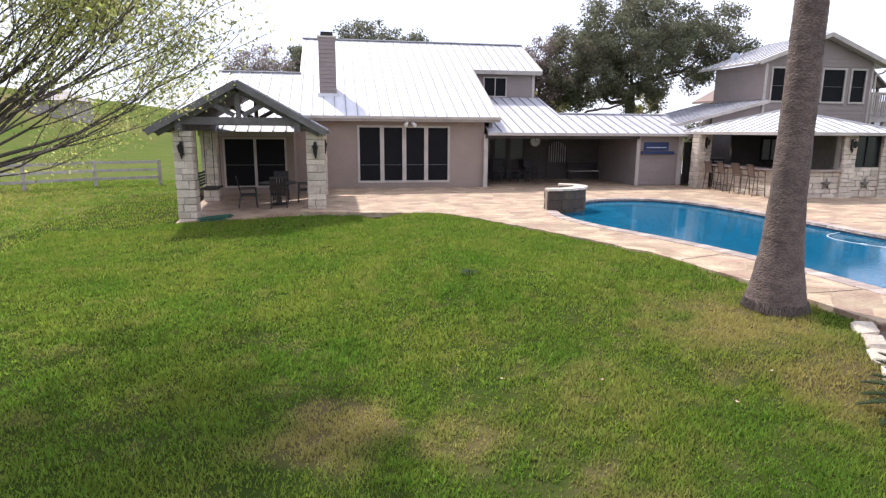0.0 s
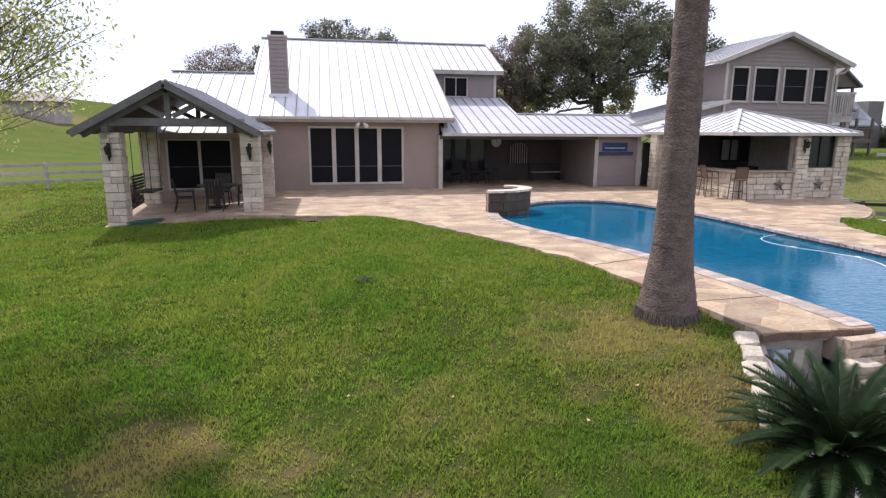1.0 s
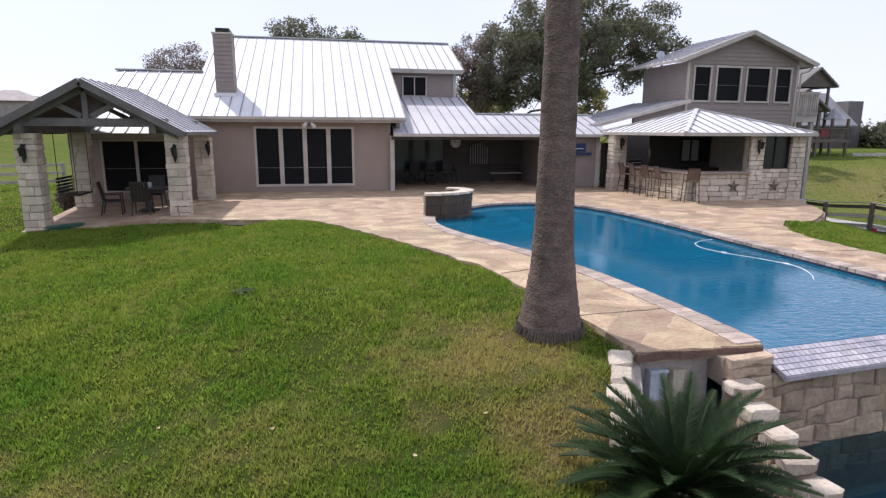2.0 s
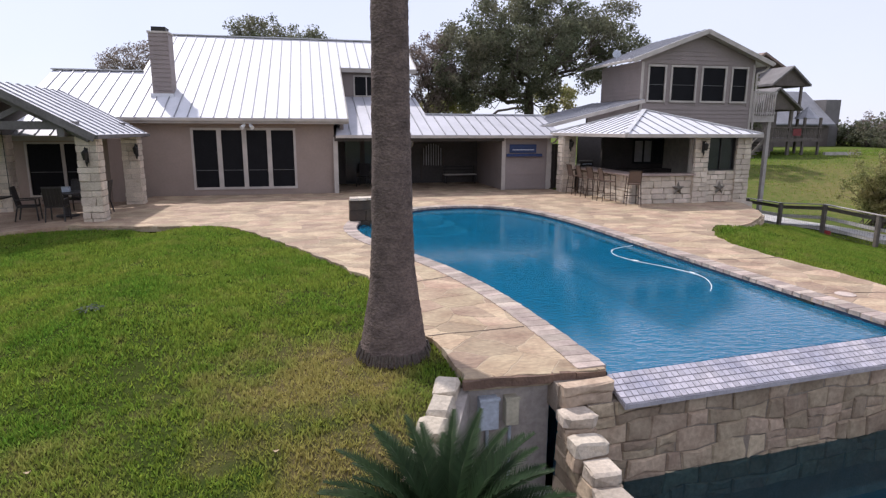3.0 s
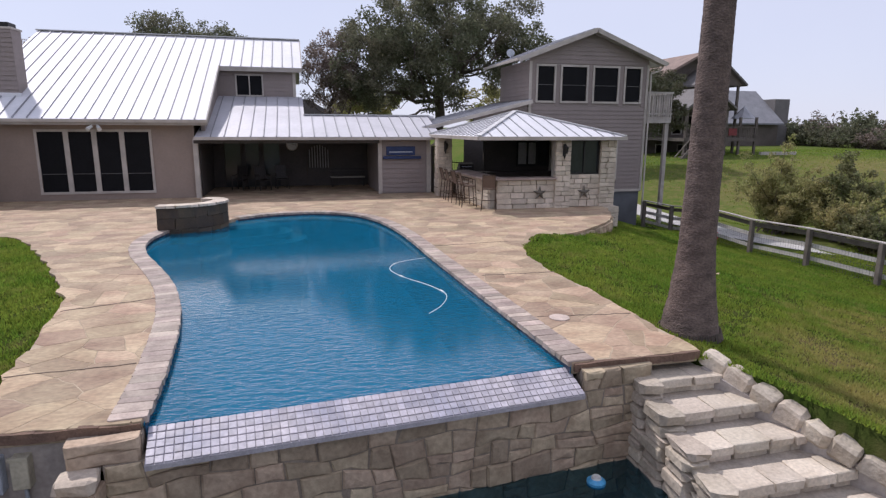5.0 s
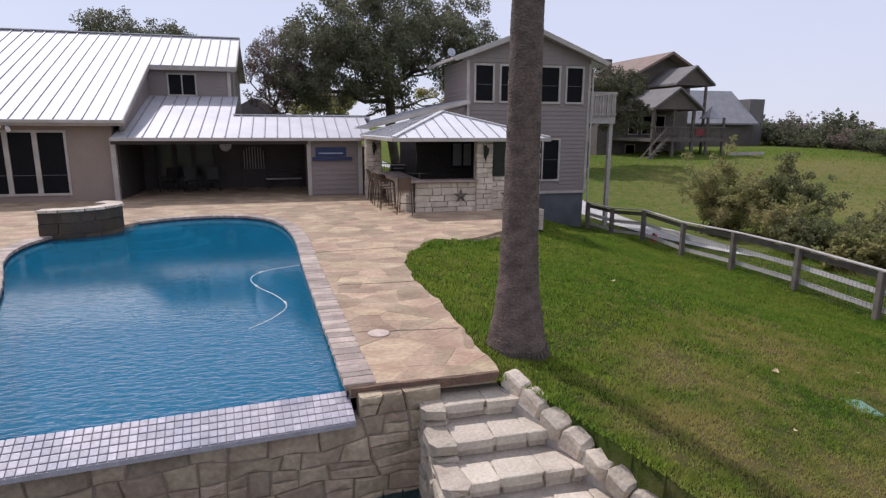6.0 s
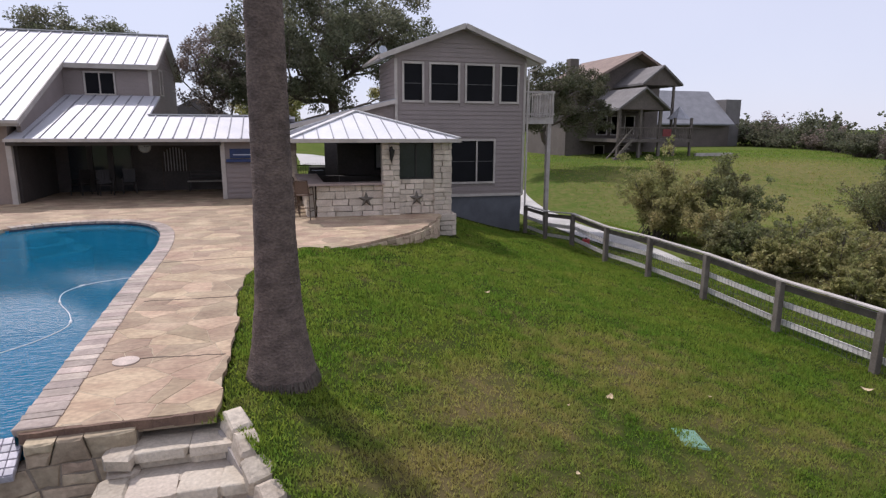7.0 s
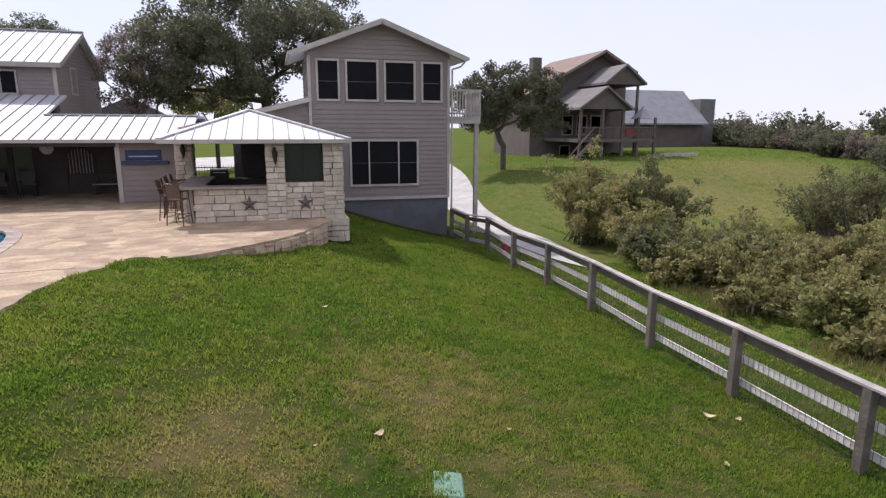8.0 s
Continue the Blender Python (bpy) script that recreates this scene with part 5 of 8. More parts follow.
    part("rim", bm, M["trim"], clock)
    part("hour_hand", B(10.19, 10.21, 30.9, 30.915, 1.92, 2.05), M["iron"], clock)
    part("minute_hand", B(10.2, 10.38, 30.9, 30.915, 1.91, 1.93), M["iron"], clock)
    bench = thing("bench", "dark wooden bench against the porch wall", "bench", (12.8, 30.5, 0))
    part("seat", B(11.9, 13.5, 30.35, 30.8, 0.40, 0.45, bevel=0.01), M["trim"], bench)
    for zz in (0.6, 0.75):
        part("back_slat", B(11.9, 13.5, 30.78, 30.81, zz, zz + 0.09), M["wood_dark"], bench)
    for x in (11.95, 13.4):
        for y in (30.37, 30.73):
            part("leg", B(x, x + 0.06, y, y + 0.06, 0, 0.4 if y < 30.5 else 0.85), M["wood_dark"], bench)
    sign = thing("wall_sign", "dark blue painted board with shelf on the store room", "sign", (14.6, 26.9, 1.5))
    part("panel", B(14.0, 15.22, 26.88, 26.92, 1.6, 1.96, bevel=0.01), M["bluesign"], sign)
    part("bar", B(14.12, 15.1, 26.865, 26.88, 1.71, 1.75), M["greybox"], sign)
    part("shelf", B(13.86, 15.46, 26.78, 26.92, 1.44, 1.56, bevel=0.01), M["bluesign"], sign)



def side_gate():
    """Dark board gate between the store room and the bar's rear pier."""
    g = thing("wooden_gate", "closed dark board gate beside the bar", "gate", (16.1, 26.7, 0))
    for i in range(4):
        x = 15.87 + i * 0.13
        part("board", B(x, x + 0.12, 26.7, 26.73, 0.04, 1.98 + 0.02 * (i % 2), bevel=0.006), M["wood_dark"], g)
    for z in (0.35, 1.55):
        part("rail", B(15.87, 16.39, 26.73, 26.77, z, z + 0.1), M["wood_dark"], g)
    part("latch", B(16.3, 16.36, 26.68, 26.7, 1.02, 1.08), M["iron"], g)


make_breezeway()
side_gate()


def make_gazebo():
    g = thing("gazebo", "open gable pavilion on white limestone columns", "pavilion", (-2.4, 22.5, -0.2))
    yf, yb, zc, ze, zr = 20.15, 25.6, -2.62, 2.42, 3.82
    xl, xr, xm = -5.15, -0.08, -2.62
    for sx, x in ((-1, xl), (1, xr)):
        bm = bmesh.new()
        slab(bm, [(x, yf, ze), (xm, yf, zr), (xm, yb, zr), (x, yb, ze)], 0.09)
        r = part("roof", bm, M["roof"], g, "standing-seam metal gable roof")
        y = yf + 0.3
        while y < yb:
            part("seam", beam(bmesh.new(), (x, y, ze + 0.02), (xm, y, zr + 0.02), 0.03, 0.045), M["seam"], r)
            y += 0.6
        part("barge_board", beam(bmesh.new(), (x, yf - 0.02, ze - 0.1), (xm, yf - 0.02, zr - 0.1), 0.06, 0.2), M["timber"], g)
        part("rafter", beam(bmesh.new(), (x + sx * -0.2, yf + 0.25, ze - 0.12), (xm, yf + 0.25, zr - 0.24), 0.14, 0.2), M["timber"], g)
        part("plate_beam", B(x - sx * 0.85 - 0.09, x - sx * 0.85 + 0.09, yf + 0.1, yb, 2.36, 2.62), M["timber"], g)
        # Ceiling boards dark: shade under the pavilion roof is in their colour.
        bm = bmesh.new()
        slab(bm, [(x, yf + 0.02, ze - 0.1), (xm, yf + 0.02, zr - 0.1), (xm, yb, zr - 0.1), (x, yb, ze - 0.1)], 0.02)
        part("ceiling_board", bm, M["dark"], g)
        part("gutter", beam(bmesh.new(), (x + sx * 0.04, yf, ze - 0.06), (x + sx * 0.04, yb, ze - 0.06), 0.09, 0.1), M["timber"], g)
    for y in (yf + 0.28, 24.6):
        part("tie_beam", B(xl + 0.45, xr - 0.45, y - 0.08, y + 0.08, 2.55, 2.77), M["timber"], g)
        part("king_post", B(xm - 0.07, xm + 0.07, y - 0.07, y + 0.07, 2.77, 3.62), M["timber"], g)
        for sx in (-1, 1):
            part("brace", beam(bmesh.new(), (xm + sx * 0.12, y, 2.82), (xm + sx * 0.88, y, 3.22), 0.1, 0.14), M["timber"], g)
    cols = [(-4.27, 20.75, -0.45), (-0.43, 20.75, -0.06), (-0.42, 24.75, -0.06), (-4.27, 24.4, -0.2)]
    for k, (x, y, zb) in enumerate(cols):
        w = 0.27
        c = part("column", B(x - w + 0.05, x + w - 0.05, y - w + 0.05, y + w - 0.05, zb, 2.36), M["limecore"], g, "white coursed limestone column")
        rnd = random.Random(30 + k)
        z = zb
        while z < 2.3:
            hh = min(rnd.uniform(0.14, 0.26), 2.36 - z)
            for f in range(4):
                dx, dy = ((0, -1), (1, 0), (0, 1), (-1, 0))[f]
                L = 2 * w if f % 2 == 0 else 2 * w - 0.12
                cut = rnd.uniform(0.3, 0.7) * L if rnd.random() < 0.75 else L
                s = -L / 2
                for l in ([cut, L - cut] if cut < L else [L]):
                    m = s + l / 2
                    cx, cy = x + dx * (w - 0.045) + (m if f % 2 == 0 else 0), y + dy * (w - 0.045) + (m if f % 2 else 0)
                    stone("lime", c, (cx, cy, z + hh / 2), (l - 0.012, 0.1 + rnd.uniform(0, 0.02), hh - 0.012) if f % 2 == 0 else (0.1 + rnd.uniform(0, 0.02), l - 0.012, hh - 0.012), 0, rnd=rnd)
                    s += l
            z += hh
    bm = bmesh.new()
    slab(bm, [(-4.62, 20.36, -0.36), (-0.9, 19.9, -0.01), (-0.9, 25.5, -0.01), (-4.62, 25.5, -0.05)], 0.5)
    solo("floor_gazebo", bm, M["flag_far"], "flagstone floor under the pavilion", "patio", kind="structure")


make_gazebo()

# ---------- outdoor bar ----------


def make_bar():
    b = thing("bar_pavilion", "white limestone outdoor bar under a hipped metal roof", "pavilion", (18.7, 23.5, 0))
    x0, x1, y0, y1, ze = 15.85, 21.55, 20.95, 26.85, 2.46
    ap = (18.55, 23.95, 3.36)
    ring = [(x0 + 0.3, y0, ze), (x1, y0, ze), (x1, y1, ze), (x0, y1, ze)]
    for k in range(4):
        p, q = ring[k], ring[(k + 1) % 4]
        bm = bmesh.new()
        vs = [bm.verts.new(v) for v in (p, q, ap)] + [bm.verts.new((v[0], v[1], v[2] - 0.08)) for v in (p, q, ap)]
        for f in ((0, 1, 2), (5, 4, 3), (0, 3, 4, 1), (1, 4, 5, 2), (2, 5, 3, 0)):
            bm.faces.new([vs[i] for i in f])
        r = part("roof", bm, M["roof"], b, "standing-seam metal hip")
        P, Q, A = Vector(p), Vector(q), Vector(ap)
        L = (Q - P).length
        foot = (A - P).dot((Q - P) / L) / L
        n = int(L / 0.42)
        for i in range(1, n):
            s = i / n
            t = s / foot if s < foot else (1 - s) / (1 - foot)
            a = P + (Q - P) * s
            top = P + (Q - P) * foot
            e = a + (A - top) * t
            if (e - a).length > 0.2:
                part("seam", beam(bmesh.new(), a + Vector((0, 0, 0.02)), e + Vector((0, 0, 0.02)), 0.024, 0.028), M["seam"], r)
        part("hip_cap", beam(bmesh.new(), P + Vector((0, 0, 0.03)), A + Vector((0, 0, 0.03)), 0.16, 0.04), M["trimroof"], b)
        part("gutter", beam(bmesh.new(), P + Vector((0, 0, -0.06)), Q + Vector((0, 0, -0.06)), 0.1, 0.12), M["trim"], b)
    # Dark ceiling: shade below the bar roof is painted in.
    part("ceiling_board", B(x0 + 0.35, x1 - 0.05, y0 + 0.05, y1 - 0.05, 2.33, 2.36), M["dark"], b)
    # front: half wall under the counter, then piers and a window
    hw = part("half_wall", B(16.95, 19.05, 21.36, 21.55, -0.1, 1.0), M["limecore"], b, "white limestone half wall")
    coursed("lime", hw, (16.93, 21.33), (19.05, 21.33), -0.1, 0.98, 0.1, 0.10, 0.27, 0.2, 0.6, 70)
    sw = part("half_wall", B(16.72, 16.9, 21.4, 25.5, -0.1, 1.0), M["limecore"], b)
    coursed("lime", sw, (16.68, 25.5), (16.68, 21.35), -0.1, 0.98, 0.1, 0.10, 0.27, 0.2, 0.6, 71)
    ct = bmesh.new()
    prism(ct, [(16.5, 21.12), (19.08, 21.12), (19.08, 21.75), (17.2, 21.75), (17.2, 25.5), (16.38, 25.5)], 1.0, 1.06)
    part("counter", ct, M["coping"], b, "tan stone bar counter")
    fw = part("front_wall", wall(bmesh.new(), 19.05, 21.27, 21.38, 21.6, -0.6, 2.36, [(19.62, 20.72, 1.2, 2.32)]), M["limecore"], b, "white limestone wall with window")
    coursed("lime", fw, (19.02, 21.32), (21.3, 21.32), -0.1, 1.15, 0.1, 0.10, 0.28, 0.2, 0.55, 72)
    coursed("lime", fw, (19.03, 21.24), (19.6, 21.24), -0.1, 2.36, 0.1, 0.13, 0.24, 0.2, 0.4, 73)
    coursed("lime", fw, (20.74, 21.24), (21.34, 21.24), -0.1, 2.36, 0.1, 0.13, 0.24, 0.2, 0.4, 74)
    coursed("lime", fw, (21.32, 21.25), (21.32, 26.5), -0.6, 2.36, 0.1, 0.13, 0.24, 0.2, 0.45, 75)
    pl = part("plinth", B(18.4, 21.36, 21.1, 21.4, -0.75, -0.05), M["limecore"], b)
    coursed("lime", pl, (18.4, 21.05), (21.45, 21.05), -0.72, 0.0, 0.12, 0.14, 0.22, 0.2, 0.45, 76)
    coursed("lime", pl, (21.42, 21.05), (21.42, 22.4), -0.72, 0.0, 0.12, 0.14, 0.22, 0.2, 0.45, 77)
    part("side_wall", B(21.1, 21.28, 21.6, 26.5, -0.6, 2.36), M["limecore"], b)
    w = window(b, "x", 21.36, 19.64, 20.70, 1.2, 2.3, -1, sashes=2, pane="glass_dim", frame_m="iron", frame_w=0.04, mull=0.05)
    cu = bmesh.new()
    for i in range(5):
        x = 19.8 + i * 0.2
        box(cu, x, x + 0.1, 21.62, 21.66, 1.25, 2.3)
    part("curtain", cu, M["curtain"], b)
    # back pier and wall
    bp = part("back_pier", B(15.95, 16.42, 25.6, 26.1, -0.05, 2.36), M["limecore"], b, "white limestone pier")
    coursed("lime", bp, (15.9, 25.58), (16.47, 25.58), -0.05, 2.36, 0.1, 0.13, 0.24, 0.2, 0.4, 78)
    coursed("lime", bp, (16.45, 25.6), (16.45, 26.15), -0.05, 2.36, 0.1, 0.13, 0.24, 0.2, 0.4, 79)
    coursed("lime", bp, (15.92, 26.12), (15.92, 25.6), -0.05, 2.36, 0.1, 0.13, 0.24, 0.2, 0.4, 80)
    # Rear wall and counters dark: the bar's inner shade is in the colour.
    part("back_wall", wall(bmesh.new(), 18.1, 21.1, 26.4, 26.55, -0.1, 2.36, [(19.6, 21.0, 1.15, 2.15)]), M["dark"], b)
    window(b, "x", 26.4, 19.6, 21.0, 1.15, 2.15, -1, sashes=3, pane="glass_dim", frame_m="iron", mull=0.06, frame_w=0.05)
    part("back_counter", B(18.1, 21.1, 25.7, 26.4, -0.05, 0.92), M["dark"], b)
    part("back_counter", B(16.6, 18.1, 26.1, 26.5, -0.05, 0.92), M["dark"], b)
    # Pale panels added for the brightness of the back window's panes.
    part("blind", B(19.65, 20.02, 26.36, 26.375, 1.2, 2.12), M["curtain"], b, "pale panel standing for a bright window pane")
    part("blind", B(20.12, 20.45, 26.36, 26.375, 1.2, 2.12), M["curtain"], b)

    def star(name, x, z, y):
        s = thing(name, "rusty five-pointed metal star hung on limestone", "star ornament", (x, y, z), group="stars on the bar")
        bm = bmesh.new()
        c = bm.verts.new((x, y - 0.06, z))
        bk = bm.verts.new((x, y + 0.0, z))
        rim = []
        for i in range(10):
            r = 0.27 if i % 2 == 0 else 0.105
            a = math.pi / 2 + math.pi * i / 5
            rim.append(bm.verts.new((x + r * math.cos(a), y, z + r * math.sin(a))))
        for i in range(10):
            bm.faces.new((c, rim[i], rim[(i + 1) % 10]))
            bm.faces.new((bk, rim[(i + 1) % 10], rim[i]))
        part("star_plate", bm, M["star"], s)
    star("metal_star", 18.5, 0.52, 21.26)
    star("metal_star", 20.16, 0.52, 21.22)
    return b


M["trimroof"] = mat("white_ridge_cap", (0.70, 0.69, 0.68), rough=0.45, metal=0.3, scale=2)
make_bar()

# ---------- guest house ----------


def make_guest():
    g = thing("guest_house", "two-storey taupe lapped guest house with metal gable roof", "house", (23.8, 30, -1.7))
    x0, x1, y0, y1 = 20.8, 26.85, 28.2, 32.1
    ups = [(21.2, 22.0), (22.4, 23.63), (24.03, 25.24), (25.66, 26.44)]
    holes = [(a, b, 3.97, 5.5) for a, b in ups] + [(22.5, 25.36, 0.38, 2.22)]
    front = part("wall", wall(bmesh.new(), x0, x1, y0, y0 + 0.15, -0.25, 5.75, holes), M["siding"], g, "taupe lapped front wall")
    xm, zr, sl = 23.84, 7.12, 0.335
    bm = bmesh.new()
    pts = [(x0, 5.7), (x1, 5.7), (x1, 5.88), (xm, zr - 0.1), (x0, 5.88)]
    f0 = [bm.verts.new((x, y0 + 0.01, z)) for x, z in pts]
    f1 = [bm.verts.new((x, y0 + 0.14, z)) for x, z in pts]
    bm.faces.new(f0)
    bm.faces.new(f1[::-1])
    for i in range(5):
        bm.faces.new((f0[i], f1[i], f1[(i + 1) % 5], f0[(i + 1) % 5]))
    part("gable", bm, M["siding"], g)
    grow = [(a - 0.1, b + 0.1, c - 0.1, d + 0.1) for a, b, c, d in holes]
    part("siding", laps(bmesh.new(), "x", y0, x0, x1, -0.25, 6.8, -1, 0.19, grow, top=lambda z: (x0 + max(0, z - 5.86) / 0.36, x1 - max(0, z - 5.86) / 0.36)), M["siding"], front)
    left = part("wall", B(x0, x0 + 0.15, y0 + 0.15, y1, -1.0, 5.75), M["siding"], g)
    part("siding", laps(bmesh.new(), "y", x0, y0, y1, 1.0, 5.75, -1, 0.19), M["siding"], left)
    right = part("wall", B(x1 - 0.15, x1, y0 + 0.15, y1, -1.0, 5.75), M["siding"], g)
    part("siding", laps(bmesh.new(), "y", x1, y0, y1, -0.25, 5.75, 1, 0.19), M["siding"], right)
    part("wall", B(x0, x1, y1 - 0.15, y1, -1.0, 5.75), M["siding"], g)
    part("foundation", B(x0 + 0.05, x1 - 0.06, y0 + 0.05, y1 - 0.05, -2.4, -0.25), M["block"], g, "blue-grey block foundation")
    part("skirt_board", B(x0, x1, y0 - 0.04, y0, -0.3, -0.18), M["trim"], g)
    for a, b in ups:
        window(g, "x", y0, a, b, 3.97, 5.5, -1, rail=0.47, frame_w=0.09, back=0.1, proud=0.05)
    window(g, "x", y0, 22.5, 25.36, 0.38, 2.22, -1, rail=0.5, sashes=3, split=[22.5, 23.25, 24.55, 25.36], frame_w=0.09, proud=0.05)
    part("corner_board", B(x0 - 0.02, x0 + 0.1, y0 - 0.05, y0, -0.25, 5.7), M["trim"], g)
    part("corner_board", B(x1 - 0.1, x1 + 0.02, y0 - 0.05, y0, -0.25, 5.7), M["trim"], g)
    yf, yb = 27.75, 32.5
    for sx, x, ze in ((-1, 20.1, 5.78), (1, 27.53, 5.78)):
        bm = bmesh.new()
        slab(bm, [(x, yf, ze), (xm, yf, zr + 0.06), (xm, yb, zr + 0.06), (x, yb, ze)], 0.1)
        r = part("roof", bm, M["roof"], g, "standing-seam metal gable roof")
        y = yf + 0.3
        while y < yb:
            part("seam", beam(bmesh.new(), (x, y, ze + 0.02), (xm, y, zr + 0.08), 0.03, 0.045), M["seam"], r)
            y += 0.5
        part("barge_board", beam(bmesh.new(), (x, yf - 0.015, ze - 0.09), (xm, yf - 0.015, zr - 0.03), 0.05, 0.2), M["trim"], g)
        bm = bmesh.new()
        slab(bm, [(x, yf, ze - 0.12), (xm, yf, zr - 0.08), (xm, y0, zr - 0.08), (x, y0, ze - 0.12)], 0.02)
        part("soffit", bm, M["soffit"], g)
        part("gutter", beam(bmesh.new(), (x + sx * 0.05, yf, ze - 0.06), (x + sx * 0.05, yb, ze - 0.06), 0.1, 0.1), M["trim"], g)
    part("downspout", pipe(bmesh.new(), [(27.5, 28.0, 5.62), (27.3, 28.05, 5.4), (26.95, 28.1, 5.3), (26.95, 28.1, -1.7)], 0.045), M["trim"], g)
    # low shed roof leaning on the left wall
    bm = bmesh.new()
    slab(bm, [(15.2, 27.75, 2.6), (20.8, 27.75, 3.98), (20.8, 33.0, 3.98), (15.2, 33.0, 2.6)], 0.12)
    r = part("roof", bm, M["roof"], g)
    y = 27.9
    while y < 33:
        part("seam", beam(bmesh.new(), (15.2, y, 2.63), (20.8, y, 4.01), 0.03, 0.045), M["seam"], r)
        y += 0.5
    bm = bmesh.new()
    pts = [(18.2, -0.1), (20.8, -0.1), (20.8, 3.82), (18.2, 3.18)]
    f0 = [bm.verts.new((x, 28.25, z)) for x, z in pts]
    f1 = [bm.verts.new((x, 28.4, z)) for x, z in pts]
    bm.faces.new(f0)
    bm.faces.new(f1[::-1])
    for i in range(4):
        bm.faces.new((f0[i], f1[i], f1[(i + 1) % 4], f0[(i + 1) % 4]))
    lean = part("wall", bm, M["siding"], g)
    part("siding", laps(bmesh.new(), "x", 28.25, 18.2, 20.8, 1.0, 3.7, -1, 0.19, top=lambda z: (18.2 + max(0, z - 3.12) / 0.246, 20.8)), M["siding"], lean)
    # Added dark sheet, not a door: stands for the shade behind the bar.
    part("shed_door", B(17.72, 19.6, 28.1, 28.17, -0.1, 2.45), M["dark"], g, "dark panel added for the shade seen through the bar")
    part("barge_board", beam(bmesh.new(), (15.2, 27.73, 2.53), (20.8, 27.73, 3.91), 0.04, 0.16), M["trim"], g)
    # balcony
    bal = part("balcony", B(26.9, 28.35, 28.3, 30.8, 3.0, 3.3), M["palefence"], g, "weathered wooden balcony")
    part("top_rail", B(26.9, 28.38, 28.27, 28.35, 4.38, 4.48), M["palefence"], bal)
    part("top_rail", B(28.28, 28.38, 28.3, 30.8, 4.38, 4.48), M["palefence"], bal)
    part("low_rail", B(26.9, 28.38, 28.28, 28.34, 3.4, 3.48), M["palefence"], bal)
    for i in range(11):
        x = 26.95 + i * 0.13
        part("baluster", B(x, x + 0.05, 28.25, 28.29, 3.3, 4.4), M["palefence"], bal)
    for i in range(16):
        y = 28.4 + i * 0.15
        part("baluster", B(28.36, 28.4, y, y + 0.05, 3.3, 4.4), M["palefence"], bal)
    part("post", B(28.14, 28.32, 28.42, 28.6, -2.2, 3.0), M["palefence"], bal)


make_guest()


def make_spa():
    s = thing("raised_spa_wall", "curved raised slate wall with pale stone cap at the pool", "raised wall", (7.5, 19.6, 0), kind="structure")
    line = [Vector(q) for q in fine_line(smooth_line([(6.62, 19.1), (7.15, 19.1), (7.7, 19.32), (8.15, 19.75), (8.32, 20.3), (8.12, 20.8), (7.7, 21.0)], 8), 0.03)]
    rnd = random.Random(9)
    w = 0.34
    bm = bmesh.new()
    prev = None
    for k, q in enumerate(line):
        d = (line[min(k + 1, len(line) - 1)] - line[max(k - 1, 0)]).normalized()
        n = Vector((-d.y, d.x))
        a, b = q + n * 0.06, q + n * w
        ring = [bm.verts.new((a.x, a.y, -0.4)), bm.verts.new((a.x, a.y, 0.6)), bm.verts.new((b.x, b.y, 0.6)), bm.verts.new((b.x, b.y, -0.4))]
        if prev:
            for i in range(4):
                bm.faces.new((prev[i], prev[(i + 1) % 4], ring[(i + 1) % 4], ring[i]))
        else:
            bm.faces.new(ring)
        prev = ring
    bm.faces.new(prev[::-1])
    core = part("spa_wall", bm, M["rockmortar"], s)

    def run(kind, lo, hi, off, depth, z0, z1, name):
        k = 0
        while k < len(line) - 3:
            m = min(len(line) - 1, k + rnd.randint(lo, hi))
            if len(line) - 1 - m < 4:
                m = len(line) - 1
            d = line[m] - line[k]
            n = Vector((-d.y, d.x)).normalized()
            c = (line[k] + line[m]) / 2 + n * off
            stone(kind, core, (c.x, c.y, (z0 + z1) / 2), (d.length - 0.006, depth, z1 - z0 - 0.008), math.atan2(d.y, d.x), name, rnd)
            k = m
    z = -0.35
    for h in (0.36, 0.31, 0.28):
        run("spa", 8, 16, 0.04, 0.09, z, z + h, "stone")
        run("spa", 8, 16, w - 0.02, 0.07, z, z + h, "stone")
        z += h
    run("lime", 6, 10, 0.17, 0.44, 0.6, 0.68, "cap_stone")


make_spa()
make_flags()

# ---------- trees ----------


def leaf_cloud(centers, radii, count, size, seed, flat=0.7):
    """Corners of leaf quads scattered through round clumps."""
    rs = np.random.RandomState(seed)
    C, R = np.array(centers), np.array(radii)
    k = rs.choice(len(C), count, p=R ** 2 / np.sum(R ** 2))
    d = rs.normal(size=(count, 3))
    d /= np.linalg.norm(d, axis=1)[:, None]
    rad = rs.uniform(0, 1, count) ** 0.5
    P = C[k] + d * (R[k] * rad)[:, None] * np.array([1, 1, flat])
    u = rs.normal(size=(count, 3))
    u /= np.linalg.norm(u, axis=1)[:, None]
    v = np.cross(u, rs.normal(size=(count, 3)))
    v /= np.linalg.norm(v, axis=1)[:, None] + 1e-9
    s = size * rs.uniform(0.6, 1.4, count)[:, None]
    a, b = u * s, v * s * 0.5
    return np.stack([P - a, P + b, P + a, P - b], 1).reshape(-1, 3)


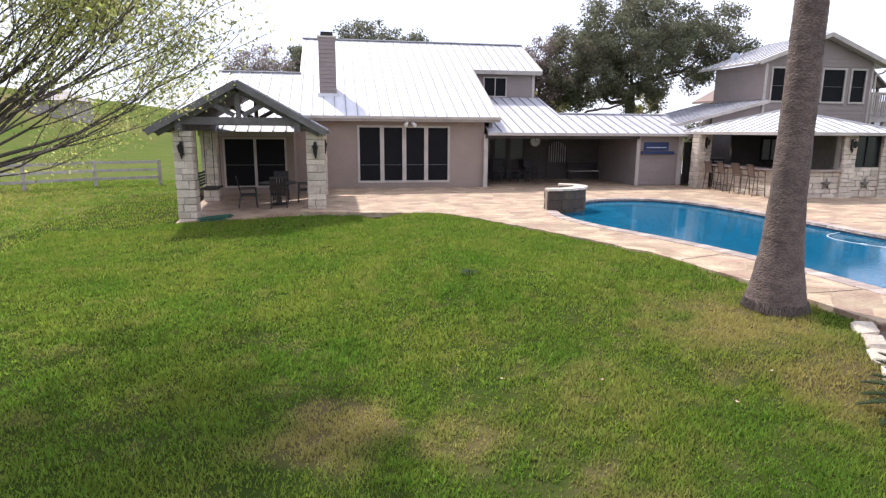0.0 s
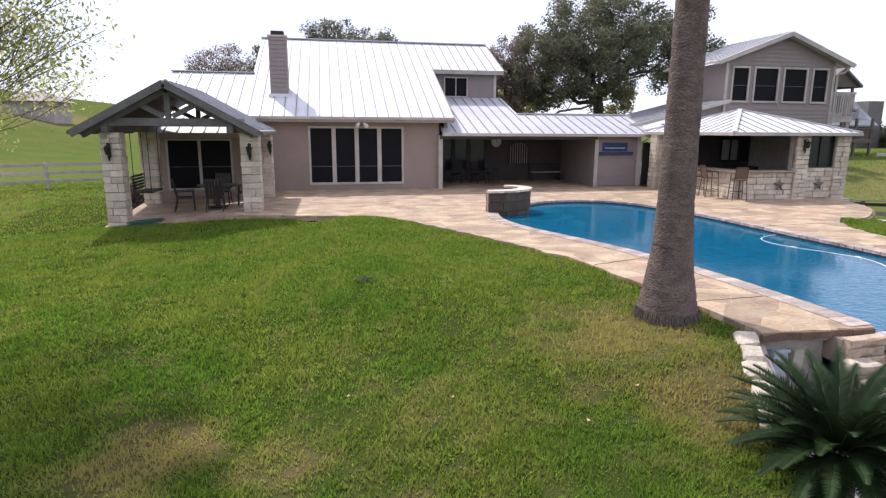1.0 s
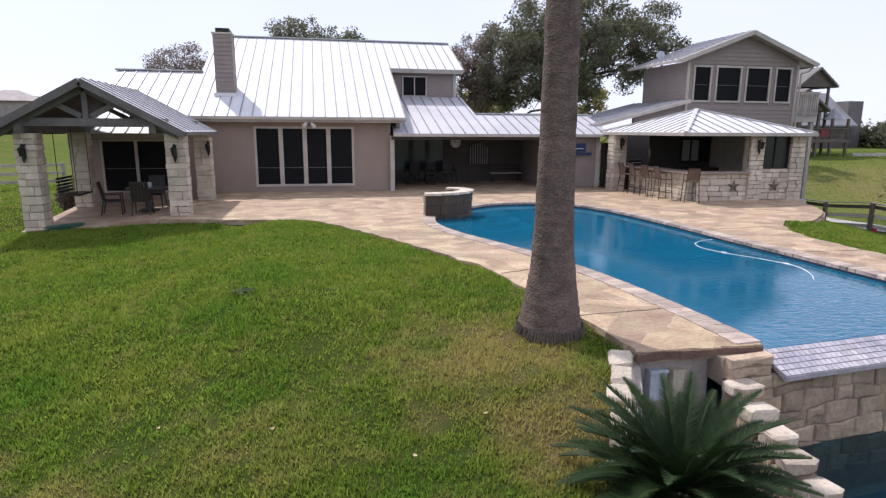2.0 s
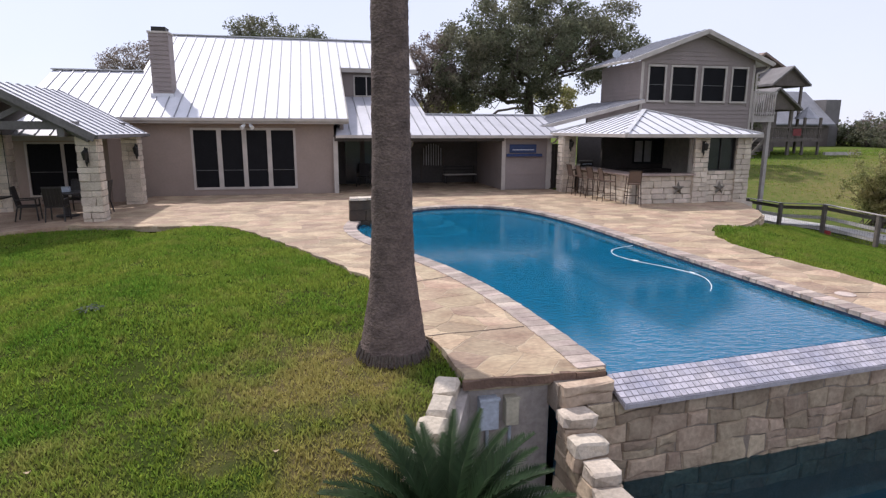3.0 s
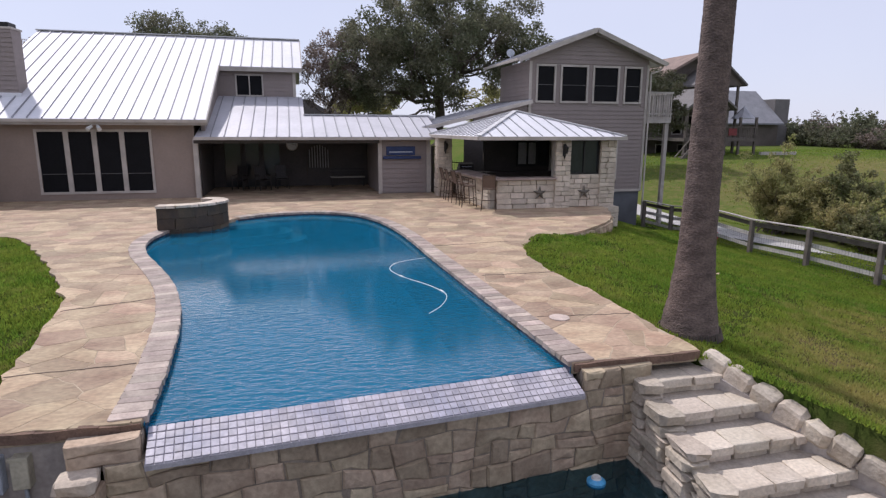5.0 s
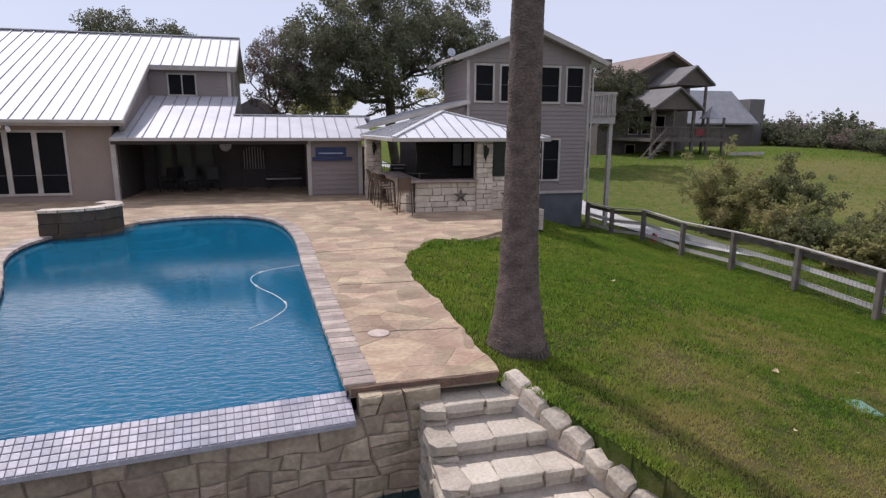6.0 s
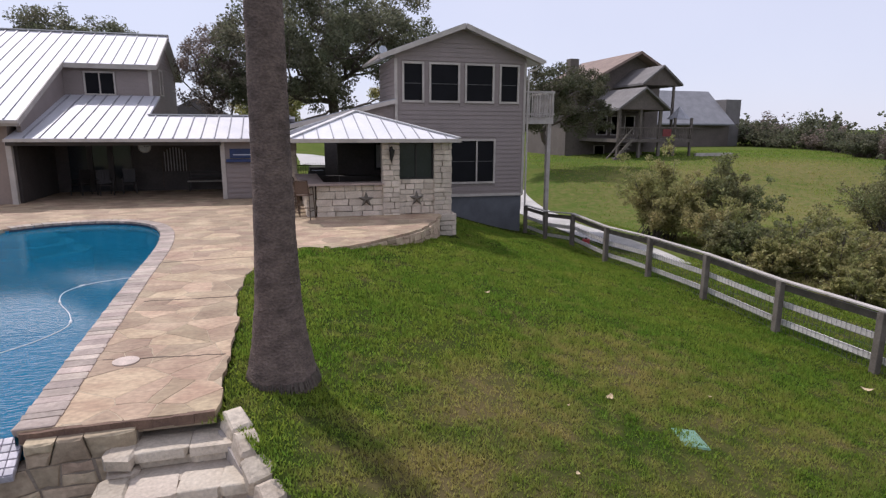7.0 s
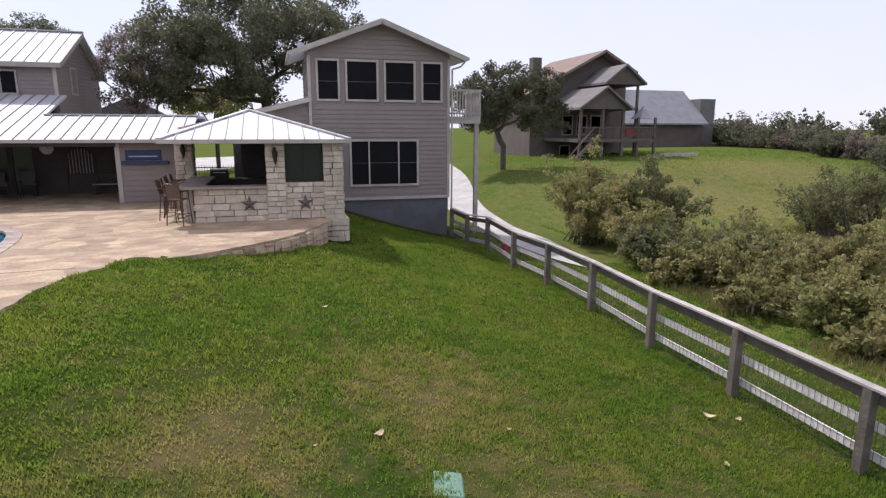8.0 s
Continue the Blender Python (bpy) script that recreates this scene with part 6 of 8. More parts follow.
def grow(bm, tips, p, d, length, r, depth, rnd, spread=0.6, up=0.25, shrink=0.74, forks=(2, 3), minr=0.012, leafy=2):
    """Limbs that fork and taper; collects the tips."""
    steps = 3
    for i in range(steps):
        d = (d + Vector((rnd.uniform(-0.16, 0.16), rnd.uniform(-0.16, 0.16), rnd.uniform(-0.06, 0.14)))).normalized()
        q = p + d * (length / steps)
        r2 = max(minr, r * 0.9)
        tube(bm, p, q, r, r2, seg=6 if r > 0.04 else 4, cap=False)
        p, r = q, r2
        if depth <= leafy:
            tips.append(tuple(p))
    if depth == 0:
        tips.append(tuple(p))
        return
    for k in range(rnd.randint(*forks)):
        nd = (d + Vector((rnd.uniform(-1, 1) * spread, rnd.uniform(-1, 1) * spread, rnd.uniform(-0.3, 0.6) * spread + up * 0.3))).normalized()
        grow(bm, tips, p, nd, length * rnd.uniform(0.65, 0.9) * shrink / 0.74, r * rnd.uniform(0.6, 0.8), depth - 1, rnd, spread, up, shrink, forks, minr, leafy)


def tree(name, label, at, stems, length, radius, depth, leaves, size, clump, leafmat, seed, spread=0.65, up=0.3, flat=0.75, group="", forks=(2, 3), shrink=0.74, fork=0.0, leafy=2, minr=0.012):
    rnd = random.Random(seed)
    t = thing(name, label, "tree", at, group=group)
    bm, tips = bmesh.new(), []
    base = Vector(at) + Vector((0, 0, fork))
    if fork:
        tube(bm, Vector(at) - Vector((0, 0, 0.2)), base, radius * 1.5, radius * 1.2, seg=10)
    for s in stems:
        grow(bm, tips, base, Vector(s).normalized(), length, radius, depth, rnd, spread, up, shrink, forks, minr, leafy)
    part("trunk", bm, M["bark"], t, smooth=True)
    V = leaf_cloud(tips, [clump * rnd.uniform(0.5, 1.3) for _ in tips], leaves, size, seed, flat)
    ob = new("crown", tri_soup("crown", V, M[leafmat], 4))
    hang(ob, t)
    return t


def shrub(label, x, y, w, h, leaves, seed, leafmat="shrub", size=0.07, group="shrubs beyond the fence"):
    """Arching stems from one root, each with small tufts of leaves along its outer half."""
    rnd = random.Random(seed)
    z0 = float(lawn(x, y))
    t = thing("shrub", label, "shrub", (x, y, z0), group=group)
    bm = bmesh.new()
    cs, rs = [], []
    m = min(w, h)
    lobes = [(rnd.uniform(0, 6.28), rnd.uniform(0.25, 0.75), rnd.uniform(0.7, 1.15)) for _ in range(5)]
    for i in range(60):
        la, lq, lh = lobes[i % 5]
        a, q = la + rnd.uniform(-0.9, 0.9), min(1.0, lq + rnd.uniform(-0.35, 0.35))
        top = h * lh * rnd.uniform(0.45, 1.0) * (1.08 - 0.5 * q * q)
        root = Vector((x + rnd.uniform(-0.25, 0.25) * w, y + rnd.uniform(-0.25, 0.25) * w, z0 - 0.1))
        tip = Vector((x + math.cos(a) * w * q, y + math.sin(a) * w * q, z0 + top))
        knee = root.lerp(tip, 0.5) + Vector((rnd.uniform(-0.1, 0.1) * w, rnd.uniform(-0.1, 0.1) * w, 0.12 * h))
        line = [root.lerp(knee, f) * (1 - f) + knee.lerp(tip, f) * f for f in (0.0, 0.25, 0.5, 0.75, 1.0)]
        for k, (p, r) in enumerate(zip(line, line[1:])):
            tube(bm, p, r, 0.03 - 0.006 * k, 0.024 - 0.006 * k, seg=4, cap=False)
        for f in (0.4, 0.55, 0.7, 0.85, 1.0):
            c = root.lerp(knee, f) * (1 - f) + knee.lerp(tip, f) * f
            cs.append(tuple(c + Vector([rnd.uniform(-0.07, 0.07) * m for _ in range(3)])))
            rs.append(rnd.uniform(0.05, 0.15) * m * (1.25 - 0.45 * f))
    part("stem", bm, M["bark"], t)
    ob = new("foliage", tri_soup("foliage", leaf_cloud(cs, rs, leaves, size, seed, 0.9), M[leafmat], 4))
    hang(ob, t)


def canopy(bm, rs, base, fork, lobes, count, tip_r, hole):
    """Limbs that reach for points spread unevenly through the lobes of a crown; returns the twig ends."""
    vol = np.array([q[3] * q[4] * q[5] for q in lobes])
    pts = []
    shift = rs.uniform(0, 50)
    while len(pts) < count:
        q = lobes[rs.choice(len(lobes), p=vol / vol.sum())]
        d = rs.normal(size=3)
        d /= np.linalg.norm(d)
        p = np.array(q[:3]) + d * np.array(q[3:]) * rs.uniform(0, 1) ** 0.42
        if noise.noise((p[0] * 0.55 + shift, p[1] * 0.55, p[2] * 0.7)) > hole:
            pts.append(p)
    fork = np.array(fork, float)
    pts.sort(key=lambda p: float(np.linalg.norm(p - fork)))
    base = np.array(base, float)
    nodes = [base, base * 0.5 + fork * 0.5 + rs.uniform(-0.06, 0.06, 3), fork]
    parent, run = [-1, 0, 1], [9.0, 9.0, 0.0]
    tips = []
    for p in pts:
        N = np.array(nodes)
        d = np.linalg.norm(N - p, axis=1)
        k = int(np.argmin(d + 0.32 * np.array(run)))
        n = max(1, int(d[k] / 0.55))
        a, span = nodes[k], d[k]
        for i in range(1, n + 1):
            f = i / n
            c = a + (p - a) * f + (rs.uniform(-0.13, 0.13, 3) if i < n else 0) + np.array([0, 0, 0.12 * span * f * (1 - f)])
            nodes.append(c)
            parent.append(k)
            run.append(run[k] + span / n)
            k = len(nodes) - 1
        tips.append(k)
    load = [0] * len(nodes)
    for k in tips:
        load[k] += 1
    for k in range(len(nodes) - 1, 0, -1):
        load[parent[k]] += load[k]
    for k in range(1, len(nodes)):
        r = tip_r * load[k] ** 0.5
        tube(bm, Vector(nodes[parent[k]]), Vector(nodes[k]), min(r * 1.12, tip_r * load[parent[k]] ** 0.5), r, seg=8 if r > 0.08 else 5 if r > 0.03 else 3, cap=False)
    return [tuple(nodes[k]) for k in range(len(nodes)) if 0 < load[k] <= 2]


def canopy_tree(name, label, at, fork, lobes, count, leaves, size, clump, leafmat, seed, tip_r=0.014, hole=-0.18, group=""):
    rs = np.random.RandomState(seed)
    t = thing(name, label, "tree", at, group=group)
    bm = bmesh.new()
    tips = canopy(bm, rs, at, fork, lobes, count, tip_r, hole)
    part("trunk", bm, M["bark"], t, smooth=True)
    V = leaf_cloud(tips, clump * rs.uniform(0.5, 1.35, len(tips)), leaves, size, seed, 0.8)
    hang(new("crown", tri_soup("crown", V, M[leafmat], 4)), t)
    return t


canopy_tree("oak_tree", "large spreading live oak behind the roofs", (19.7, 39.4, -0.4), (19.1, 38.7, 2.7), [(18.4, 36.6, 7.3, 5.2, 4.4, 3.0), (14.9, 36.2, 6.0, 2.7, 2.6, 2.3), (22.2, 34.2, 7.8, 2.3, 2.0, 1.6), (17.2, 37.0, 4.9, 3.6, 3.0, 1.3)], 800, 78000, 0.078, 0.62, "oak", 3, 0.011, -0.18)
canopy_tree("bare_tree", "grey half-bare tree beside the oak", (12.9, 37.6, -0.4), (12.7, 37.4, 2.0), [(12.5, 37.0, 5.4, 1.7, 1.6, 2.6)], 260, 13000, 0.06, 0.4, "bare", 5, 0.009, -0.5)
canopy_tree("backyard_tree", "olive-green tree rising behind the roof ridge", (3.6, 46.0, -0.3), (3.6, 46.0, 3.0), [(3.0, 46.0, 8.0, 3.0, 2.5, 1.9), (6.2, 46.0, 7.6, 1.9, 2.0, 1.7)], 190, 15000, 0.085, 0.6, "oak", 7, 0.014, -0.3)
canopy_tree("backyard_tree", "grey half-bare tree rising behind the low roof", (-4.2, 43.0, -0.3), (-4.2, 43.0, 2.5), [(-4.4, 43.0, 5.9, 2.6, 2.2, 1.8)], 240, 9000, 0.06, 0.4, "bare", 8, 0.010, -0.5)
canopy_tree("backyard_tree", "dark tree behind the chimney", (-0.6, 44.5, -0.3), (-0.6, 44.5, 3.0), [(-1.0, 44.5, 6.2, 1.9, 2.0, 1.9)], 120, 12000, 0.1, 0.55, "oak", 9)
canopy_tree("backyard_tree", "low bright green tree behind the breezeway", (15.6, 46.0, -0.3), (15.6, 46.0, 1.6), [(15.6, 46.0, 4.0, 2.6, 2.0, 1.5), (24.0, 47.0, 4.6, 2.2, 2.0, 1.4)], 110, 12000, 0.1, 0.6, "shrub", 10)
canopy_tree("neighbour_tree", "rounded dark green tree before the neighbour's house", (36.6, 46.3, -0.7), (36.6, 46.3, 1.4), [(37.2, 46.3, 5.2, 4.5, 3.5, 2.7), (34.6, 46.0, 4.4, 2.7, 2.4, 2.0), (40.2, 46.0, 3.6, 1.9, 1.8, 1.3)], 380, 36000, 0.09, 0.62, "oakdark", 12, 0.012, -0.2)
lawn_tree = tree("lawn_tree", "sparse spring tree with long yellow-green branches", (-5.7, 9.2, -0.75), [(1, -0.1, 0.35), (1, 0.1, 0.6), (0.9, -0.3, 0.85), (0.8, 0.5, 0.25), (1, -0.2, 0.15), (0.5, 0.7, 0.9), (-0.5, 0.2, 1), (0.9, 0.15, 0.95), (0.5, 1, 0.45), (0.7, 0.9, 0.65), (0.2, 1, 0.8), (0.75, 0.7, 0.3), (0.9, 0.6, 0.02), (0.6, 0.9, 0.05), (0.5, 0.3, 1.6), (0.3, 0.5, 1.4), (0.8, 0.2, 1.5), (0.6, 0.5, 1.8), (0.9, 0.1, 1.9)], 1.42, 0.045, 4, 46000, 0.027, 0.42, "spring", 14, spread=0.42, up=0.0, flat=0.7, shrink=0.78, fork=2.3, minr=0.004)


def high_crown(t):
    """The upper crown of the lawn tree, which shades the grass below."""
    rs = np.random.RandomState(23)
    bm = bmesh.new()
    tips = canopy(bm, rs, (-5.6, 9.3, 1.6), (-4.6, 10.2, 3.6), [(-3.9, 11.3, 5.9, 2.5, 2.3, 1.0), (-5.8, 10.2, 6.2, 2.2, 2.2, 1.3)], 230, 0.006, -0.25)
    part("limb", bm, M["bark"], t, smooth=True)
    V = leaf_cloud(tips, 0.42 * rs.uniform(0.5, 1.3, len(tips)), 60000, 0.045, 24, 0.8)
    hang(new("crown", tri_soup("crown", V, M["spring"], 4)), t)


high_crown(lawn_tree)

# ---------- palms ----------


def palm(label, x, y, z0, seed, lean):
    rnd = random.Random(seed)
    t = thing("palm_tree", label, "palm tree", (x, y, z0), group="palms by the pool")
    prof = [(-0.15, 0.47), (0.0, 0.46), (0.12, 0.43), (0.3, 0.40), (0.6, 0.345), (1.0, 0.295), (1.6, 0.262), (2.4, 0.245), (3.4, 0.232), (4.6, 0.22), (6.2, 0.205), (8.0, 0.19)]
    prof = [(q, 0.92 * r) for q, r in prof]
    zs, rr = [], []
    z = -0.15
    while z < 8.0:
        for (za, ra), (zb, rb) in zip(prof, prof[1:]):
            if za <= z <= zb:
                rr.append(ra + (rb - ra) * (z - za) / (zb - za))
        zs.append(z)
        z += 0.035
    bm = bmesh.new()
    seg = 40
    rings = []
    for i, (z, r) in enumerate(zip(zs, rr)):
        rings.append([bm.verts.new((x + lean * max(0, z) + r * (1 + 0.009 * math.sin(i * 2.1) + 0.04 * noise.noise(Vector((math.cos(6.283 * k / seg) * 2.2, math.sin(6.283 * k / seg) * 2.2, z * 3 + seed))) + 0.012 * rnd.uniform(-1, 1)) * math.cos(2 * math.pi * k / seg), y + r * (1 + 0.009 * math.sin(i * 2.1) + 0.04 * noise.noise(Vector((math.cos(6.283 * k / seg) * 2.2, math.sin(6.283 * k / seg) * 2.2, z * 3 + seed)))) * math.sin(2 * math.pi * k / seg), z0 + z)) for k in range(seg)])
    for a, b in zip(rings, rings[1:]):
        for k in range(seg):
            bm.faces.new((a[k], a[(k + 1) % seg], b[(k + 1) % seg], b[k]))
    bm.faces.new(rings[-1])
    part("trunk", bm, M["bark_palm"], t, smooth=True)
    bm = bmesh.new()
    for k in range(90):
        a = 2 * math.pi * k / 90 + rnd.uniform(-0.03, 0.03)
        r = 0.415
        tube(bm, (x + r * math.cos(a), y + r * math.sin(a), z0 + rnd.uniform(0.05, 0.1)), (x + (r + 0.05) * math.cos(a), y + (r + 0.05) * math.sin(a), z0 - 0.04), 0.014, 0.006, seg=4)
    part("root_fringe", bm, M["bark"], t, "fringe of short dry roots")


palm("tall grey-brown palm trunk flared at its base", 6.53, 9.12, -0.07, 1, 0.0)
palm("tall grey-brown palm trunk beside the stone steps", 15.78, 9.32, -0.18, 2, 0.002)


def sago(x, y, z0):
    t = thing("sago_palm", "dark green sago palm with stiff arching fronds", "sago palm", (x, y, z0))
    rnd = random.Random(2)
    part("trunk", tube(bmesh.new(), (x, y, z0), (x, y, z0 + 1.03), 0.2, 0.17, seg=14), M["bark"], t)
    for k in range(92):
        a = 2.399 * k
        el = 1.38 - 1.6 * (k / 92)
        L = rnd.uniform(0.9, 1.06)
        pts, p, e = [], Vector((x + 0.1 * math.cos(a), y + 0.1 * math.sin(a), z0 + 1.03)), el
        n = 64
        for i in range(n + 1):
            pts.append(p.copy())
            p = p + Vector((math.cos(a) * math.cos(e), math.sin(a) * math.cos(e), math.sin(e))) * (L / n)
            e -= 0.0135
        V = []
        side = Vector((-math.sin(a), math.cos(a), 0))
        for i in range(4, n):
            d = (pts[i + 1] - pts[i - 1]).normalized()
            upv = side.cross(d)
            if upv.z < 0:
                upv = -upv
            w = 0.12 * math.sin(math.pi * min(1, (i / n) ** 0.75 * 0.9 + 0.08)) + 0.015
            for s in (-1, 1):
                q = pts[i] + side * (s * w) + d * w * 0.85 + upv * w * rnd.uniform(0.25, 0.5)
                h = d * 0.0115
                V += [pts[i] - h, pts[i] + h, q]
        ob = new("frond", tri_soup("frond", np.array([tuple(v) for v in V]), M["sago"]))
        hang(ob, t)
        part("midrib", pipe(bmesh.new(), pts[::16], 0.006, seg=4), M["shrubstem"], ob)


M["shrubstem"] = mat("green_stem", (0.055, 0.075, 0.028), rough=0.6)
sago(6.5, 6.1, -1.5)

# ---------- right-hand fence, shrubs, drive ----------


def make_fence():
    f = thing("board_fence", "weathered timber rail fence with wire mesh", "fence", (27.0, 15.0, -1.9))
    ys = [0.8, 3.3, 5.75, 8.2, 10.65, 13.1, 15.6, 18.15, 20.7, 23.2, 25.6, 27.75]
    rnd = random.Random(3)

    def px(y):
        return 27.02 + 0.012 * (15 - y)
    for y in ys:
        z = float(lawn(px(y), y))
        part("post", B(px(y) - 0.075, px(y) + 0.075, y - 0.075, y + 0.075, z - 0.2, z + 1.28, bevel=0.012), M["fence"], f)
    for a, b in zip(ys, ys[1:]):
        za, zb = float(lawn(px(a), a)), float(lawn(px(b), b))
        # Pale wood on the cap: its sunlit top is in the colour.
        part("cap_rail", beam(bmesh.new(), (px(a), a, za + 1.3), (px(b), b, zb + 1.3), 0.15, 0.035), M["palefence"], f)
        for hh in (1.12, 0.72, 0.28):
            part("rail", beam(bmesh.new(), (px(a) + 0.1, a, za + hh), (px(b) + 0.1, b, zb + hh), 0.04, 0.15 if hh > 1 else 0.13), M["fence" if hh > 1 else "railboard"], f)
        bm = bmesh.new()
        for hh in (0.05, 0.2, 0.35, 0.5, 0.65, 0.8):
            beam(bm, (px(a) + 0.07, a, za + hh), (px(b) + 0.07, b, zb + hh), 0.005, 0.005)
        n = int((b - a) / 0.11)
        for i in range(n):
            t = i / n
            yy, zz = a + (b - a) * t, za + (zb - za) * t
            beam(bm, (px(yy) + 0.07, yy, zz + 0.03), (px(yy) + 0.0701, yy, zz + 0.85), 0.005, 0.005)
        part("wire_mesh", bm, M["wire"], f)


make_fence()


def sheet(name, line_l, line_r, material, label, category, lift):
    """A strip of ground cover that follows the lawn between two plan lines."""
    bm = bmesh.new()
    prev = None
    for p, q in zip(line_l, line_r):
        row = []
        for i in range(5):
            x, y = p[0] + (q[0] - p[0]) * i / 4, p[1] + (q[1] - p[1]) * i / 4
            row.append(bm.verts.new((x, y, float(lawn(x, y)) + lift)))
        if prev:
            for i in range(4):
                bm.faces.new((prev[i], prev[i + 1], row[i + 1], row[i]))
        prev = row
    return solo(name, bm, material, label, category, kind="structure", smooth=True)


sheet("road", smooth_line([(29.6, 19.5), (29.0, 22), (28.9, 26), (29.1, 31), (29.5, 38), (31, 48), (32, 60)], 6), smooth_line([(29.7, 19.5), (30.2, 22), (30.8, 26), (30.9, 31), (31.8, 38), (34, 48), (35.5, 60)], 6), M["concrete"], "pale concrete driveway beyond the fence", "driveway", 0.03)
sheet("road_rear", smooth_line([(8, 64), (16, 66), (26, 64), (33, 58)], 6), smooth_line([(8, 46), (16, 47), (26, 46), (33, 44)], 6), M["concrete"], "pale concrete drive behind the house", "driveway", 0.03)

SHRUBS = [(32.0, 25.0, 2.7, 3.3), (34.4, 23.6, 2.5, 2.8), (32.4, 21.6, 1.8, 2.2), (35.5, 20.0, 2.3, 1.7), (33.0, 18.0, 2.1, 1.5), (36.2, 16.5, 2.4, 1.5), (33.4, 14.5, 2.1, 1.3), (36.5, 12.5, 2.3, 1.4), (33.2, 11.0, 1.9, 1.2), (43.0, 22.8, 2.8, 2.5), (46.5, 24.2, 2.6, 2.6), (47.5, 20.0, 2.8, 2.4), (35.5, 8.5, 2.2, 1.3), (39.5, 14.0, 2.4, 1.4), (33.5, 6.5, 2.0, 1.2), (39.8, 18.0, 2.0, 1.3), (31.6, 19.6, 1.5, 1.7), (31.9, 16.2, 1.6, 1.6), (32.0, 12.8, 1.5, 1.5), (32.2, 9.2, 1.6, 1.4), (38.0, 10.3, 2.2, 1.6), (42.0, 16.0, 2.6, 1.9), (44.5, 12.0, 2.8, 2.0), (31.3, 14.6, 1.5, 1.0), (31.2, 11.2, 1.5, 1.0), (31.2, 7.6, 1.5, 1.0), (33.9, 16.4, 1.7, 1.2), (33.6, 12.7, 1.6, 1.1), (34.8, 10.0, 1.7, 1.1), (30.9, 17.6, 1.3, 1.2), (33.3, 8.9, 1.6, 1.0), (30.8, 5.2, 1.4, 0.9)]
for k, (x, y, w, h) in enumerate(SHRUBS):
    shrub("loose olive-green wild shrub beyond the fence", x, y, w * 1.1, h * (1.05 if y < 21 else 1.1), 28000 if k < 2 else 9000, 100 + k, ("shrub", "shrub_dark", "shrub")[k % 3] if k not in (9, 10, 11) else "shrub_dark", 0.06)
rnd = random.Random(77)
HEDGE = smooth_line([(66, 104), (78, 96), (84, 82), (81, 64), (72, 46), (66, 34), (62, 20)], 6)
for k, (x, y) in enumerate(HEDGE):
    x, y = x + rnd.uniform(-1.5, 1.5), y + rnd.uniform(-1.5, 1.5)
    near = max(0.5, min(1.0, math.hypot(x - 19, y - 2) / 100))
    shrub("dark green scrub along the far field", x, y, 4.6 * near + rnd.uniform(-0.5, 0.8), 4.3 * near + rnd.uniform(-0.8, 0.5), 3600, 200 + k, "oak" if k % 5 else "bare", 0.17 * near, "far hedge")
for k in range(12):
    x, y = 110 + 14 * k + rnd.uniform(-5, 5), 150 - 7 * k + rnd.uniform(-9, 9)
    shrub("distant dark tree clump near the horizon", x, y, rnd.uniform(6, 10), rnd.uniform(5, 8), 1200, 260 + k, "oak", 0.5, "horizon trees")

# ---------- neighbours ----------


def gable_roof(bm, x0, x1, y0, y1, ze, zr, axis="x", over=0.5, thick=0.2):
    if axis == "x":
        ym = (y0 + y1) / 2
        slab(bm, [(x0 - over, y0 - over, ze), (x1 + over, y0 - over, ze), (x1 + over, ym, zr), (x0 - over, ym, zr)], thick)
        slab(bm, [(x0 - over, ym, zr), (x1 + over, ym, zr), (x1 + over, y1 + over, ze), (x0 - over, y1 + over, ze)], thick)
    else:
        xm = (x0 + x1) / 2
        slab(bm, [(x0 - over, y0 - over, ze), (xm, y0 - over, zr), (xm, y1 + over, zr), (x0 - over, y1 + over, ze)], thick)
        slab(bm, [(xm, y0 - over, zr), (x1 + over, y0 - over, ze), (x1 + over, y1 + over, ze), (xm, y1 + over, zr)], thick)
    return bm


def gable_wall(bm, x0, x1, y, z0, ze, zr, t=0.2):
    pts = [(x0, z0), (x1, z0), (x1, ze), ((x0 + x1) / 2, zr), (x0, ze)]
    a = [bm.verts.new((x, y, z)) for x, z in pts]
    b = [bm.verts.new((x, y + t, z)) for x, z in pts]
    bm.faces.new(a)
    bm.faces.new(b[::-1])
    for i in range(5):
        bm.faces.new((a[i], b[i], b[(i + 1) % 5], a[(i + 1) % 5]))
    return bm


